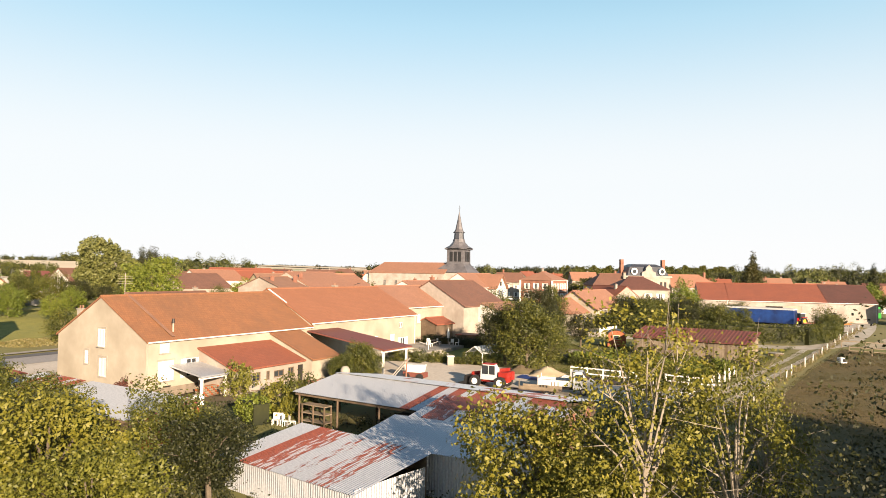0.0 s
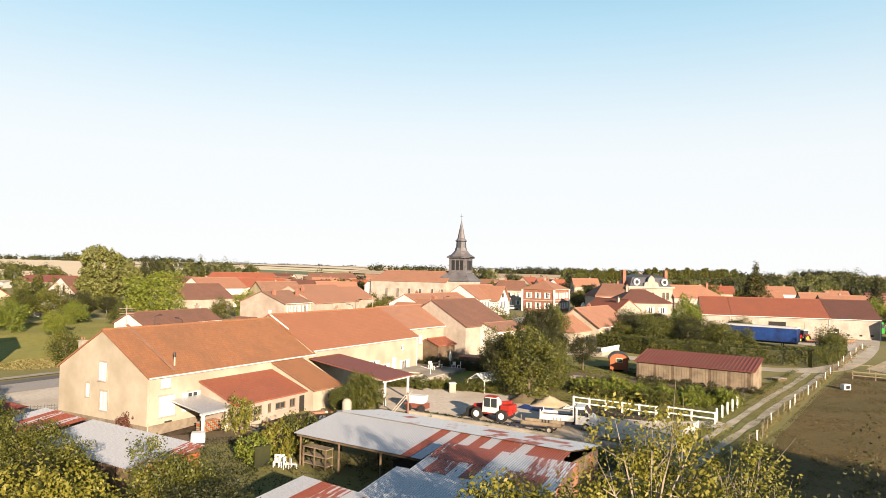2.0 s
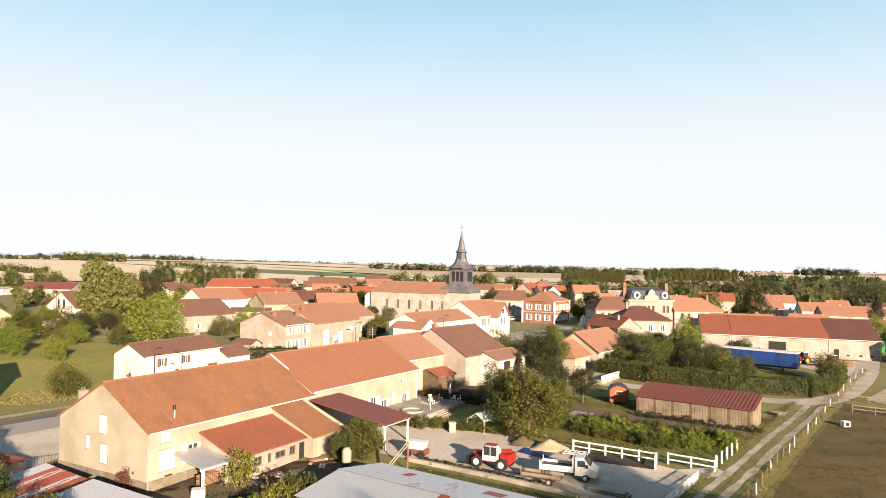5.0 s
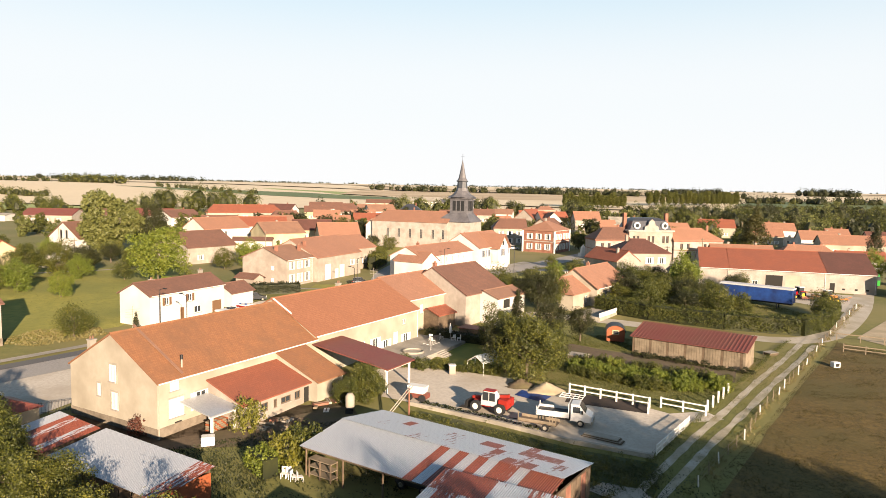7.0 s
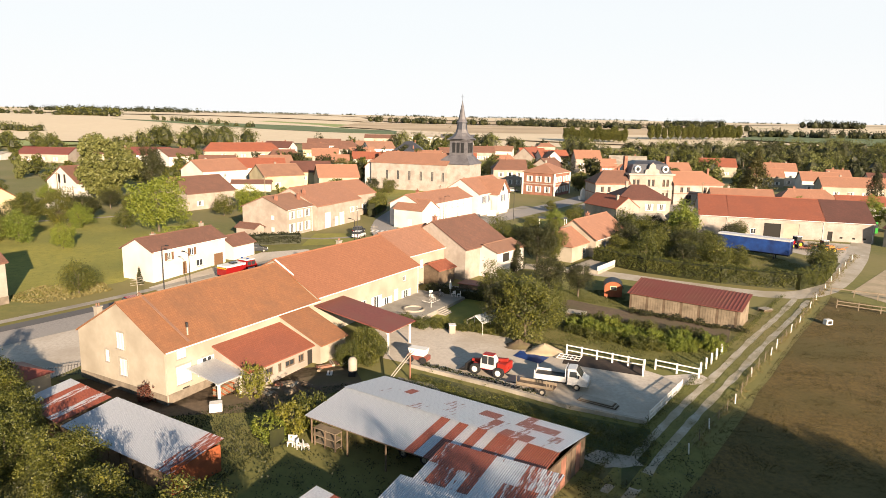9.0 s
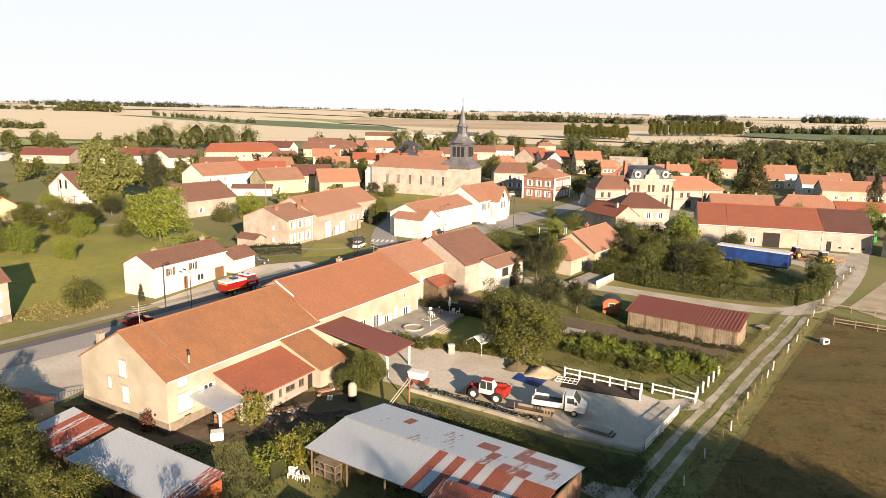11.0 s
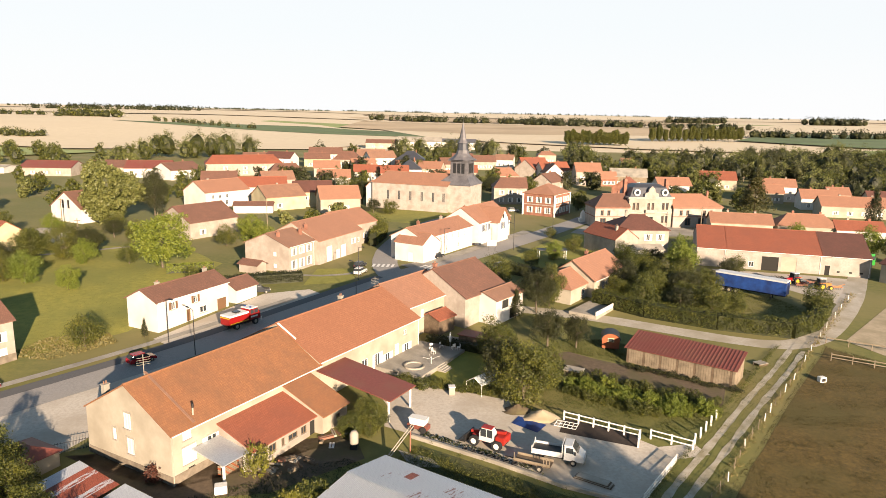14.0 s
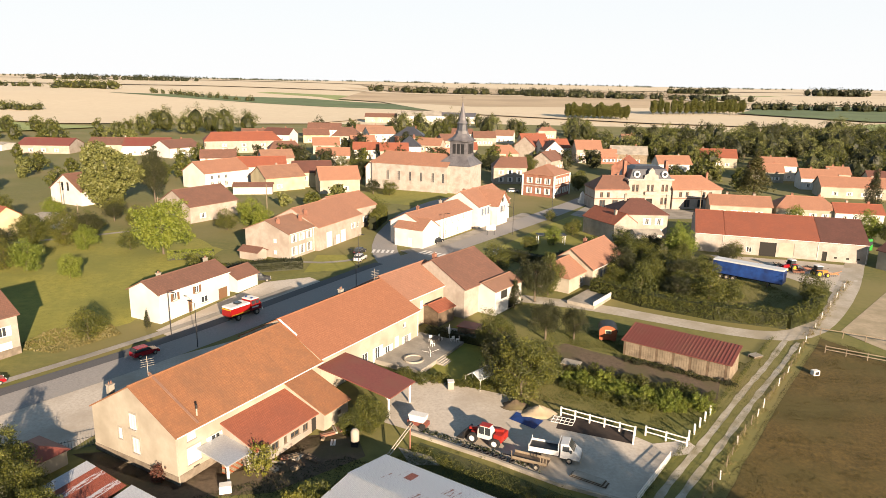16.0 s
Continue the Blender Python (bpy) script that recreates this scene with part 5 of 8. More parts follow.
for x, y, a, L, W, e, r, rf, wl_, lab, hip in (
        (-223, 343, 4, 26, 15, 4.2, 7.2, "red_metal", "beige", "farm shed with a purple-red metal roof", 0), (-192, 350, 8, 24, 15, 4.5, 7.6, "tile_brown", "cream", "farm barn with tan tile roof", 0), (-172, 345, 14, 22, 15, 4.8, 8.2, "red_metal", "white", "white farm shed with a purple-red metal roof", 0), (-155, 339, 60, 18, 15, 4.8, 8.2, "tile_brown", "white", "white gabled barn with brown roof", 0),
        (-262, 348, 3, 24, 12, 3, 3.8, "concrete", "white", "long white flat farm building", 0), (-131, 368, 25, 40, 15, 6.5, 10.5, "tile_red", "beige", "long village building with red-brown roof", 4), (-123, 412, -10, 17, 12, 6.5, 10, "tile_dark", "white", "white house with a dark roof", 0), (-106, 432, 15, 16, 11, 5, 8.4, "tile_brown", "yellow", "house with yellow walls and brown roof", 0),
        (-108, 465, 8, 22, 13, 6, 10, "tile_brown", "white", "large white house with tan roof", 0), (-83, 416, 6, 17, 14, 6.5, 11, "tile_brown", "beige", "house with a steep brown hipped roof", 5), (-67, 440, 30, 18, 13, 6, 10, "tile_pale", "white", "white gabled house with pale tan roof", 0), (-46, 430, 2, 18, 14, 6, 11, "slate", "brick", "brick house with a dark slate hipped roof", 7),
        (-40, 372, 8, 12, 12, 5, 10, "slate", "white", "house with a pointed dark slate roof", 6), (-30, 392, -12, 14, 11, 4, 7.5, "tile_orange", "cream", "house with a bright orange roof", 0), (-70, 395, 20, 14, 10, 4.5, 8, "tile_orange", "cream", "cream house with orange roof", 0), (-45, 345, 10, 14, 10, 5, 8.4, "tile_red", "cream", "house with red tile roof behind the church", 0),
        (10, 350, 10, 14, 10, 4.5, 8, "tile_orange", "cream", "house with an orange-red roof", 3), (26, 380, 62, 16, 12, 6, 11, "tile_red", "beige", "house with a steep red roof", 0), (37, 372, 20, 16, 11, 6, 10, "tile_red", "white", "white house with red roof and gable", 0), (36, 362, 100, 10, 10, 5.5, 10.0, "tile_pale", "white", "white gable wing of a house", 0),
        (53, 356, 5, 13, 11, 7, 11, "tile_orange", "beige", "tall beige house with orange roof", 0), (63, 352, 5, 8, 7, 4, 7, "tile_orange", "brick", "small annex with orange roof", 0), (74, 356, -8, 18, 14, 5, 8.5, "concrete", "wood", "open wooden barn with a grey roof", 0),
        (-118, 300, 18, 15, 10, 4.5, 7.6, "tile_brown", "white", "white house with brown roof behind the street", 0), (-92, 300, 30, 14, 10, 5, 8.2, "tile_pale", "beige", "beige house with pale orange roof", 0), (-70, 318, 12, 15, 10, 4.8, 8.0, "tile_orange", "white", "white house with orange tile roof", 0), (-98, 335, 22, 16, 11, 5.5, 9, "tile_brown", "cream", "cream house with brown tile roof", 3), (-60, 350, 8, 13, 10, 4.8, 8, "tile_red", "white", "white house with red tile roof", 0), (-85, 368, 15, 14, 10, 5, 8.5, "tile_orange", "beige", "beige house with orange roof", 0),
        (-28, 300, -12, 14, 10, 5, 8.2, "tile_brown", "beige", "beige house behind the church", 0), (-18, 330, 20, 13, 9, 4.6, 7.8, "tile_orange", "white", "white house behind the church", 0), (-10, 365, 5, 13, 9, 4.6, 7.8, "tile_red", "cream", "cream house with red tiles", 0), (30, 318, 60, 14, 10, 5, 8.6, "tile_brown", "beige", "beige house with brown roof by the road", 0), (62, 300, 70, 14, 10, 5, 8.6, "tile_red", "brick", "brick house with red roof by the road", 0), (86, 318, 5, 15, 10, 4.6, 7.8, "tile_orange", "white", "white house with an orange roof by the wood", 0), (-140, 420, 12, 18, 11, 5, 8.6, "tile_brown", "white", "white house with brown roof at the village edge", 0), (-78, 470, 4, 18, 12, 5, 9, "tile_pale", "cream", "cream house with pale tiles at the village edge", 0), (-20, 415, 25, 14, 10, 5, 8.4, "tile_brown", "beige", "beige house with brown tiles", 0),
        (0, 440, 10, 14, 10, 5, 8.5, "tile_brown", "beige", "house with brown roof among trees", 0), (14, 460, -10, 12, 10, 5, 8, "tile_pale", "white", "white house with pale roof", 0), (42, 470, 5, 12, 10, 8, 10, "tile_orange", "cream", "tall pale house among trees", 3), (30, 430, 15, 16, 10, 5, 8.5, "tile_red", "cream", "house with red roof among trees", 0),
        (-15, 480, 0, 14, 10, 4, 7, "tile_brown", "white", "low white house with brown roof", 0), (97, 470, 0, 10, 9, 4, 6.4, "tile_pale", "white", "small white house by the wood", 0), (-60, 640, 5, 40, 22, 7, 11, "concrete", "white", "white farm sheds in the fields", 0), (-25, 660, -5, 34, 20, 6, 9, "lead", "white", "grey roofed farm sheds in the fields", 0), (-95, 640, 3, 30, 12, 5, 8, "tile_brown", "cream", "low farm building at the field edge", 0)):
    house("house", lab, x, y, a, L, W, e, r, rf, wl_, hs=hip, he=hip, category="barn" if "shed" in lab or "barn" in lab else "house", wins=[*row("f", [L * k / 4 for k in (1, 2, 3)], 1.0, 1.1, 1.5, "s"), *(row("f", [L * k / 4 for k in (1, 2, 3)], 3.4, 1.1, 1.5, "s") if e > 5.4 else [])], chim=[(L * 0.2, 0.5, 1.0)] if "shed" not in lab else ())

# ---- trees ----
tree_kind("oak", 1, 9.0, 3.6, 480, 26, 0.15, "leaf", low=0.12)
tree_kind("oak2", 2, 8.0, 3.4, 480, 28, 0.12, "leaf", low=0.08)
tree_kind("apple", 3, 5.0, 2.4, 260, 24, 0.11, "leaf", low=0.10, trunk=0.16)
tree_kind("dark", 4, 8.0, 3.2, 430, 26, 0.115, "leaf_dark")
tree_kind("yellow", 5, 7.0, 3.2, 420, 26, 0.105, "leaf_yellow", low=0.2)
tree_kind("airy", 26, 10.0, 3.4, 330, 22, 0.075, "leaf_dark", low=0.1, trunk=0.18, sparse=True, clump_r=0.7)
tree_kind("thin", 6, 11.0, 2.4, 300, 22, 0.08, "leaf_yellow", low=0.18, trunk=0.16, bark="bark_pale", sparse=True, clump_r=0.5)
tree_kind("lime", 7, 7.5, 3.0, 360, 24, 0.14, "leaf_lime", low=0.08)
tree_kind("orchard", 28, 8.4, 4.0, 560, 24, 0.13, "leaf", low=0.05)
tree_kind("lime_big", 27, 11.5, 5.2, 620, 24, 0.2, "leaf_lime", low=0.12)
tree_kind("willow", 8, 13.0, 6.6, 820, 30, 0.28, "leaf_pale", low=0.1, clump_r=0.8)
tree_kind("pine", 9, 13.0, 3.6, 360, 18, 0.2, "leaf_conifer", kind="cone", low=0.12)
tree_kind("spruce", 10, 10.0, 2.4, 300, 16, 0.16, "leaf_dark", kind="cone", low=0.06)
tree_kind("poplar", 11, 20.0, 3.6, 300, 14, 0.5, "leaf", low=0.15, clump_r=1.1)
tree_kind("far", 12, 12.0, 5.5, 210, 14, 0.42, "leaf", low=0.12, clump_r=1.1)
tree_kind("far_pale", 13, 13.0, 4.8, 210, 14, 0.42, "leaf_pale", low=0.1, clump_r=1.1)
tree_kind("far_dark", 14, 12.0, 5.5, 210, 14, 0.42, "leaf_dark", low=0.1, clump_r=1.1)
tree_kind("shrub", 15, 2.4, 1.5, 120, 18, 0.10, "leaf", low=0.02, trunk=0.06, clump_r=0.35)
tree_kind("shrub_y", 16, 2.4, 1.5, 120, 18, 0.10, "leaf_yellow", low=0.02, trunk=0.06, clump_r=0.35)
tree_kind("shrub_d", 17, 2.6, 1.6, 120, 18, 0.10, "leaf_dark", low=0.02, trunk=0.06, clump_r=0.35)
tree_kind("shrub_l", 20, 2.4, 1.5, 120, 18, 0.11, "leaf_lime", low=0.02, trunk=0.06, clump_r=0.35)
tree_kind("shrub_r", 19, 2.0, 1.2, 90, 18, 0.09, "leaf_red", low=0.02, trunk=0.05, clump_r=0.3)
tree_kind("evergreen", 18, 6.5, 2.6, 560, 30, 0.11, "leaf", low=0.02)

# near the camera
tree("yellow", -18.6, 29.5, 7.2, 20, "yellow-green young tree in low evening sun")
tree("yellow", -14.8, 26.5, 5.6, 120, "yellow-green young tree in low evening sun")
tree("oak2", -17.0, 38.0, 6.0, 40, "dense green tree beside the tin sheds")
tree("dark", -13.6, 35.5, 5.0, 80, "dark green bushy tree beside the sheds", wide=1.1)
tree("oak2", -30.5, 45.5, 5.6, 100, "rounded green tree by the long shed")
tree("oak", -38.5, 52.0, 5.2, 10, "rounded green tree behind the long shed")
tree("oak2", -25.0, 40.5, 5.2, 200, "green tree below the tin roof")
tree("oak", -34.0, 39.0, 5.5, 250, "green tree at the garden edge")
tree("oak2", -43.5, 56.0, 6.0, 33, "dense green tree behind the rusted shed")
tree("oak", -47.5, 59.5, 6.0, 133, "dense green tree by the pavilion")
tree("oak2", -36.5, 47.5, 5.6, 233, "dense green tree below the long shed")
tree("dark", -42.0, 49.0, 6.0, 310, "dark dense tree at the garden edge")
tree("dark", -24.0, 36.0, 5.5, 110, "dark dense tree at the garden edge")
tree("yellow", 3.0, 30.0, 7.4, 60, "yellow-green tree in front of the tin sheds")
tree("yellow", 5.0, 27.0, 6.0, 190, "yellow-green tree in front of the tin sheds")
tree("thin", 6.4, 25.5, 11.6, 30, "thin half-bare tree with yellow leaves")
tree("thin", 9.4, 25.0, 10.2, 140, "thin half-bare tree with yellow leaves")
tree("thin", 8.0, 29.0, 9.6, 220, "thin half-bare tree with yellow leaves")
tree("thin", 11.8, 28.0, 8.4, 300, "thin half-bare tree with yellow leaves")
tree("airy", 13.0, 20.5, 10.0, 60, "dark tree at the pasture edge")
tree("airy", 16.0, 22.0, 8.5, 160, "dark tree at the pasture edge")
for k, (x, y, h) in enumerate(((36, 27, 14), (33, 22, 14), (31, 12, 14), (43, 6, 15), (27, 0, 14), (22, -22, 15), (34, -18, 14), (10, -26, 15), (-4, -24, 13), (-20, -20, 13), (46, -14, 13), (60, -8, 13), (-36, -12, 12), (44, 18, 14), (48.5, 18, 13.5), (54, 11, 13.5), (39, 14, 15), (50, 8, 15), (46, 0, 16), (60, 4, 14), (-50, 40, 15), (-56, 45, 14), (-60, 36, 16), (-66, 48, 13))):
    tree("oak", x, y, h, k * 50, "tall leafy tree beside the meadow in evening sun", wide=0.9)

# garden and yard
tree("orchard", 6.2, 83.8, 8.4, 15, "big fruit tree between yard and kitchen garden", wide=1.0)
tree("dark", 3.6, 86.5, 7.2, 95, "dense green tree behind the yard")
tree("oak2", 9.0, 88.5, 6.2, 200, "green tree at the kitchen garden")
tree("oak2", 3.0, 97.5, 6.4, 10, "green tree behind the lawn")
tree("dark", 11.0, 103.5, 6.2, 70, "dark leafy tree near the orange hut")
tree("dark", 15.5, 104.0, 5.2, 170, "dark leafy tree near the orange hut")
tree("evergreen", -12.2, 74.0, 4.3, 15, "rounded evergreen bush beside the carport", "bush", "bush", wide=0.95)
tree("evergreen", -14.2, 72.8, 3.2, 140, "rounded evergreen bush beside the carport", "bush", "bush")
x, y = fp(-0.6, -2.3)
tree("shrub_r", x, y, 1.9, 0, "reddish rose bush against the farm gable", "bush", "bush", wide=0.7)
tree("shrub_y", -22.4, 64.2, 3.4, 0, "yellow-green shrub by the lean-to", "bush", "bush", wide=0.7)
tree("shrub_y", -16.4, 56.9, 3.2, 60, "leafy garden shrub beside the canopy", "bush", "bush", wide=0.8)
tree("shrub", -14.6, 57.6, 3.4, 160, "leafy garden shrub beside the canopy", "bush", "bush", wide=0.8)
tree("dark", 10.5, 121.0, 8.0, 20, "dark rounded tree before the bungalow")
tree("oak", 13.2, 124.5, 7.8, 120, "ivy-clad tree beside the bungalow", wide=0.8)
tree("spruce", 6.6, 117.5, 5.0, 0, "small conical evergreen by the driveway", wide=1.3)
tree("lime", -2.0, 131.0, 6.0, 40, "light green tree behind the house", wide=1.1)
tree("apple", 4.0, 137.0, 6.0, 140, "garden tree by the road")
tree("lime", 44.6, 152.0, 8.5, 70, "bright lime green tree by the barn")
for k, (x, y, h, key) in enumerate(((27, 131, 4.5, "oak2"), (31, 127, 5.0, "apple"), (35, 135, 5.2, "oak2"), (39, 128, 4.6, "oak"), (42, 122, 5.2, "apple"), (44, 130, 3.6, "oak2"), (46, 123, 4.6, "oak"), (47, 143, 4.0, "oak2"), (37, 143, 5, "oak2"), (41, 139, 5, "apple"), (44, 148, 5, "oak"), (33, 148, 4.6, "apple"), (61.5, 124, 4.0, "oak2"), (63.5, 128, 4.4, "apple"), (55, 152, 4, "dark"), (58, 156, 4, "apple"), (27, 152, 5, "oak2"), (40, 158, 5, "dark"), (34, 160, 5, "apple"))):
    tree(key, x, y, h, k * 67, "leafy garden tree inside the hedge", wide=1.2)
for k, (x, y, h, key) in enumerate(((29, 136, 5.2, "dark"), (33, 131, 5.6, "oak2"), (37, 124, 4.8, "dark"), (40, 133, 5.6, "dark"), (36, 150, 5.4, "oak2"), (30, 143, 5.4, "dark"), (46, 136, 4.6, "oak2"))):
    tree(key, x, y, h, k * 71 + 9, "dense leafy tree inside the hedged garden", wide=1.3)
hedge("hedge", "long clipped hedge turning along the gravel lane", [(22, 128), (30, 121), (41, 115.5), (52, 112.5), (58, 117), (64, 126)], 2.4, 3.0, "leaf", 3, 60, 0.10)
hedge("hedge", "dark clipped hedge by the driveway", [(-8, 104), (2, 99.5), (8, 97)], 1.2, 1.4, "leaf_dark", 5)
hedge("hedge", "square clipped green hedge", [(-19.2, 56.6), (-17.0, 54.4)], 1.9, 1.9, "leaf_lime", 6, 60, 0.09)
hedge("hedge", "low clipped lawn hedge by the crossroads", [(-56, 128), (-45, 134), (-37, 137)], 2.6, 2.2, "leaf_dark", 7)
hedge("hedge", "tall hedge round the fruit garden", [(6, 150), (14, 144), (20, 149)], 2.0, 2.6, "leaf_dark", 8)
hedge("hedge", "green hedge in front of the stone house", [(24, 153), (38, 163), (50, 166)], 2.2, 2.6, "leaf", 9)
# meadow trees
for x, y, h, key, lab in ((-97.5, 150.5, 8.2, "oak2", "dense green tree among old meadow trees"), (-93.0, 153.5, 7.0, "dark", "dark leafy tree among old meadow trees"), (-102.5, 147.0, 7.4, "oak", "rounded green tree among old meadow trees"), (-90.0, 147.0, 5.2, "lime", "light green fruit tree beside the meadow trees"), (-96.0, 160.0, 6.0, "oak2", "green tree by the meadow path"),
                          (-80.5, 125.5, 4.6, "lime", "small bright fruit tree on the mown meadow"), (-91.7, 129.0, 6.2, "lime", "bright rounded fruit tree on the meadow"), (-97.0, 130.0, 6.0, "oak2", "green fruit tree at the meadow edge"), (-79.8, 147.5, 4.2, "apple", "thin small fruit tree on the lawn"), (-106, 140, 6.2, "dark", "dark tree at the shaded meadow edge"),
                          (-112, 132, 7.0, "dark", "dark tree at the shaded meadow edge"), (-108, 118, 7.5, "oak", "tall tree shading the meadow"), (-97, 112, 8.0, "oak2", "tall tree shading the meadow"), (-116, 176, 6.0, "lime", "light green tree by the white cottage"), (-100, 178, 5.0, "dark", "dark shrub-like tree by the meadow path"), (-92, 174, 5.0, "oak2", "green tree by the meadow path"),
                          (-104, 186, 5.0, "apple", "small fruit tree near the gabled house"), (-120, 150, 5.5, "oak", "rounded tree beside the cottage"), (-128, 172, 7.0, "oak", "rounded tree behind the cottage"), (-112, 160, 5.0, "oak2", "green tree beside the cottage wall"), (-60.2, 96.8, 4.6, "apple", "bushy small tree above the roadside"), (-92, 98, 8.0, "dark", "tall dark tree shading the roadside meadow")):
    tree(key, x, y, h, (x * 37 + y * 11) % 360, lab, wide=1.2)
hedge("hedge", "bright clipped hedge at the foot of the lime tree", [(-67.5, 140.0), (-58.5, 143.5)], 2.6, 1.9, "leaf_lime", 14)
blades("dry_grass", "tall dry grass above the roadside", [(-70, 92), (-62, 91), (-56, 99), (-60, 103), (-68, 100)], 3000, 0.16, "straw", 50)
tree("lime_big", -70.5, 144.5, 12.2, 30, "large rounded lime tree on the meadow", wide=1.0)
tree("oak2", -54.0, 126.5, 5.5, 80, "rounded tree behind the white house", wide=1.3)
tree("willow", -113, 200, 18.5, 0, "big pale green weeping tree", wide=0.92)
tree("dark", -102, 206, 16, 30, "tall dark conifer beside the pale tree", wide=0.6)
tree("spruce", -53.2, 101.6, 2.8, 0, "small conical tree at the gable", wide=0.9)
for k, (x, y, h, key) in enumerate(((-62, 178, 7, "lime"), (-57, 172, 6, "lime"), (-66, 171, 5, "apple"), (-30, 190, 6, "apple"), (-29, 183, 5, "oak2"), (-44, 212, 4, "apple"), (-38, 236, 5, "dark"), (-32, 234, 5, "oak2"), (-46, 258, 9, "dark"), (-54, 268, 9, "oak"), (-62, 275, 8, "dark"), (-50, 280, 8, "oak2"), (30, 262, 8, "dark"), (36, 256, 7, "oak"), (20, 300, 8, "oak"), (4, 300, 8, "dark"), (12, 158, 4, "oak2"), (18, 165, 4.5, "lime"), (24, 176, 4, "apple"), (99, 178, 8, "lime"), (103, 172, 7, "oak2"), (92, 203, 5, "lime"), (20, 196, 3, "apple"))):
    tree(key, x, y, h, k * 61, "leafy green tree among the village houses", wide=1.15)
tree("pine", 96, 246, 16.5, 0, "tall brownish pine among the houses", wide=1.35)
tree("spruce", 126, 226, 13, 0, "dark spruce beside the house")
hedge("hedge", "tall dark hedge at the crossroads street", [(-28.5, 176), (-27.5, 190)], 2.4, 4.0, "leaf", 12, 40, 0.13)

# tree belts round the village and far woods
rng = np.random.default_rng(77)
belt = []


def belt_line(x0, y0, x1, y1, n, h0, h1, spread, keys):
    for k in range(n):
        t = (k + rng.uniform(0, 1)) / n
        belt.append((x0 + (x1 - x0) * t + rng.normal() * spread, y0 + (y1 - y0) * t + rng.normal() * spread, rng.uniform(h0, h1), keys[rng.integers(len(keys))]))


# belts on the left mix in far_pale, its lighter leaves imitating haze
belt_line(-330, 430, -190, 470, 14, 9, 14, 10, ("far", "far_pale"))
belt_line(-240, 470, -150, 490, 12, 14, 20, 10, ("far", "far"))
belt_line(-150, 300, -60, 330, 10, 6, 9, 10, ("far", "far_dark"))
belt_line(-70, 370, -20, 420, 8, 7, 11, 10, ("far", "far_dark"))
belt_line(-40, 500, 80, 540, 18, 10, 16, 14, ("far", "far_dark", "far_pale"))
belt_line(-90, 560, 10, 580, 9, 10, 15, 12, ("far", "far_dark"))
belt_line(60, 420, 180, 440, 20, 9, 15, 14, ("far", "far_dark", "far"))
belt_line(85, 380, 200, 400, 16, 8, 13, 12, ("far", "far_pale", "far_dark"))
belt_line(120, 340, 250, 360, 20, 9, 14, 12, ("far_dark", "far", "far"))
belt_line(150, 310, 260, 330, 16, 9, 14, 12, ("far", "far_pale", "far_dark"))
belt_line(170, 420, 300, 470, 20, 12, 19, 16, ("far_pale", "far", "far_dark"))
belt_line(220, 380, 340, 400, 16, 10, 16, 14, ("far", "far_pale", "far_dark"))
belt_line(180, 500, 420, 560, 16, 10, 15, 18, ("far", "far_pale", "far_dark"))
belt_line(160, 270, 240, 290, 10, 8, 12, 8, ("far", "far_pale", "far_dark"))
belt_line(100, 400, 330, 350, 26, 10, 15, 12, ("far", "far_pale", "far_dark"))
belt_line(130, 450, 380, 430, 26, 10, 16, 14, ("far_dark", "far", "far_pale"))
belt_line(60, 480, 260, 520, 22, 10, 15, 14, ("far", "far_pale", "far_dark"))
belt_line(240, 300, 330, 340, 14, 10, 15, 12, ("far", "far_pale", "far_dark"))
belt_line(250, 560, 520, 620, 22, 10, 15, 16, ("far", "far_pale", "far_dark"))
belt_line(-140, 255, -95, 275, 8, 4, 7, 5, ("far", "far_dark"))
belt_line(-60, 205, -42, 215, 5, 4, 6, 3, ("far_pale", "far"))
belt_line(-110, 320, -60, 340, 10, 5, 8, 8, ("far", "far_dark"))
belt_line(-30, 315, 60, 335, 12, 5, 9, 8, ("far", "far_dark", "far_pale"))
belt_line(62, 262, 110, 300, 12, 6, 9, 8, ("far", "far_pale", "far_dark"))
belt_line(60, 380, 110, 330, 10, 7, 11, 8, ("far", "far_pale", "far_dark"))
belt_line(-60, 300, 20, 330, 10, 6, 9, 8, ("far", "far_dark"))
belt_line(-120, 500, -40, 520, 10, 8, 12, 10, ("far", "far_dark"))
belt_line(-330, 400, -200, 395, 16, 7, 11, 8, ("far", "far_pale"))
belt_line(-420, 470, -330, 420, 10, 8, 12, 10, ("far", "far_pale"))
belt_line(-560, 540, -380, 520, 12, 8, 13, 10, ("far", "far_pale"))
belt_line(-140, 270, -120, 240, 5, 5, 8, 5, ("far",))
belt_line(-250, 300, -170, 260, 10, 5, 9, 12, ("far", "far_pale"))
belt_line(-210, 240, -150, 200, 10, 5, 9, 12, ("far", "far_pale"))
belt_line(-180, 190, -135, 150, 10, 6, 10, 10, ("far", "far_pale"))
BELT_MAT = {"far": "leaf", "far_dark": "leaf_dark", "far_pale": "leaf_pale"}
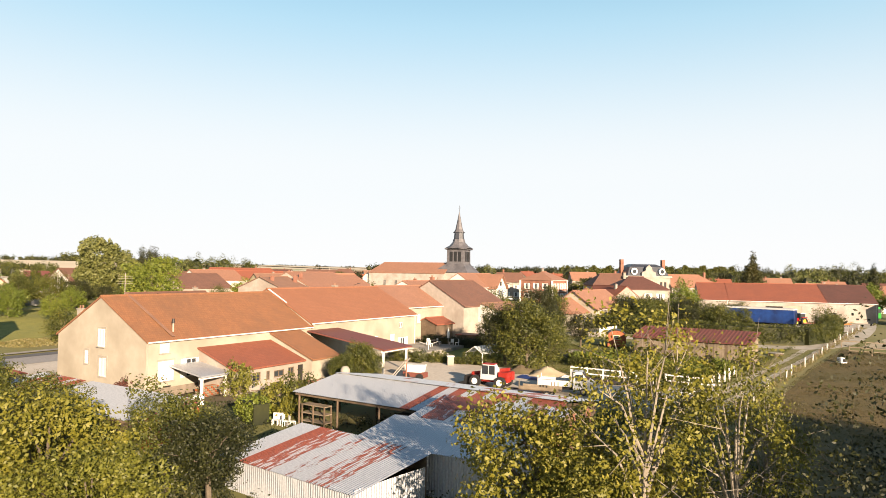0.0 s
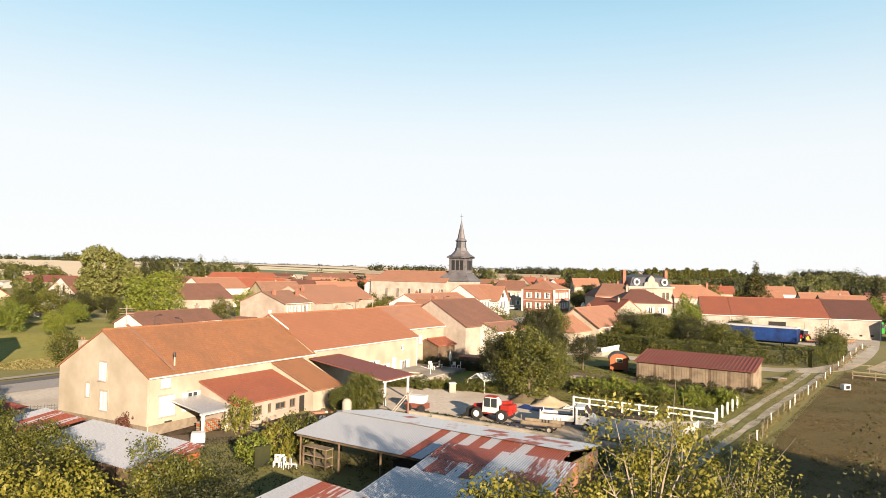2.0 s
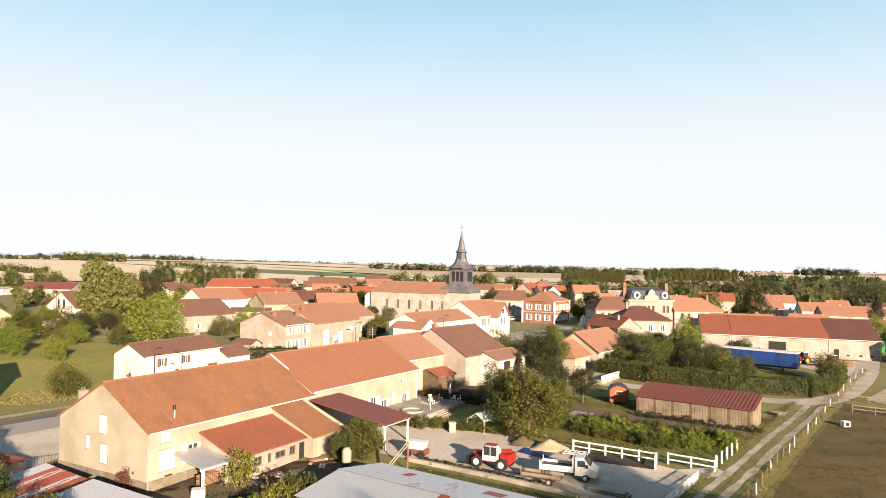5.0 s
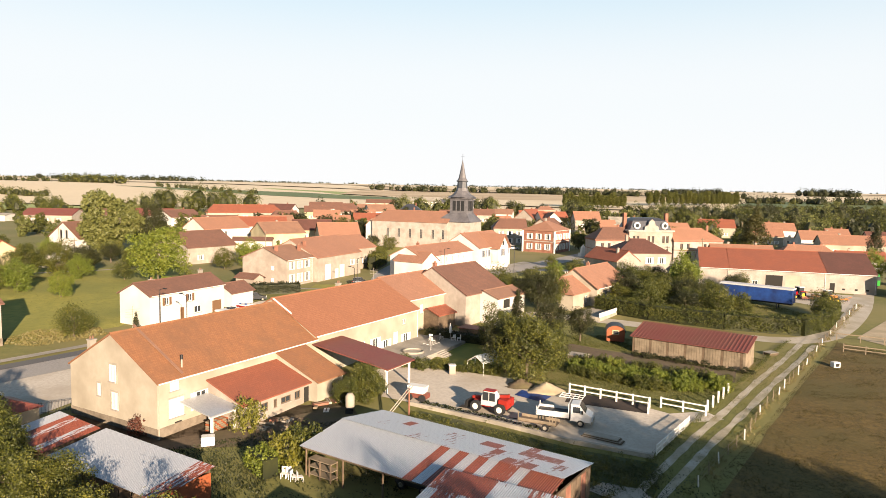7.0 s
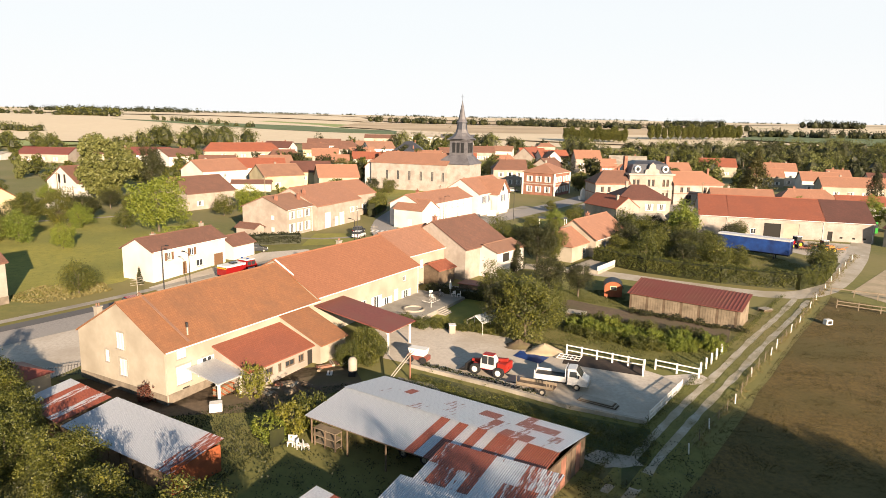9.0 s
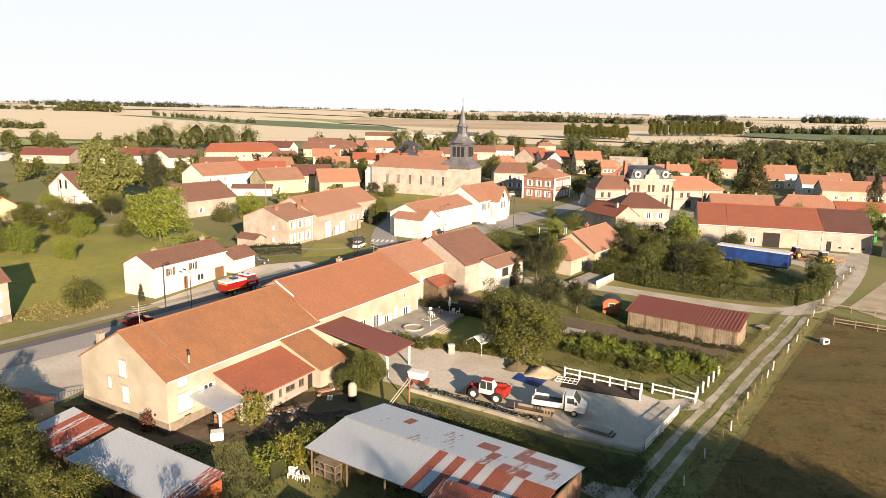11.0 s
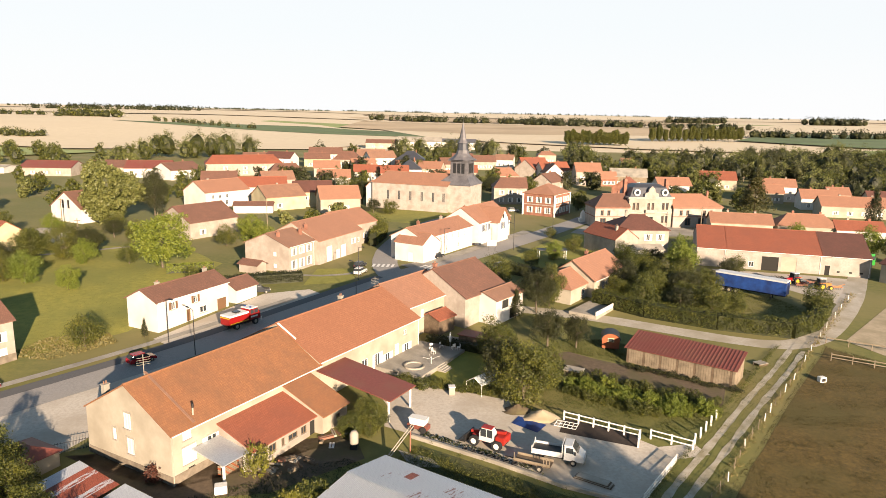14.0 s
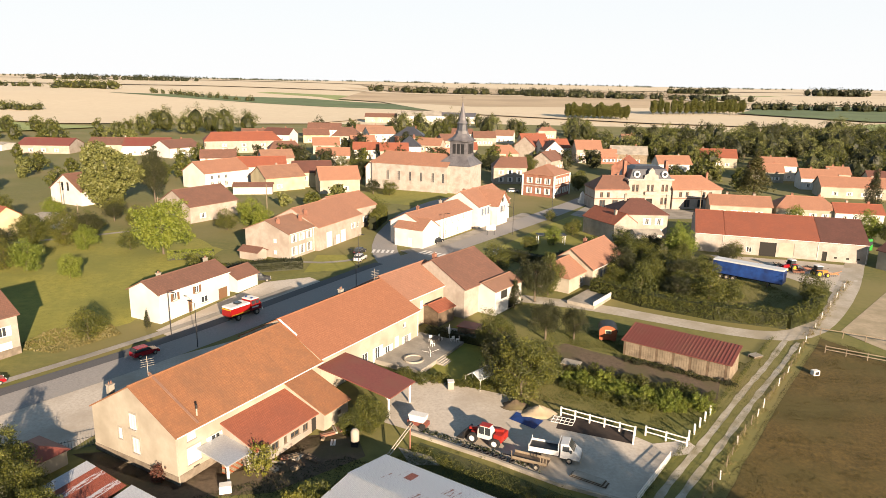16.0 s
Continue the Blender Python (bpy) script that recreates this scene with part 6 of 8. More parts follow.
for key, mk in BELT_MAT.items():
    cs, rs_, hs_ = [], [], []
    for x, y, h, k2 in belt:
        if k2 == key:
            pts = crown_points(rng, 70, h * 0.42 * rng.uniform(0.8, 1.2), h * 0.48, h * 0.52, 0.3)
            z0 = gz(x, y)
            cs += [(x + p[0], y + p[1], z0 + max(0.3, p[2])) for p in pts]
            rs_ += [h * 0.11] * len(pts)
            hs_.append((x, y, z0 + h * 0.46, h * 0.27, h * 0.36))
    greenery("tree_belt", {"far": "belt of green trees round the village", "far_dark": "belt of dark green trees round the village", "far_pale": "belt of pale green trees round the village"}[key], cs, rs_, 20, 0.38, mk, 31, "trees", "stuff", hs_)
for x0, y0, x1, y1, n in ((205, 860, 330, 915, 15), (210, 885, 335, 940, 14), (90, 760, 150, 745, 12), (92, 780, 150, 765, 11)):
    for k in range(n):
        t = k / (n - 1)
        tree("poplar", x0 + (x1 - x0) * t, y0 + (y1 - y0) * t, (18.5 if x0 > 200 else 16) + 2.2 * math.sin(k * 2.3), k * 71, "tall poplar in a planted row", group="planted poplar rows")


def far_wood(label, x0, y0, x1, y1, n, h, spread, mat_key="leaf_dark", seed=1):
    r2 = np.random.default_rng(seed)
    cs, rs, hs_ = [], [], []
    for k in range(n):
        t = r2.uniform()
        x, y = x0 + (x1 - x0) * t + r2.normal() * spread, y0 + (y1 - y0) * t + r2.normal() * spread
        z0 = gz(x, y)
        hh = h * r2.uniform(0.7, 1.1)
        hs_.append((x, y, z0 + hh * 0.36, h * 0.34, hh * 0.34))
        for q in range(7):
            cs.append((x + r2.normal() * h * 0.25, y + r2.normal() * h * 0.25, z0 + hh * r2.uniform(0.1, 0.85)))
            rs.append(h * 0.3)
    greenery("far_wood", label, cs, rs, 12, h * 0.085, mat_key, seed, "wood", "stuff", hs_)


far_wood("distant dark wood on the ridge", -1500, 2300, -1000, 2450, 60, 22, 40, seed=1)
far_wood("clump of trees on the hill", -720, 1130, -640, 1160, 26, 17, 12, "leaf", 2)
far_wood("hedge trees on the hill", -860, 1180, -760, 1160, 14, 11, 6, "leaf", 3)
far_wood("lone bush on the hill", -697, 1090, -692, 1092, 3, 12, 2, "leaf", 4)
far_wood("tree line along the fields", -560, 640, -420, 640, 30, 9, 8, "leaf", 5)
far_wood("hedge row in the wheat", -520, 1080, -330, 980, 26, 9, 6, "leaf", 6)
far_wood("wood line behind the fields", -300, 1900, 300, 1750, 90, 20, 25, seed=7)
far_wood("wood line behind the fields", 100, 1650, 520, 1500, 80, 18, 22, seed=8)
far_wood("wood line on the right", 380, 1080, 900, 1000, 90, 15, 14, seed=9)
far_wood("wood line on the right", 700, 900, 1100, 800, 60, 15, 14, seed=10)
far_wood("distant wood on the skyline", 640, 2500, 820, 2480, 50, 24, 14, seed=11)
far_wood("distant wood on the skyline", 1060, 2350, 1200, 2300, 46, 26, 14, seed=12)
far_wood("far ridge wood", -3000, 4600, 3000, 4500, 300, 13, 50, seed=13)
far_wood("far ridge wood", -2600, 3600, -900, 3900, 110, 14, 40, seed=14)


# standing grass
blades("meadow_grass", "sunlit meadow grass under the fruit trees", [(-66, 92), (-57, 104), (-56, 125), (-60, 150), (-78, 172), (-112, 160), (-125, 120), (-100, 85)], 30000, 0.05, "blade", 41)
blades("pasture_grass", "dry brownish tufts of pasture grass", [(20, 57), (30, 71), (44, 92), (56, 109), (64, 100), (84, 92), (70, 60), (48, 42), (16, 42)], 120000, 0.06, "blade_dry", 42)
blades("verge_grass", "green grass beside the farm track", [(17, 62), (24, 72), (31, 82), (40, 96), (48, 105), (52, 105), (44, 94), (30, 73), (20, 58), (12, 46), (8, 48)], 30000, 0.06, "blade", 43)
blades("garden_grass", "grass between yard and kitchen garden", [(9, 81), (22, 75), (29, 80), (32, 83), (20, 90), (12, 94), (4, 90)], 20000, 0.065, "blade", 44)
blades("garden_grass", "grass round the wooden shed", [(34, 91), (40, 97), (36, 101), (20, 108), (8, 107), (12, 103), (22, 98)], 18000, 0.07, "blade", 48)
blades("bank_grass", "rough grass on the bank below the wall", [(-7, 71.5), (2.5, 67), (9.2, 63), (16.5, 60.5), (15, 55), (12, 50), (6, 55.5), (-8, 64.5)], 24000, 0.06, "blade", 45)
blades("garden_grass", "rough grass inside the hedged garden", [(26, 128), (42, 119), (54, 116), (62, 127), (54, 148), (44, 160), (30, 150)], 34000, 0.08, "blade", 46)
blades("wall_weeds", "dark weeds along the yard wall", [(-6.4, 73.9), (2.4, 69.4), (6.0, 67.4), (6.4, 68.2), (2.6, 70.3), (-5.6, 74.6)], 1500, 0.16, "blade_shade", 49)
# grass by the sheds takes the darkened colour in place of shade
blades("yard_weeds", "grass round the tin sheds with shade in its dark colour", [(-46, 56), (-30, 58), (-14, 68), (-8, 66), (-16, 56), (-20, 48), (-12, 36), (-40, 34)], 36000, 0.08, "blade_shade", 47)

# ---- tin sheds ----
SHEETS = {}


def sheet_mesh(length, key="zinc", width=0.93):
    """One corrugated sheet: waves along x, length along y."""
    k = (round(length, 2), key)
    if k not in SHEETS:
        vs, n = [], 30
        for i in range(n + 1):
            x = width * i / n
            z = 0.024 * math.sin(i / n * math.tau * 5)
            vs += [(x, 0, z), (x, length, z)]
        SHEETS[k] = np_mesh("roof_sheet", vs, [(2 * i, 2 * i + 2, 2 * i + 3, 2 * i + 1) for i in range(n)], M[key])
    return SHEETS[k]


def sheet_slope(parent, name, x0, L, y0, z0, y1, z1, keys, rows=1):
    """Sheets side by side from x0 over L, rising from (y0, z0) to (y1, z1)."""
    ln = math.hypot(y1 - y0, z1 - z0)
    tilt = math.degrees(math.atan2(z1 - z0, y1 - y0))
    n = max(1, int(round(L / 0.9)))
    for r in range(rows):
        for k in range(n):
            line = keys[r % len(keys)] if isinstance(keys[0], list) else keys
            key = line[int((k + 0.5) / n * len(line))]
            f = r / rows
            piece(name, sheet_mesh(ln / rows * 1.03, key, L / n * 1.03), parent, pose(x0 + k * L / n, y0 + (y1 - y0) * f, z0 + (z1 - z0) * f + 0.03 * r + 0.004 * (k % 2), tilt))


def sheet_wall(parent, x0, L, y, z0, h, keys, turn=0, ox=0, oy=0):
    n = max(1, int(round(L / 0.9)))
    for k in range(n):
        m = pose(ox, oy, 0, 0, 0, turn) @ pose(x0 + k * L / n, y, z0, 90)
        piece("wall_sheet", sheet_mesh(h, keys[int((k + 0.5) / n * len(keys))], L / n * 1.02), parent, m)


def pole_part(parent, x, y, z0, z1, r=0.09, name="post", m="wood_old"):
    bm = bmesh.new()
    tube(bm, (x, y, z0), (x, y, z1), r, r * 0.9, 7)
    return part(name, bm, M[m], parent)


cn = thing("open_shed", "big open shed with patched rusty corrugated roof", "shed", -14.8, 55.3, -2.65, -30.5)
sheet_slope(cn, "roof_sheet", 0, 21.8, 0.0, 2.6, 5.2, 3.45, ["zinc"] * 12 + ["rusted", "zinc", "rusted", "zinc", "rusted", "zinc", "rusted", "rusted", "zinc", "rusted", "rusted", "rusted"], 1)
sheet_slope(cn, "roof_sheet", 0, 21.8, 11.2, 2.75, 5.2, 3.47, [["zinc", "rusty", "zinc", "zinc", "rusty", "zinc", "rusty", "zinc", "zinc", "rusty", "zinc", "zinc"], ["zinc", "zinc", "rustier", "dull", "zinc", "rusty", "rusty", "rustier", "zinc", "rustier", "rustier", "zinc"], ["zinc", "dull", "zinc", "zinc", "dull", "rustier", "zinc", "zinc", "rustier", "rusty", "zinc", "rustier"], ["zinc", "zinc", "zinc", "dull", "rusty", "zinc", "rustier", "zinc", "rusty", "rustier", "rustier", "rusty"]], 4)
for q in range(6):
    for yy, zt in ((0.35, 2.55), (5.2, 3.3), (10.7, 2.7)):
        pole_part(cn, 0.5 + q * 4.15, yy, -0.4, zt)
for yy, zt in ((0.35, 2.5), (5.2, 3.33), (10.7, 2.68)):
    part("beam", boxm(0.1, 21.7, yy - 0.07, yy + 0.07, zt - 0.18, zt), M["wood_old"], cn)
part("end_wall", boxm(21.5, 21.62, 0.2, 10.9, -0.4, 2.55), M["wood_old"], cn, "dark board end wall")
part("back_wall", boxm(4.0, 21.5, 10.85, 10.95, -0.4, 2.5), M["wood_old"], cn)
for k in range(11):
    part("board", boxm(21.62, 21.66, 0.25 + k * 0.97, 1.15 + k * 0.97, -0.3, 2.45 + 0.05 * (k % 3)), M["brick"] if k % 3 == 0 else M["wood_old"], cn)

rs = thing("tin_shed", "closed tin shed with a rusted lean-to roof", "shed", -7.2, 41.0, -2.7, -26)
sheet_slope(rs, "roof_sheet", 0, 9.6, -0.2, 2.45, 4.6, 3.1, ["zinc"], 1)
sheet_slope(rs, "roof_sheet", 1.0, 9.6, 4.4, 3.05, 9.6, 3.75, ["rustier", "rustier", "rusty", "rustier"], 2)
sheet_wall(rs, 0, 9.6, 0.0, -0.3, 2.75, ["zinc"])
sheet_wall(rs, 0, 8.6, 0.0, -0.3, 3.0, ["zinc"], 90, 9.6, 0)
part("door", boxm(2.2, 4.0, -0.08, -0.03, -0.2, 2.2), M["concrete"], rs, "grey metal door")
gs = thing("tin_shed", "low grey tin shed with a rust-streaked roof", "shed", -14.1, 39.0, -2.7, -35)
sheet_slope(gs, "roof_sheet", -0.2, 10.9, -0.3, 1.85, 5.6, 2.7, ["rusty", "rustier", "rusty", "rusty", "rustier", "rusty", "zinc"], 1)
sheet_wall(gs, 0, 10.5, 0.0, -0.4, 2.3, ["rustier"] + ["zinc"] * 7)
sheet_wall(gs, 0, 5.4, 0.0, -0.4, 2.4, ["zinc"], 90, 10.5, 0)
part("back_wall", boxm(0, 10.5, 5.35, 5.42, -0.4, 2.6), M["wood_old"], gs)
ls = thing("long_shed", "long low shed with a bluish corrugated roof", "shed", -35.2, 53.0, -2.6, -29)
sheet_slope(ls, "roof_sheet", 0, 14.6, -0.3, 1.8, 4.8, 2.6, ["zinc"] * 9 + ["rusty"])
for q in range(9):
    part("board", boxm(0.1 + q * 1.6, 1.55 + q * 1.6, 0.0, 0.06, -0.3, 1.75), M["wood_old"], ls)
part("end_wall", boxm(14.4, 14.5, 0, 4.6, -0.3, 2.2), M["wood_orange"], ls, "reddish board end wall")
part("back_wall", boxm(0, 14.4, 4.5, 4.6, -0.3, 2.45), M["wood_old"], ls)
ls = thing("long_shed", "short shed with rusted corrugated roof sheets", "shed", -41.9, 56.9, -2.55, -32)
sheet_slope(ls, "roof_sheet", 0, 7.4, -0.2, 1.95, 4.6, 2.65, ["zinc", "rusty", "rusted", "rustier", "rusted", "rusted", "rustier", "rusted"], 1)
part("wall", boxm(0.1, 7.3, 0.1, 4.4, -0.3, 1.9), M["wood_old"], ls)
tn = thing("garden_pavilion", "small pavilion with a faded red hipped roof", "pavilion", -46.6, 63.2, -2.4, -25)
bm = bmesh.new()
roof_slab(bm, 5.2, 4.2, 1.9, 2.8, 0.2, 1.6, 1.6, 0.06)
part("roof", bm, M["red_metal"], tn)
for q in (-1, 1):
    for w in (-1, 1):
        pole_part(tn, q * 2.4, w * 1.9, -0.3, 1.9, 0.05)
part("wall", boxm(-2.5, 2.5, -2.0, 2.0, -0.3, 1.85), M["cream"], tn)

# ---- shed, hut and garden ----
sh = thing("garden_shed", "long wooden shed with a ribbed red metal roof", "shed", 22.3, 98.9, -1.25, -32.8)
L, W = 15.4, 4.9
bm = profile_y(bmesh.new(), [(-0.35, 2.3), (W + 0.2, 3.62), (W + 0.2, 3.7), (-0.35, 2.38)], -0.3, L + 0.3)
ro = part("roof", bm, M["red_metal"], sh)
for k in range(32):
    part("roof_rib", profile_y(bmesh.new(), [(-0.36, 2.385), (W + 0.2, 3.705), (W + 0.2, 3.765), (-0.36, 2.445)], -0.25 + k * 0.5, -0.13 + k * 0.5), M["red_metal"], ro)
part("wall", profile_y(bmesh.new(), [(0.06, -0.4), (W - 0.06, -0.4), (W - 0.06, 3.5), (0.06, 2.35)], 0.06, L - 0.06), M["wood_old"], sh)
for k in range(44):
    part("plank", boxm(0.02 + k * 0.35, 0.34 + k * 0.35, 0.0, 0.05, -0.3, 2.28 + 0.03 * math.sin(k * 3)), M["wood"] if k % 7 else M["wood_old"], sh)
for k in range(13):
    part("plank", boxm(L - 0.05, L, 0.06 + k * 0.375, 0.4 + k * 0.375, -0.3, 2.36 + k * 0.1), M["wood_orange"] if k % 4 == 9 else M["wood"], sh)
hu = thing("garden_hut", "round-topped orange wooden garden hut", "hut", 20.9, 104.4, -1.1, -8)
bm = bmesh.new()
ol = [(-1.3, 0.3), (1.3, 0.3)] + [(1.35 * math.cos(a * math.pi / 10), 1.75 + 0.95 * math.sin(a * math.pi / 10)) for a in range(11)]
profile(bm, ol, -1.0, 1.6)
part("body", bm, M["wood_orange"], hu)
bm = bmesh.new()
arc = [(1.5 * math.cos(a * math.pi / 12), 1.72 + 1.08 * math.sin(a * math.pi / 12)) for a in range(13)]
arc2 = [(1.4 * math.cos(a * math.pi / 12), 1.72 + 0.99 * math.sin(a * math.pi / 12)) for a in range(13)]
profile(bm, arc + arc2[::-1], -1.15, 1.8)
part("roof", bm, M["iron"], hu)
wd = part("window", boxm(-0.5, 0.5, -1.06, -0.99, 1.35, 2.0, bevel=0.01), M["yellow"], hu, "pale framed window")
part("pane", boxm(-0.38, 0.38, -1.075, -1.05, 1.46, 1.89), M["glass"], wd)
for q in (-0.9, 0.9):
    part("skid", boxm(q - 0.1, q + 0.1, -0.9, 1.5, -0.1, 0.32), M["wood_old"], hu)
cp = thing("coop", "small pale coop with a flat lid", "coop", 13.8, 93.2, -1.5, -25)
part("body", boxm(-1.2, 1.2, -0.9, 0.9, -0.1, 0.9), M["wood"], cp)
part("lid", boxm(-1.35, 1.35, -1.05, 1.05, 0.9, 1.0, bevel=0.02), M["concrete"], cp)
dk = thing("outbuilding", "low outbuilding with a flat dark red roof", "outbuilding", 0.6, 103.6, -1.1, -24)
part("roof", boxm(-3.6, 3.6, -1.5, 1.5, 1.55, 1.65), M["red_metal"], dk)
part("wall", boxm(-3.4, 3.4, -1.3, 1.3, -0.2, 1.55), M["wood_old"], dk)
gh = thing("greenhouse", "small lean greenhouse with thin metal frame", "greenhouse", 1.2, 87.4, -1.65, 52)
bm = bmesh.new()
for q in (-2.4, -0.8, 0.8, 2.4):
    for a, b in (((q, -1.3, -0.1), (q, -1.3, 1.5)), ((q, 1.3, -0.1), (q, 1.3, 1.5)), ((q, -1.3, 1.5), (q, 0, 2.3)), ((q, 1.3, 1.5), (q, 0, 2.3))):
        tube(bm, a, b, 0.035, n=5)
for yy, zz in ((-1.3, 1.5), (1.3, 1.5), (0, 2.3)):
    tube(bm, (-2.4, yy, zz), (2.4, yy, zz), 0.035, n=5)
part("frame", bm, M["white_paint"], gh)
film_m, fn, fl, fb = mat("greenhouse_film", 0.25)
fb.inputs["Base Color"].default_value, fb.inputs["Alpha"].default_value = (0.6, 0.65, 0.68, 1), 0.5
for q in (-1, 1):
    for k in range(3):
        part("pane", profile_y(bmesh.new(), [(q * 1.3, 1.52), (0, 2.32), (0, 2.34), (q * 1.3, 1.54)], -2.4 + k * 1.6, -0.85 + k * 1.6), film_m, gh)

# garden plants in rows
r3 = np.random.default_rng(5)
GROWS = [((14, 89.5), (30, 81.5), 1.6, "leaf_lime"), ((12.5, 88), (27, 80.8), 1.5, "leaf_lime"), ((13, 91.5), (31, 83.3), 1.3, "leaf"), ((16.5, 92), (32, 85.2), 1.0, "leaf_pale"), ((12, 86.5), (23, 80.5), 1.4, "leaf"), ((22, 96.5), (36.5, 88.5), 0.8, "leaf_dark")]
for k, ((ax, ay), (bx_, by_), h, mk) in enumerate(GROWS):
    n = int(math.hypot(bx_ - ax, by_ - ay) / 0.9)
    for i in range(n):
        t = (i + r3.uniform(0, 0.6)) / n
        tree({"leaf_lime": "shrub_l", "leaf": "shrub", "leaf_pale": "shrub", "leaf_dark": "shrub_d"}[mk], ax + (bx_ - ax) * t, ay + (by_ - ay) * t + r3.normal() * 0.3, h * r3.uniform(0.6, 1.3), i * 55, "leafy plant in the kitchen garden rows", "garden_plant", "plant", 1.0)
for k in range(16):
    t = k / 15
    tree("shrub", -10.5 + 13 * t, 87.6 - 2.4 * t + r3.normal() * 0.3, r3.uniform(0.8, 1.7), k * 40, "leafy plant along the lawn border", "garden_plant", "plant")

# ---- yard ----
WALL = [(-7.2, 73.2), (2.5, 68.3), (9.2, 64.4), (16.4, 61.6)]
bm = bmesh.new()
for (ax, ay), (bx_, by_) in zip(WALL[:-1], WALL[1:]):
    ln = math.hypot(bx_ - ax, by_ - ay)
    nx, ny = -(by_ - ay) / ln * 0.17, (bx_ - ax) / ln * 0.17
    vs = []
    for x, y in ((ax - nx, ay - ny), (bx_ - nx, by_ - ny), (bx_ + nx, by_ + ny), (ax + nx, ay + ny)):
        vs.append((bm.verts.new((x, y, gz(x, y) - 0.8)), bm.verts.new((x, y, gz(x, y) + 0.42))))
    for i in range(4):
        j = (i + 1) % 4
        bm.faces.new((vs[i][0], vs[j][0], vs[j][1], vs[i][1]))
    bm.faces.new([q[1] for q in vs])
w = put_mesh("yard_wall", bm, M["concrete"])
tagged(w, "low beige concrete wall holding the gravel yard", "wall", kind="structure")


def rail_fence(label, x0, y0, x1, y1, n, h=1.25, m="white_paint", rails=(0.55, 1.15), post=0.09, name="rail_fence"):
    ln, a = math.hypot(x1 - x0, y1 - y0), math.degrees(math.atan2(y1 - y0, x1 - x0))
    z = gz((x0 + x1) / 2, (y0 + y1) / 2)
    e = thing(name, label, "fence", x0, y0, z, a)
    dz = gz(x1, y1) - gz(x0, y0)
    for k in range(n + 1):
        zz = dz * (k / n - 0.5)
        part("post", boxm(ln * k / n - post, ln * k / n + post, -post, post, zz - 0.4, zz + h, bevel=0.01), M[m], e)
    for r in rails:
        bm = profile(bmesh.new(), [(0, r - 0.07 - dz / 2), (ln, r - 0.07 + dz / 2), (ln, r + 0.07 + dz / 2), (0, r + 0.07 - dz / 2)], -post - 0.04, -post)
        part("rail", bm, M[m], e)
    return e


rail_fence("white post and rail fence beside the yard", 10.9, 79.2, 19.2, 75.2, 5)
rail_fence("white rail fence at the yard gate", 20.5, 75.4, 24.7, 73.2, 2)
rail_fence("pale corner rail at the soil bed", 19.2, 75.2, 18.6, 73.2, 1)
for k in range(5):
    t = k / 4
    x, y = 25.3 + 4.4 * t, 74.6 + 6.3 * t
    e = thing("fence_post", "pale wooden post beside the farm track", "post", x, y, gz(x, y), 0, "pale posts by the track")
    part("post", boxm(-0.1, 0.1, -0.1, 0.1, -0.4, 1.35, bevel=0.02), M["white_paint"], e)
ln = math.hypot(22.2 - 16.7, 70.6 - 62.0)
gt = thing("yard_fence", "low grey metal panel fence at the yard end", "fence", 16.7, 62.0, gz(19, 66), math.degrees(math.atan2(8.6, 5.5)))
for k in range(6):
    x0 = ln * k / 6
    x1 = x0 + ln / 6 - 0.1
    for nm, a, b in (("rail", (x0, 0.15), (x1, 0.15)), ("rail", (x0, 0.6), (x1, 0.6)), ("rail", (x0, 1.0), (x1, 1.0)), ("post", (x0, 0.0), (x0, 1.1)), ("post", (x1, 0.0), (x1, 1.1))):
        part(nm, tube(bmesh.new(), (a[0], 0, a[1]), (b[0], 0, b[1]), 0.045, n=5), M["white_paint"], gt)
    for j in range(1, 8):
        xx = x0 + (x1 - x0) * j / 8
        part("bar", tube(bmesh.new(), (xx, 0, 0.15), (xx, 0, 1.0), 0.022, n=4), M["white_paint"], gt)

FENCE = [(18.8, 56.3), (22.1, 61.2), (26.5, 67.0), (30.9, 74.4), (37.3, 83.5), (44.9, 94.5), (52.7, 106.5), (60, 117), (68, 128.5), (76, 140)]
fe = thing("wire_fence", "pasture fence of thin pale posts and wires", "fence")
prev = None
for (ax, ay), (bx_, by_) in zip(FENCE[:-1], FENCE[1:]):
    n = int(math.hypot(bx_ - ax, by_ - ay) / 2.4)
    for k in range(n):
        t = k / n
        x, y = ax + (bx_ - ax) * t, ay + (by_ - ay) * t
        z = gz(x, y)
        h = 1.15 + 0.2 * r3.uniform(-1, 1)
        bm = bmesh.new()
        r = 0.07 if k % 3 == 0 else 0.045
        tube(bm, (x, y, z - 0.3), (x + r3.normal() * 0.06, y + r3.normal() * 0.06, z + h), r, r * 0.85, 5)
        part("post", bm, M["wood"] if k % 3 else M["white_paint"], fe)
        if prev:
            bm = bmesh.new()
            for q in (0.5, 0.95):
                tube(bm, (prev[0], prev[1], prev[2] + q), (x, y, z + q), 0.012, n=4)
            part("wire", bm, M["wood"], fe)
        prev = (x, y, z)
cs, rs_ = [], []
for (ax, ay), (bx_, by_) in zip(FENCE[:-1], FENCE[1:]):
    for k in range(int(math.hypot(bx_ - ax, by_ - ay) * 5)):
        t = r3.uniform()
        x, y = ax + (bx_ - ax) * t + r3.normal() * 0.35, ay + (by_ - ay) * t + r3.normal() * 0.35
        cs.append((x, y, gz(x, y) + r3.uniform(0.05, 0.35)))
        rs_.append(0.22)
greenery("tall_grass", "tall dry grass along the pasture fence", cs, rs_, 12, 0.08, "straw", 21, "grass", "stuff")
cs, rs_ = [], []
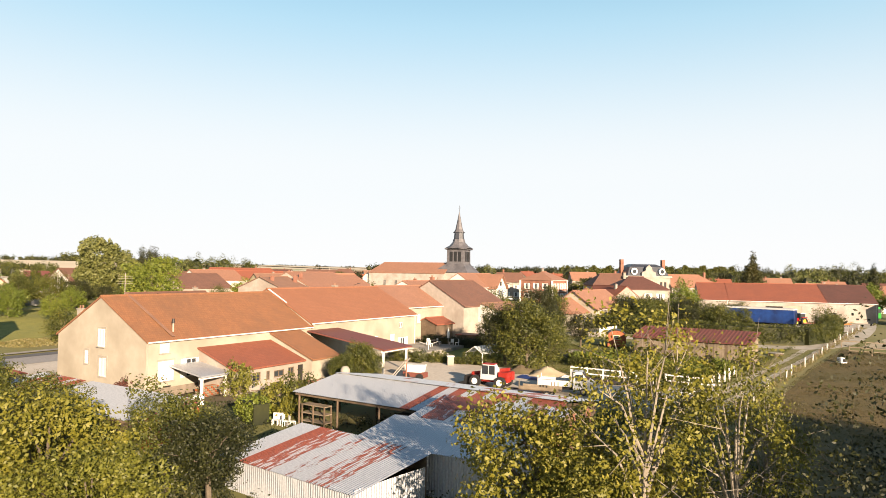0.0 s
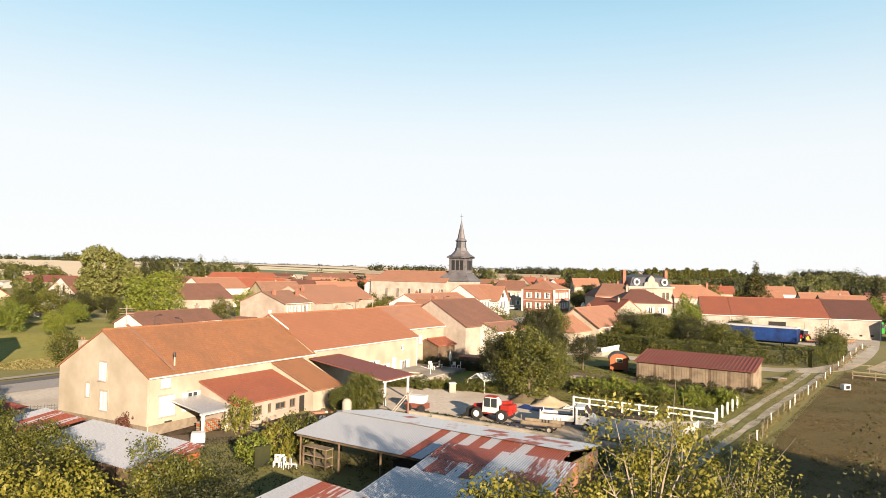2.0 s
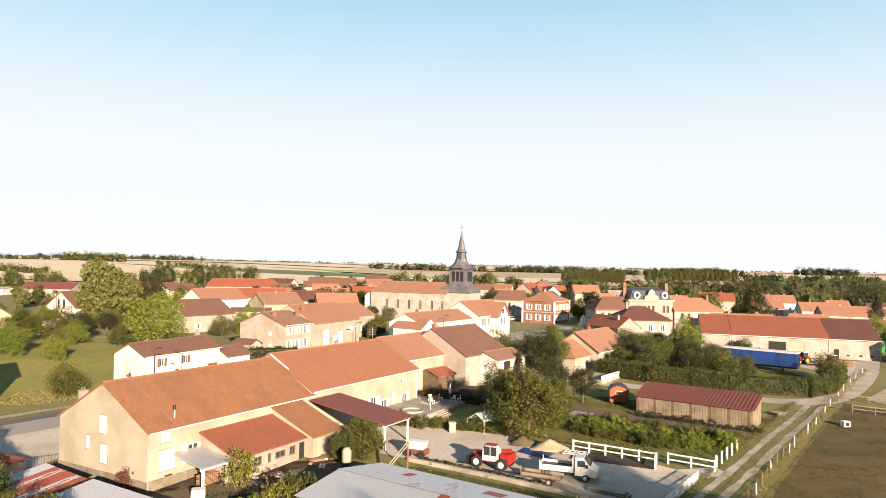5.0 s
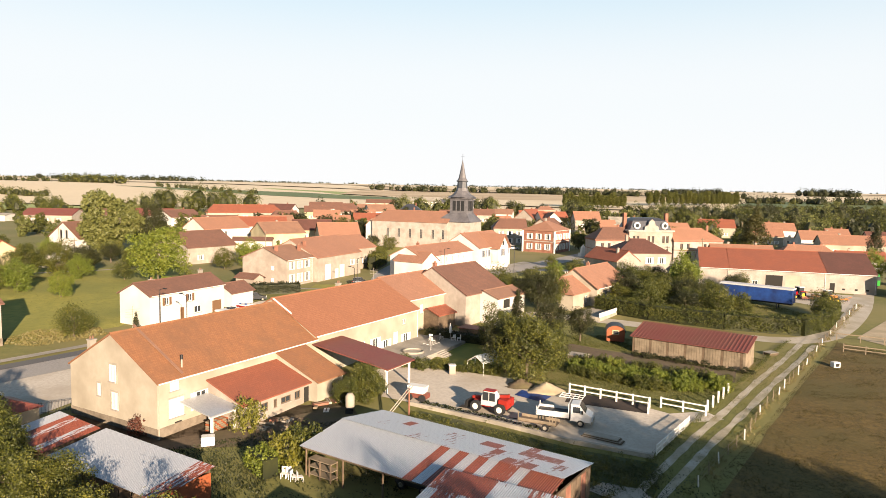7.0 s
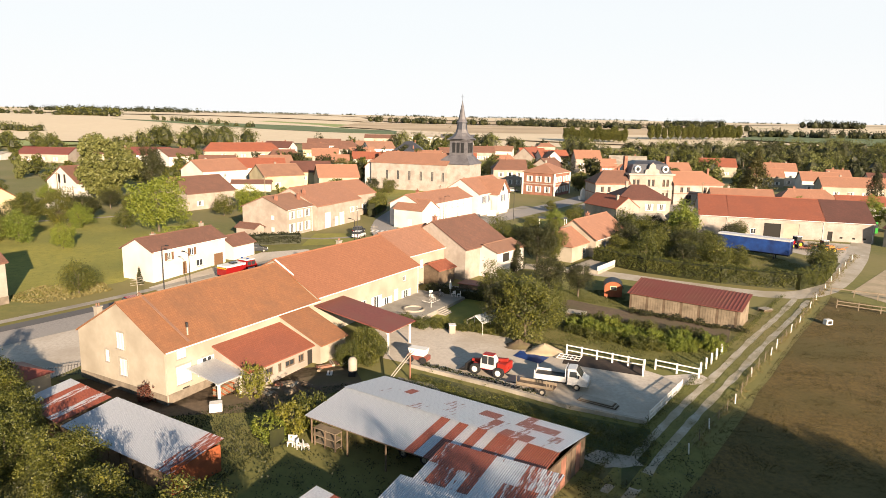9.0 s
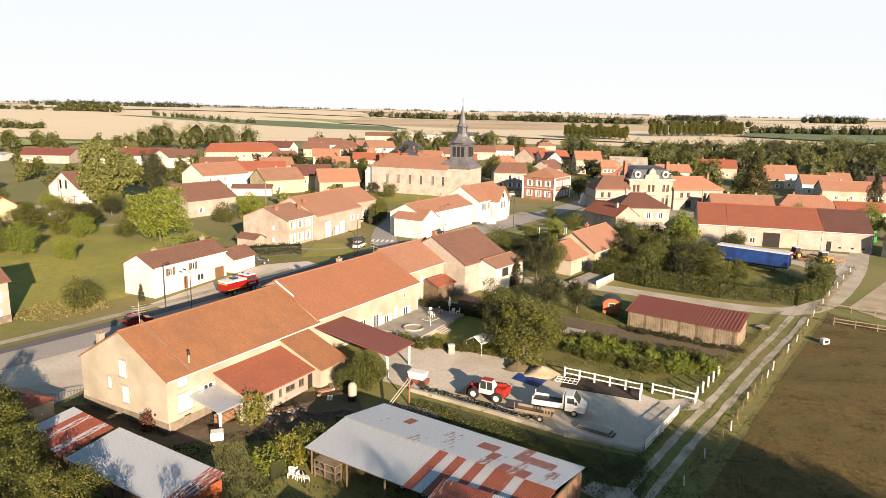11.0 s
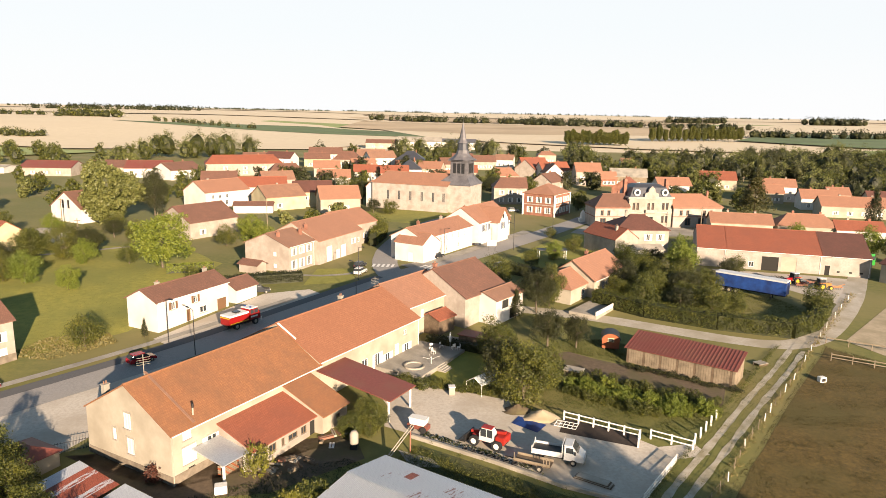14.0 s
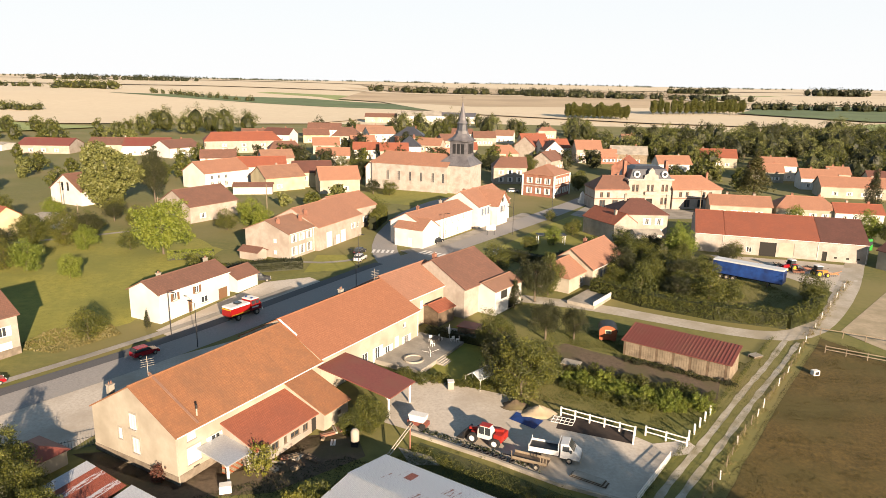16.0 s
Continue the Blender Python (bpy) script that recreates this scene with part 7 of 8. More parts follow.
for k in range(1600):
    t, w = r3.uniform(), r3.normal() * 1.6
    x, y = -8 + 24 * t + w * 0.46, 71 - 11.5 * t - 2.6 + w * 0.88 * 0.9
    cs.append((x, y, gz(x, y) + r3.uniform(0.0, 0.25)))
    rs_.append(0.3)
greenery("rough_grass", "rough green weeds on the bank below the wall", cs, rs_, 14, 0.07, "leaf", 22, "grass", "stuff")
cs, rs_ = [], []
for k in range(2600):
    x, y = r3.uniform(-50, 20), r3.uniform(26, 58)
    cs.append((x, y, gz(x, y) + r3.uniform(0.0, 0.3)))
    rs_.append(0.5)
greenery("rough_grass", "rough dark weeds under the foreground trees", cs, rs_, 16, 0.09, "leaf_dark", 23, "grass", "stuff")
cs, rs_ = [], []
for k in range(900):
    t, w = r3.uniform(), r3.normal()
    x, y = 11 + 39 * t - 2.2 + w * 0.5, 49 + 57 * t + 1.5 + w * 0.5
    cs.append((x, y, gz(x, y) + r3.uniform(0.0, 0.2)))
    rs_.append(0.35)
greenery("track_grass", "grass verge beside the farm track", cs, rs_, 12, 0.06, "leaf", 24, "grass", "stuff")

rail_fence("pale post and rail fence of the riding arena", 53.8, 102.4, 74, 92.5, 8, 1.3, "wood", (0.6, 1.1), 0.07)
rail_fence("pale post and rail fence of the riding arena", 56.6, 110.0, 80, 99.5, 8, 1.2, "wood", (1.05,), 0.06)
bx1 = thing("salt_box", "white plastic box lying in the pasture", "box", 48.6, 94.2, gz(48.6, 94.2), 15)
part("body", boxm(-0.5, 0.5, -0.4, 0.4, 0.0, 0.75, bevel=0.06), M["white_paint"], bx1)
part("opening", boxm(-0.3, 0.3, -0.415, -0.395, 0.15, 0.6), M["dark"], bx1)
pl = thing("pallet_stack", "grey pallet leaning on a post by the shed", "pallet", 42.2, 99.6, gz(42, 99.6), 30)
for k in range(5):
    part("slat", boxm(-0.8 + k * 0.36, -0.52 + k * 0.36, -0.7, 0.7, 0.35, 0.42), M["concrete"], pl)
for q in (-0.55, 0.5):
    part("bearer", boxm(-0.85, 0.95, q, q + 0.1, -0.05, 0.35), M["wood_old"], pl)


def heap(name, label, x, y, rx, ry, h, mk, seed=1):
    r = np.random.default_rng(seed)
    bm = bmesh.new()
    rings = []
    for i in range(7):
        f = i / 6
        rr = (1 - f) ** 0.8
        rings.append([bm.verts.new((rx * rr * math.cos(a * math.tau / 18) * (1 + 0.12 * r.normal()), ry * rr * math.sin(a * math.tau / 18) * (1 + 0.12 * r.normal()), h * f ** 1.2 + 0.04 * r.normal())) for a in range(18)])
    for a, b in zip(rings[:-1], rings[1:]):
        for k in range(18):
            bm.faces.new((a[k], a[(k + 1) % 18], b[(k + 1) % 18], b[k]))
    ob = put_mesh(name, bm, M[mk], smooth=True)
    ob.location = (x, y, gz(x, y))
    return tagged(ob, label, "heap")


heap("sand_mound", "heap of tan building sand", 8.2, 79.6, 2.3, 1.7, 1.1, "sand", 1)
heap("earth_mound", "heap of brown earth beside the sand", 5.3, 81.2, 1.9, 1.4, 0.9, "soil", 2)
patch("tarpaulin", "blue tarpaulin spread under the sand heap", [(4.3, 77.6), (7.4, 75.6), (8.6, 77.6), (5.4, 79.6)], M["blue_sheet"], 0.07, "tarpaulin", wobble=0.2)
rp = thing("steel_frame", "white steel grid frame lying on soil", "frame", 11.0, 77.6, gz(11, 77.6) + 0.12, -20)
bm = bmesh.new()
for k in range(6):
    tube(bm, (-1.3 + k * 0.52, -0.8, 0.1), (-1.3 + k * 0.52, 0.8, 0.1), 0.05, n=5)
for q in (-0.8, 0, 0.8):
    tube(bm, (-1.3, q, 0.1), (1.3, q, 0.1), 0.05, n=5)
part("grid", bm, M["white_paint"], rp)
pn = thing("sheet_stack", "stack of grey roofing sheets in the yard", "stack", 12.6, 65.6, gz(12.6, 65.6), -30)
for k in range(4):
    part("sheet", boxm(-2.2 + 0.1 * k, 1.9 - 0.15 * k, -0.55, 0.55, 0.06 + k * 0.09, 0.13 + k * 0.09, bevel=0.01), M["concrete"] if k % 2 else M["wood_old"], pn)
for k in range(7):
    x, y = -4.5 + k * 0.9, 71.9 - k * 0.42
    e = thing("tyre", "old black tyre lying along the wall", "tyre", x + 3.5, y - 1.2, gz(x, y) + 0.1, k * 30, "old tyres by the wall")
    bm = bmesh.new()
    rr = []
    for a in range(14):
        c, s = math.cos(a * math.tau / 14), math.sin(a * math.tau / 14)
        rr.append([bm.verts.new((c * q, s * q, z)) for q, z in ((0.2, 0.0), (0.34, 0.0), (0.36, 0.12), (0.34, 0.22), (0.2, 0.22))])
    for a in range(14):
        for k2 in range(5):
            bm.faces.new((rr[a][k2], rr[a][(k2 + 1) % 5], rr[(a + 1) % 14][(k2 + 1) % 5], rr[(a + 1) % 14][k2]))
    part("tread", bm, M["black"], e, smooth=True)
bn = thing("crate", "white plastic crate beside the farm door", "crate", -24.9, 60.6, gz(-24.9, 60.6), 20)
part("body", boxm(-0.6, 0.6, -0.5, 0.5, 0, 0.85, bevel=0.05), M["white_paint"], bn)
wp = thing("wood_stack", "stacked firewood under the porch roof", "firewood", *fp(4.9, 2.6), -2.45, FANG)
for i in range(9):
    for j in range(5):
        bm = bmesh.new()
        tube(bm, (-1.0 + i * 0.24, -0.4, 0.12 + j * 0.22), (-1.0 + i * 0.24, 0.5, 0.12 + j * 0.22), 0.105, n=6)
        part("log", bm, M["wood"] if (i + j) % 3 else M["wood_orange"], wp)
tk = thing("water_tank", "upright grey plastic water tank", "tank", -13.4, 70.2, gz(-13.4, 70.2), 0)
bm = bmesh.new()
ring_solid(bm, [(0.5, 0.35), (0.7, 0.5), (1.8, 0.5), (2.1, 0.3), (2.15, 0.1)], 14, 0)
part("barrel", bm, M["concrete"], tk, smooth=True)
part("stand", boxm(-0.4, 0.4, -0.4, 0.4, -0.2, 0.5), M["iron"], tk)
bn = thing("conveyor", "slanting old grain elevator with rusty frame", "elevator", -8.2, 69.0, gz(-8, 69), 40)
bm = bmesh.new()
for q in (-0.2, 0.2):
    tube(bm, (-1.6, q, 0.1), (1.8, q, 3.2), 0.06, n=5)
for k in range(8):
    tube(bm, (-1.6 + 3.4 * k / 8, -0.2, 0.1 + 3.1 * k / 8), (-1.6 + 3.4 * k / 8, 0.2, 0.1 + 3.1 * k / 8), 0.04, n=4)
part("ladder_frame", bm, M["concrete"], bn)
bm = bmesh.new()
tube(bm, (1.5, 0, -0.2), (1.5, 0, 3.0), 0.09, n=6)
part("pillar", bm, M["brick"], bn)
mx = thing("machine", "white farm machine parked near the carport", "machine", -6.6, 75.0, gz(-6.6, 75), -20)
part("hopper", profile(bmesh.new(), [(-0.9, 0.9), (0.9, 0.9), (1.1, 1.7), (-1.1, 1.7)], -0.6, 0.6, 0.03), M["white_paint"], mx)
part("chassis", boxm(-1.3, 1.3, -0.5, 0.5, 0.35, 0.9, bevel=0.03), M["red_metal"], mx)
for q in (-0.8, 0.8):
    bm = bmesh.new()
    tube(bm, (q, -0.65, 0.4), (q, -0.45, 0.4), 0.4, n=14)
    part("wheel", bm, M["black"], mx)
bi = thing("bin", "grey garden bin at the yard edge", "bin", -3.2, 85.2, gz(-3.2, 85.2), 10)
part("body", boxm(-0.4, 0.4, -0.4, 0.4, 0, 1.1, bevel=0.04), M["concrete"], bi)
part("lid", boxm(-0.46, 0.46, -0.46, 0.46, 1.1, 1.2, bevel=0.03), M["white_paint"], bi)

# terrace with garden furniture
x, y = fp(41, 4.0)
tr = thing("terrace", "pale pink paved terrace with steps", "terrace", x, y, -1.35, FANG)
part("terrace_slab", boxm(-6.5, 6.6, -4.0, 4.0, -0.6, 0.55, bevel=0.03), M["path"], tr)
for k in range(4):
    part("step", boxm(-2.0, 0.2, -4.0 - 0.35 * (k + 1), -4.0 - 0.35 * k, -0.5, 0.4 - 0.14 * k), M["path"], tr)
bm = bmesh.new()
ring_solid(bm, [(0.55, 1.5), (0.8, 1.5), (0.8, 1.3), (0.62, 1.25)], 20, 0)
po = part("planter_ring", bm, M["concrete"], tr, "round stone fire ring")
po.location = (-3.6, -1.2, 0)
for k, (u, v, c) in enumerate(((44.8, 3.6, "chair"), (46.2, 4.6, "chair"), (43.4, 4.8, "chair"), (46.8, 6.4, "chair"), (47, 7.2, "chair"))):
    x, y = fp(u, v)
    e = thing("garden_chair", "white plastic garden chair on the terrace", "chair", x, y, -0.8, k * 70, "terrace chairs")
    part("seat", boxm(-0.25, 0.25, -0.25, 0.25, 0.42, 0.47, bevel=0.01), M["white_paint"], e)
    part("backrest", boxm(-0.25, 0.25, 0.22, 0.27, 0.47, 0.95, bevel=0.01), M["white_paint"], e)
    for q in (-0.22, 0.22):
        for w in (-0.22, 0.22):
            part("leg", boxm(q - 0.025, q + 0.025, w - 0.025, w + 0.025, 0, 0.42), M["white_paint"], e)
x, y = fp(45.0, 4.4)
tb = thing("garden_table", "dark garden table on the terrace", "table", x, y, -0.8, FANG)
part("tabletop", boxm(-0.9, 0.9, -0.5, 0.5, 0.7, 0.75, bevel=0.01), M["iron"], tb)
for q in (-0.8, 0.8):
    for w in (-0.42, 0.42):
        part("leg", boxm(q - 0.03, q + 0.03, w - 0.03, w + 0.03, 0, 0.7), M["iron"], tb)
x, y = fp(47.2, 5.6)
um = thing("parasol", "closed white parasol on the terrace", "parasol", x, y, -0.8)
bm = bmesh.new()
tube(bm, (0, 0, 0), (0, 0, 2.4), 0.03)
part("pole", bm, M["white_paint"], um)
part("canopy", ring_solid(bmesh.new(), [(1.0, 0.16), (1.6, 0.22), (2.3, 0.08), (2.5, 0.02)], 10, 0), M["white_paint"], um)
x, y = fp(50.5, 6.5)
gw = thing("garden_wall", "low pale stone wall beside the lawn", "wall", x, y, -1.2, FANG - 80)
part("stonework", boxm(-3.0, 3.0, -0.15, 0.15, -0.3, 1.1, bevel=0.02), M["stone"], gw)
cl = thing("clothes_dryer", "rotary clothes dryer on the lawn", "dryer", -6.6, 93.8, gz(-6.6, 93.8), 20)
bm = bmesh.new()
tube(bm, (0, 0, 0), (0, 0, 1.7), 0.035)
for a in range(4):
    tube(bm, (0, 0, 1.3), (1.3 * math.cos(a * math.pi / 2), 1.3 * math.sin(a * math.pi / 2), 1.7), 0.02, n=4)
part("frame", bm, M["white_paint"], cl)


# ---- vehicles ----
M["car_white"] = plain("white_car_paint", (0.486, 0.486, 0.486), 0.25)
M["car_red"] = plain("red_car_paint", (0.245, 0.0068, 0.0109), 0.25)
M["fire_red"] = plain("fire_red_paint", (0.204, 0.0082, 0.0082), 0.3)
M["car_dark"] = plain("dark_car_paint", (0.0184, 0.022, 0.027), 0.25)
M["car_blue"] = plain("pale_blue_car_paint", (0.213, 0.255, 0.304), 0.25)
M["green_paint"] = plain("bright_green_paint", (0.0184, 0.194, 0.024), 0.35)
M["yellow_paint"] = plain("yellow_paint", (0.456, 0.334, 0.0184), 0.4)
M["orange_paint"] = plain("orange_paint", (0.365, 0.122, 0.0184), 0.4)


def wheel(e, x, y, r, w, rim="concrete"):
    bm = bmesh.new()
    tube(bm, (0, -w / 2, 0), (0, w / 2, 0), r, n=18)
    t = part("wheel", bm, M["black"], e)
    t.location = (x, y, r)
    bm = bmesh.new()
    tube(bm, (0, -w / 2 - 0.02, 0), (0, w / 2 + 0.02, 0), r * 0.55, n=12)
    part("rim", bm, M[rim], t)


def car(label, x, y, ang, paint, L=4.1, H=1.48, z=None):
    e = thing("car", label, "car", x, y, (gz(x, y) if z is None else z) + 0.05, ang)
    h = L / 2
    body = [(-h, 0.35), (-h, 0.85), (-h + 0.15, 0.98), (h - 1.15, 0.93), (h - 0.12, 0.74), (h, 0.55), (h, 0.3)]
    part("body", profile(bmesh.new(), body, -0.85, 0.85, 0.06), M[paint], e)
    cab = [(-h + 0.12, 0.95), (-h + 0.42, H - 0.06), (-0.2, H), (0.35, H - 0.06), (h - 1.1, 0.93)]
    part("cabin", profile(bmesh.new(), cab, -0.74, 0.74, 0.05), M["glass"], e, "dark tinted windows")
    part("roof", boxm(-h + 0.5, 0.3, -0.68, 0.68, H - 0.04, H + 0.02, bevel=0.02), M[paint], e)
    for q in (-h + 0.8, h - 0.8):
        for w in (-0.8, 0.8):
            wheel(e, q, w, 0.31, 0.2)
    for w in (-0.6, 0.6):
        part("headlight", boxm(h - 0.1, h + 0.01, w - 0.16, w + 0.16, 0.6, 0.72), M["white_paint"], e)
        part("tail_light", boxm(-h - 0.01, -h + 0.05, w - 0.12, w + 0.12, 0.7, 0.85), M["red_paint"], e)
    return e


def fire_truck(label, x, y, ang):
    e = thing("fire_engine", label, "fire engine", x, y, gz(x, y) + 0.05, ang)
    part("chassis", boxm(-3.3, 3.1, -0.55, 0.55, 0.55, 0.95), M["iron"], e)
    cab = part("cab", profile(bmesh.new(), [(0.9, 0.95), (0.9, 2.85), (2.6, 2.85), (2.95, 2.0), (3.25, 1.9), (3.3, 0.85)], -1.1, 1.1, 0.07), M["fire_red"], e)
    part("cab_roof", boxm(0.85, 2.65, -1.12, 1.12, 2.83, 2.98, bevel=0.04), M["white_paint"], cab, "white cab roof")
    part("windscreen", profile(bmesh.new(), [(2.66, 2.78), (2.98, 2.03), (3.02, 2.05), (2.70, 2.8)], -0.95, 0.95), M["glass"], cab)
    for w in (-1.11, 1.09):
        for q0, q1 in ((1.05, 1.75), (1.9, 2.65)):
            part("side_window", boxm(q0, q1, w, w + 0.02, 2.0, 2.65), M["glass"], cab)
        part("door_mark", boxm(1.1, 2.6, w, w + 0.015, 1.35, 1.62), M["white_paint"], cab, "white stripe on the door")
    part("bumper", boxm(3.2, 3.5, -1.15, 1.15, 0.6, 1.0, bevel=0.04), M["white_paint"], e)
    bd = part("body", boxm(-3.4, 0.7, -1.15, 1.15, 0.95, 2.35, bevel=0.05), M["fire_red"], e)
    part("tank_top", boxm(-3.4, 0.7, -1.17, 1.17, 2.3, 2.6, bevel=0.05), M["white_paint"], bd, "white deck with lockers")
    part("hose_reel", boxm(-1.6, -0.5, -0.5, 0.5, 2.6, 2.85, bevel=0.05), M["car_dark"], bd)
    part("rear_marking", boxm(-3.44, -3.39, -1.1, 1.1, 2.08, 2.24), M["yellow_paint"], bd)
    for w in (-1.17, 1.15):
        part("stripe", boxm(-3.3, 0.6, w, w + 0.02, 1.12, 1.26), M["yellow_paint"], bd)
        for k in range(3):
            part("locker", boxm(-3.2 + k * 1.3, -2.05 + k * 1.3, w, w + 0.025, 1.4, 2.2), M["fire_red"], bd)
    for w in (-0.7, 0.7):
        part("beacon", boxm(1.3, 1.6, w - 0.15, w + 0.15, 2.98, 3.15, bevel=0.03), M["blue_sheet"], cab)
    for q in (-1.9, 2.1):
        for w in (-1.0, 1.0):
            wheel(e, q, w, 0.55, 0.35)
    return e


fire_truck("red fire engine with white tank on the road", -39.8, 108.4, 61)
car("small red hatchback car driving on the road", -48.7, 91.7, 55, "car_red", 3.9)
car("dark red car parked at the roadside", -64.5, 80.3, 50, "car_red")
car("dark estate car parked at the street corner", -27.3, 150.6, 80, "car_dark", 4.4)
car("white and blue car parked at the corner", -26.2, 144.6, 78, "car_white", 4.3)
car("black car parked before the inn", -10.6, 163.6, 62, "car_dark")
car("white car parked by the brick house", 11.4, 247.5, 20, "car_white")
car("pale blue car parked behind the tree", 5.0, 154.0, 40, "car_blue")
car("dark car beside the white garage", -43.0, 127.5, 20, "car_dark")

vn = thing("tipper_truck", "white tipper truck with dropside bed", "truck", 9.2, 69.7, gz(9.2, 69.7) + 0.05, -15)
cb = part("cab", profile(bmesh.new(), [(0.7, 0.55), (0.7, 2.25), (1.55, 2.3), (2.2, 1.45), (2.85, 1.15), (2.95, 0.5)], -0.95, 0.95, 0.07), M["car_white"], vn)
part("windscreen", profile(bmesh.new(), [(1.62, 2.24), (2.2, 1.5), (2.23, 1.53), (1.66, 2.28)], -0.82, 0.82), M["glass"], cb)
for w in (-0.965, 0.945):
    part("side_window", boxm(0.95, 1.7, w, w + 0.02, 1.45, 2.05), M["glass"], cb)
    part("mirror", boxm(1.85, 2.0, w * 1.15 - 0.05, w * 1.15 + 0.05, 1.4, 1.75), M["black"], cb)
part("bumper", boxm(2.8, 3.0, -0.95, 0.95, 0.35, 0.7, bevel=0.03), M["concrete"], vn)
part("chassis", boxm(-2.8, 2.6, -0.45, 0.45, 0.4, 0.75), M["iron"], vn)
bd = part("bed", boxm(-2.8, 0.55, -1.0, 1.0, 0.8, 0.95), M["car_white"], vn)
for a in ((-2.8, 0.55, -1.02, -0.97), (-2.8, 0.55, 0.97, 1.02), (-2.82, -2.77, -1.0, 1.0)):
    part("dropside", boxm(*a, 0.95, 1.38), M["car_white"], bd)
part("headboard", boxm(0.48, 0.56, -1.0, 1.0, 0.95, 2.3, bevel=0.01), M["car_white"], bd)
part("load", boxm(-2.7, 0.45, -0.95, 0.95, 0.95, 1.12), M["iron"], bd)
for q in (-2.75, ):
    for w in (-0.98, 0.98):
        part("stake", boxm(q - 0.04, q + 0.04, w - 0.04, w + 0.04, 0.95, 1.75), M["car_white"], bd)
for q in (-1.7, 1.75):
    for w in (-0.85, 0.85):
        wheel(vn, q, w, 0.36, 0.24)

tl = thing("farm_trailer", "small rusty flat trailer with stakes", "trailer", 6.4, 68.0, gz(6.4, 68) + 0.03, -21)
part("deck", boxm(-2.0, 2.0, -0.7, 0.7, 0.62, 0.72), M["wood_old"], tl)
for a in ((-2.0, 2.0, -0.72, -0.68), (-2.0, 2.0, 0.68, 0.72)):
    part("side_rail", boxm(*a, 0.72, 1.0), M["wood"], tl)
for q in (-1.95, 1.3, 1.6, 1.95):
    part("stake", boxm(q - 0.04, q + 0.04, -0.72, -0.66, 0.7, 1.6), M["wood"], tl)
for w in (-0.8, 0.8):
    wheel(tl, 0.9, w, 0.36, 0.2)
part("drawbar", boxm(-3.2, -2.0, -0.05, 0.05, 0.5, 0.6), M["iron"], tl)

te = thing("telehandler", "red and white telehandler with front bucket", "telehandler", 1.7, 72.3, gz(1.7, 72.3) + 0.04, 155)
part("chassis", boxm(-2.0, 1.9, -0.6, 0.6, 0.55, 1.15, bevel=0.05), M["red_paint"], te)
part("engine_hood", profile(bmesh.new(), [(-2.2, 0.8), (-2.2, 1.6), (-1.2, 1.75), (0.2, 1.6), (0.2, 0.8)], -1.0, -0.15, 0.06), M["red_paint"], te)
cb = part("cab", profile(bmesh.new(), [(-0.9, 0.8), (-0.95, 1.9), (-0.6, 2.4), (0.55, 2.4), (0.85, 1.8), (0.9, 0.8)], 0.1, 1.0, 0.05), M["car_white"], te)
for w in (0.085, 1.0):
    for q0, q1 in ((-0.78, -0.12), (-0.02, 0.66)):
        part("side_window", boxm(q0, q1, w, w + 0.015, 1.38, 2.28), M["glass"], cb)
part("cab_roof", boxm(-0.68, 0.62, 0.08, 1.02, 2.38, 2.47, bevel=0.03), M["red_paint"], cb, "red cab roof")
part("engine_cover", boxm(-2.15, -1.1, -0.95, 0.95, 1.15, 1.66, bevel=0.06), M["red_paint"], te)
part("windscreen", profile(bmesh.new(), [(0.62, 2.35), (0.88, 1.5), (0.91, 1.5), (0.65, 2.36)], 0.18, 0.92), M["glass"], cb)
part("boom", profile(bmesh.new(), [(-2.0, 1.75), (2.3, 1.05), (2.3, 1.35), (-2.0, 2.1)], -0.25, 0.1, 0.02), M["red_paint"], te)
bk = part("bucket", profile(bmesh.new(), [(2.5, 0.2), (3.5, 0.15), (3.2, 0.35), (2.7, 0.5), (2.6, 1.1), (2.45, 1.1)], -1.15, 1.15), M["iron"], te, "black steel bucket")
for q in (-1.35, 1.45):
    for w in (-0.95, 0.95):
        wheel(te, q, w, 0.6, 0.42, "white_paint")

st = thing("semi_trailer", "long blue covered semi-trailer behind the hedge", "trailer", 54.6, 137.2, 0.0, -38)
part("cover", boxm(-6.8, 6.8, -1.25, 1.25, 1.15, 3.75, bevel=0.05), M["blue_sheet"], st, "blue tarpaulin sides")
part("top", boxm(-6.85, 6.85, -1.28, 1.28, 3.7, 4.0, bevel=0.04), M["car_white"], st, "white edge of the tarpaulin")
part("chassis", boxm(-6.6, 6.6, -0.6, 0.6, 0.8, 1.15), M["iron"], st)
for q in (-5.2, -3.9, -2.6):
    for w in (-1.0, 1.0):
        wheel(st, q, w, 0.5, 0.3)
for w in (-0.7, 0.7):
    part("landing_leg", boxm(3.9, 4.1, w - 0.08, w + 0.08, -0.1, 0.9), M["iron"], st)


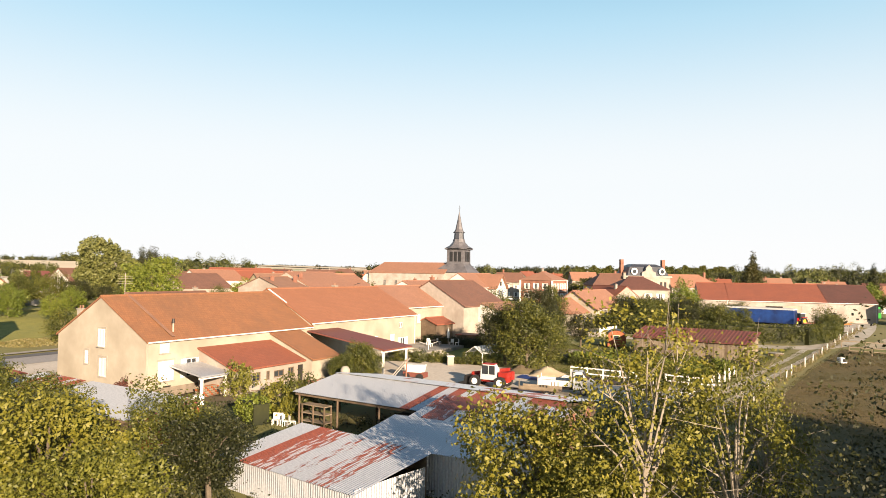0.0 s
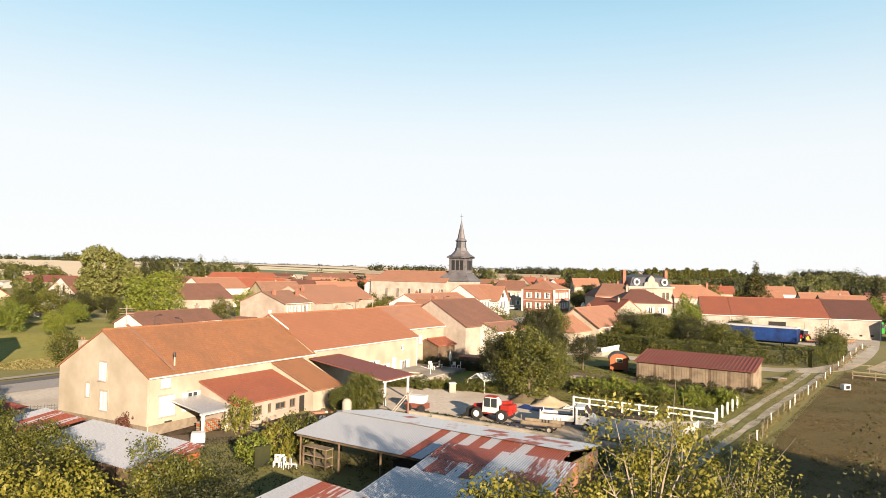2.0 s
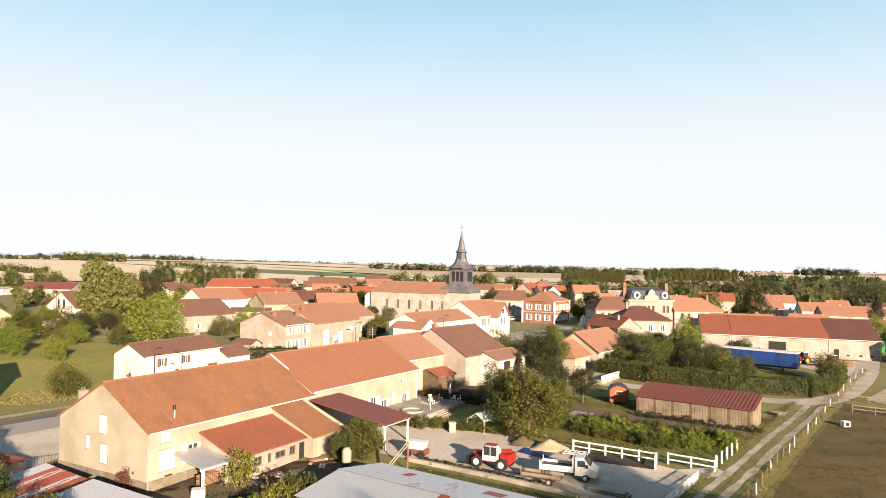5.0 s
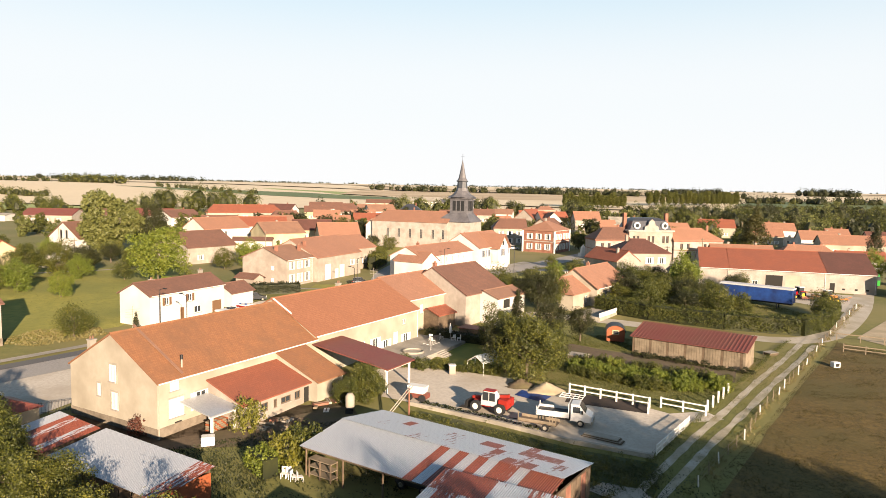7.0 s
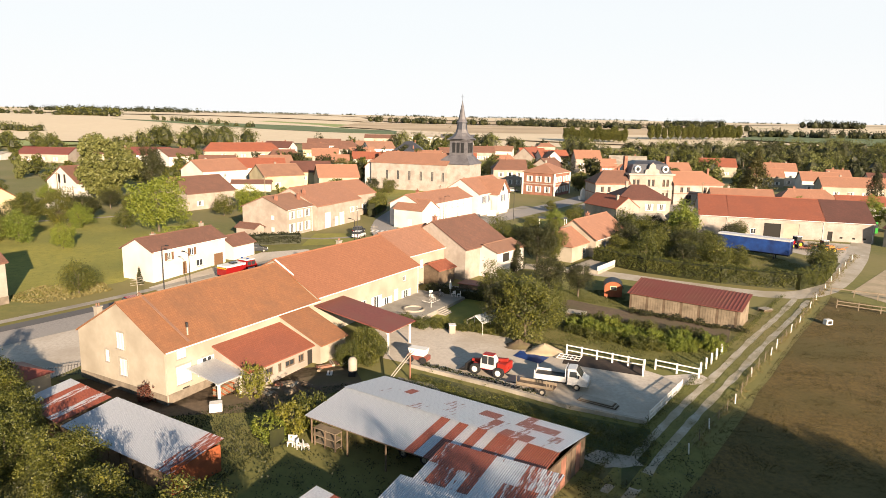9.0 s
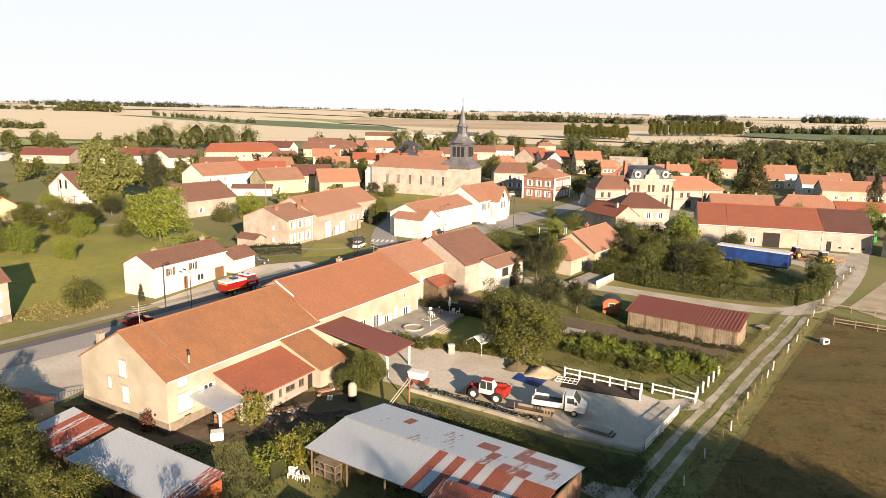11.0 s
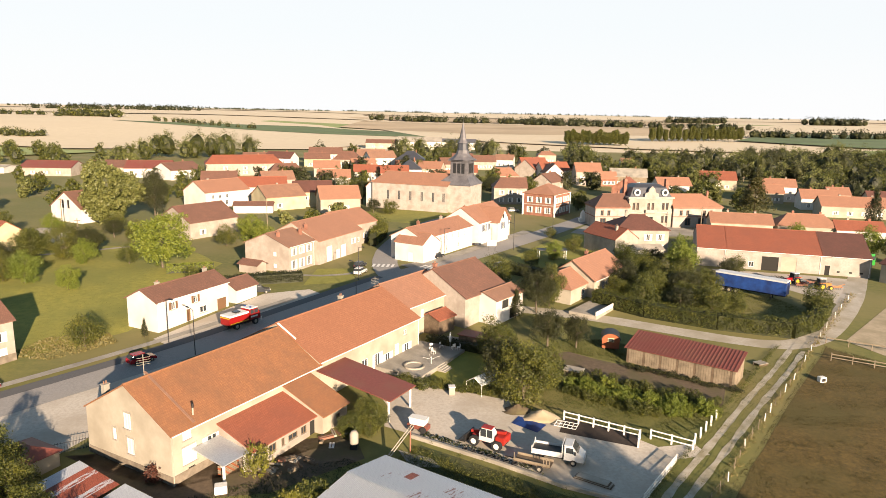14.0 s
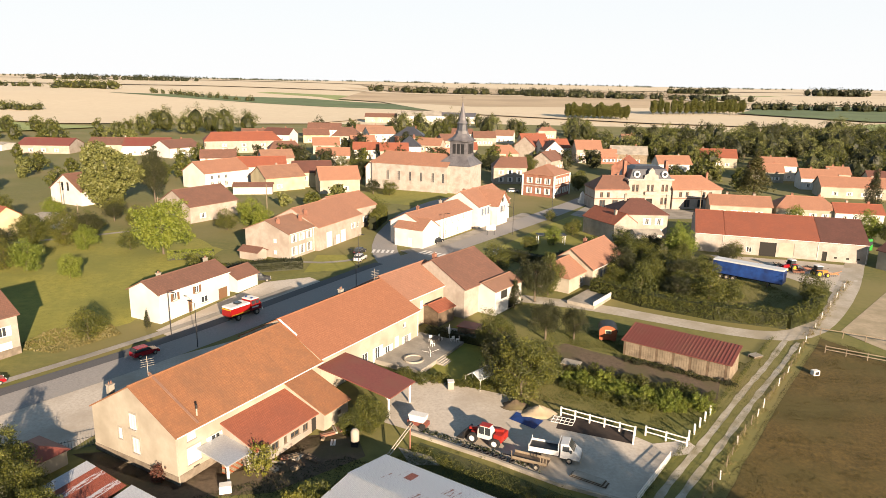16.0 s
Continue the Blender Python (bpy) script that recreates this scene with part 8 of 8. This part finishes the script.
def tractor(label, x, y, ang, paint, s=1.0):
    e = thing("tractor", label, "tractor", x, y, gz(x, y) + 0.03, ang)
    part("hood", profile(bmesh.new(), [(0.1, 0.8), (0.1, 1.5), (1.6, 1.35), (1.75, 0.8)], -0.35, 0.35, 0.05), M[paint], e)
    cb = part("cab", profile(bmesh.new(), [(-1.1, 0.9), (-1.2, 2.35), (0.0, 2.4), (0.2, 0.9)], -0.65, 0.65, 0.05), M["glass"], e)
    part("cab_roof", boxm(-1.25, 0.1, -0.72, 0.72, 2.38, 2.52, bevel=0.03), M["white_paint"], cb)
    for w in (-0.8, 0.8):
        wheel(e, -0.7, w, 0.78, 0.4, "yellow_paint")
        wheel(e, 1.25, w, 0.48, 0.28, "yellow_paint")
        part("mudguard", boxm(-1.4, 0.0, w - 0.22, w + 0.22, 1.55, 1.64, bevel=0.02), M[paint], e)


tractor("old orange tractor in the barn yard", 71.6, 143.2, 10, "orange_paint")
tractor("red tractor in the barn yard", 67.0, 147.4, 200, "car_red")
gtk = thing("lorry", "bright green lorry between the barns", "lorry", 93.6, 168.0, 0, -70)
part("cab", profile(bmesh.new(), [(-1.1, 0.6), (-1.1, 3.2), (0.9, 3.3), (1.2, 2.0), (1.2, 0.6)], -1.2, 1.2, 0.06), M["green_paint"], gtk)
part("windscreen", boxm(1.05, 1.22, -1.0, 1.0, 1.9, 2.8), M["glass"], gtk)
part("body", boxm(-6.5, -1.3, -1.25, 1.25, 0.9, 3.2, bevel=0.05), M["green_paint"], gtk)
for q in (-5, 0.2):
    for w in (-1, 1):
        wheel(gtk, q, w, 0.5, 0.3)
for k in range(16):
    x, y = 62 + r3.uniform(-3, 13), 150.0 + r3.uniform(-5, 3)
    y -= max(0, x - 66) * 0.55
    e = thing("farm_implement", "old rusty farm implement in the barn yard", "implement", x, y, gz(x, y), r3.uniform(0, 360), "implements in the barn yard")
    bm = bmesh.new()
    for q in range(3):
        tube(bm, (-1.2, -0.6 + q * 0.6, 0.5), (1.2, -0.6 + q * 0.6, 0.6), 0.06, n=5)
    tube(bm, (-1.0, -0.8, 0.55), (-1.0, 0.8, 0.55), 0.07, n=5)
    tube(bm, (1.0, -0.8, 0.55), (1.0, 0.8, 0.55), 0.07, n=5)
    tube(bm, (0.0, 0, 0.5), (1.9, 0, 1.1), 0.06, n=5)
    part("frame", bm, M[("wood_old", "red_paint", "brick", "iron", "orange_paint")[k % 5]], e)
    bm = bmesh.new()
    for q in range(6):
        tube(bm, (-0.9 + q * 0.36, -0.5, 0.55), (-0.95 + q * 0.36, -0.45, 0.0), 0.035, n=4)
        tube(bm, (-0.9 + q * 0.36, 0.5, 0.55), (-0.95 + q * 0.36, 0.55, 0.0), 0.035, n=4)
    part("tine", bm, M["iron"], e)


# ---- street furniture ----
def lamp_post(x, y, ang, h=7.0):
    e = thing("street_lamp", "tall thin dark street lamp", "street lamp", x, y, gz(x, y), ang, "street lamps")
    bm = bmesh.new()
    tube(bm, (0, 0, -0.2), (0, 0, h), 0.08, 0.05, 7)
    tube(bm, (0, 0, h), (1.1, 0, h + 0.25), 0.04, n=5)
    part("pole", bm, M["iron"], e)
    part("lamp_head", boxm(0.9, 1.6, -0.13, 0.13, h + 0.18, h + 0.32, bevel=0.03), M["iron"], e)


for x, y, a in ((-42.2, 95.2, 150), (-48.3, 99.6, -30), (-23.6, 126.0, 150), (-25.5, 139, -30), (-9.0, 165.5, -30), (8.5, 176, 150), (20.5, 196, 150), (36, 222, 150), (10, 208, -30)):
    lamp_post(x, y, a)
for x, y, h in ((-85.0, 173.0, 8), (-99, 160, 8), (-64.5, 200, 8), (66, 208, 8.5), (-52, 262, 9), (118, 318, 9), (-126, 196, 8)):
    e = thing("utility_pole", "weathered wooden utility pole with crossbar", "pole", x, y, gz(x, y), 20, "utility poles")
    bm = bmesh.new()
    tube(bm, (0, 0, -0.3), (0, 0, h), 0.14, 0.1, 7)
    part("pole", bm, M["wood"], e)
    part("crossbar", boxm(-0.7, 0.7, -0.05, 0.05, h - 0.6, h - 0.48), M["wood_old"], e)
ki = thing("war_memorial", "small white stone memorial on the square", "memorial", 33.6, 228.0, 0.03, 10)
part("plinth", boxm(-1.2, 1.2, -1.2, 1.2, 0, 1.2, bevel=0.05), M["white_paint"], ki)
part("column", ring_solid(bmesh.new(), [(1.2, 1.1), (3.0, 0.9), (4.0, 0.1)], 4, 45), M["white_paint"], ki)
sg = thing("road_sign", "white signboard on two posts by the road", "sign", 2.8, 174.4, 0, 10)
part("board", boxm(-1.2, 1.2, -0.04, 0.04, 1.3, 2.7, bevel=0.01), M["white_paint"], sg)
for q in (-0.9, 0.9):
    part("post", boxm(q - 0.05, q + 0.05, -0.04, 0.04, -0.2, 1.3), M["iron"], sg)
bs = thing("bus_shelter", "dark flat-roofed shelter in the roadside garden", "shelter", 17.5, 166.5, 0, 5)
part("roof", boxm(-3.6, 3.6, -1.4, 1.4, 2.3, 2.45), M["iron"], bs)
for q in (-3.3, 3.3):
    for w in (-1.2, 1.2):
        part("post", boxm(q - 0.07, q + 0.07, w - 0.07, w + 0.07, -0.2, 2.3), M["white_paint"], bs)
fl_ = thing("flue_pipe", "thin metal flue pipe rising from the eaves", "flue", *fp(3.6, -0.9), 3.2, 0)
bm = bmesh.new()
tube(bm, (0, 0, -0.2), (0, 0, 1.3), 0.09, n=8)
part("pipe", bm, M["concrete"], fl_)
bm = bmesh.new()
tube(bm, (0, 0, 1.3), (0, 0, 1.75), 0.13, n=8)
part("cowl", bm, M["iron"], fl_)
for u, v in ((2.8, -7.2), (45, -7.0)):
    x, y = fp(u, v)
    an = thing("aerial", "thin metal television aerial on the ridge", "aerial", x, y, 6.9, 40)
    bm = bmesh.new()
    tube(bm, (0, 0, -0.2), (0, 0, 2.4), 0.035, n=5)
    part("mast", bm, M["concrete"], an)
    for k in range(4):
        bm = bmesh.new()
        tube(bm, (-0.7, -0.04, 1.3 + 0.25 * k), (0.7, -0.04, 1.3 + 0.25 * k), 0.02, n=4)
        part("rod", bm, M["concrete"], an)
ig = thing("iron_gate", "black iron gate beside the farm gable", "gate", -44.2, 66.8, gz(-44, 66.8), 35)
for k in range(14):
    bm = bmesh.new()
    tube(bm, (-2.0 + k * 0.3, 0, 0), (-2.0 + k * 0.3, 0, 1.3), 0.025, n=4)
    part("bar", bm, M["iron"], ig)
for q in (0.15, 1.15):
    bm = bmesh.new()
    tube(bm, (-2.0, 0, q), (1.9, 0, q), 0.03, n=4)
    part("rail", bm, M["iron"], ig)
tr2 = thing("verge_tiles", "line of pale mortar tiles across the old roof", "tiles", *fp(2.9, -3.55), 4.98, FANG)
part("mortar_line", profile_y(bmesh.new(), [(-3.6, -1.62), (3.7, 2.33), (3.7, 2.39), (-3.6, -1.56)], -0.16, 0.16), M["tile_pale"], tr2)
wb = thing("verge_wall", "white mortar step between the two farm roofs", "wall", *fp(23.05, -7.1), 0, FANG)
part("coping", profile_y(bmesh.new(), [(-7.4, 3.25), (0, 7.22), (0, 7.42), (-7.4, 3.45)], -0.18, 0.14), M["white_paint"], wb)

patch("concrete_slab", "grey concrete slab beside the farm track", [(9.4, 54.8), (11.0, 53.2), (14.4, 53.9), (13.6, 55.3), (10.8, 56.2)], M["concrete"], 0.06, "slab", wobble=0.3)
patch("concrete_slab", "grey concrete slab behind the open shed", [(-8.5, 70.2), (-6.8, 66.8), (-3.4, 67.0), (-4.4, 68.8)], M["concrete"], 0.06, "slab", wobble=0.3)
for k in range(4):
    e = thing("white_chair", "white plastic chair standing beside the hedge", "chair", -15.9 + 0.5 * k, 54.6 - 0.25 * k + 0.2 * (k % 2), gz(-15, 54.5), 40 * k, "white chairs by the hedge")
    part("seat", boxm(-0.25, 0.25, -0.25, 0.25, 0.40, 0.45, bevel=0.01), M["white_paint"], e)
    part("backrest", boxm(-0.25, 0.25, 0.21, 0.26, 0.45, 0.92, bevel=0.01), M["white_paint"], e)
    for q in (-0.21, 0.21):
        for w in (-0.21, 0.21):
            part("leg", boxm(q - 0.03, q + 0.03, w - 0.03, w + 0.03, 0, 0.40), M["white_paint"], e)
for k in range(22):
    u, v = r3.uniform(5, 22), r3.uniform(5.6, 9.0)
    x, y = fp(u, v)
    e = thing("scrap", "piece of farm scrap lying in the yard", "scrap", x, y, gz(x, y), r3.uniform(0, 360), "scrap round the lean-to")
    a, b, c = r3.uniform(0.2, 0.9), r3.uniform(0.1, 0.4), r3.uniform(0.06, 0.4)
    part("plank", boxm(-a, a, -b, b, 0, c, bevel=0.02), M[("wood", "concrete", "white_paint", "wood_old", "brick")[k % 5]], e)
    part("batten", boxm(-a * 0.9, a * 0.9, -0.05, 0.05, c, c + 0.06), M["wood_old"], e)
rk = thing("wooden_rack", "rough brown wooden rack under the open shed", "rack", -12.6, 54.7, -2.6, -30)
for q in (-1.2, 0, 1.2):
    for w in (-0.4, 0.4):
        part("upright", boxm(q - 0.05, q + 0.05, w - 0.05, w + 0.05, 0, 1.7), M["wood_old"], rk)
for z in (0.3, 0.95, 1.6):
    part("shelf", boxm(-1.3, 1.3, -0.45, 0.45, z, z + 0.06), M["wood"], rk)
cr = thing("old_car", "dark old machine stored under the open shed", "machine", -4.5, 53.6, -2.6, -30)
part("body", profile(bmesh.new(), [(-1.8, 0.4), (-1.8, 1.1), (-0.6, 1.6), (0.7, 1.6), (1.8, 1.0), (1.8, 0.4)], -0.8, 0.8, 0.06), M["iron"], cr)
for q in (-1.1, 1.1):
    for w in (-0.8, 0.8):
        wheel(cr, q, w, 0.4, 0.2)
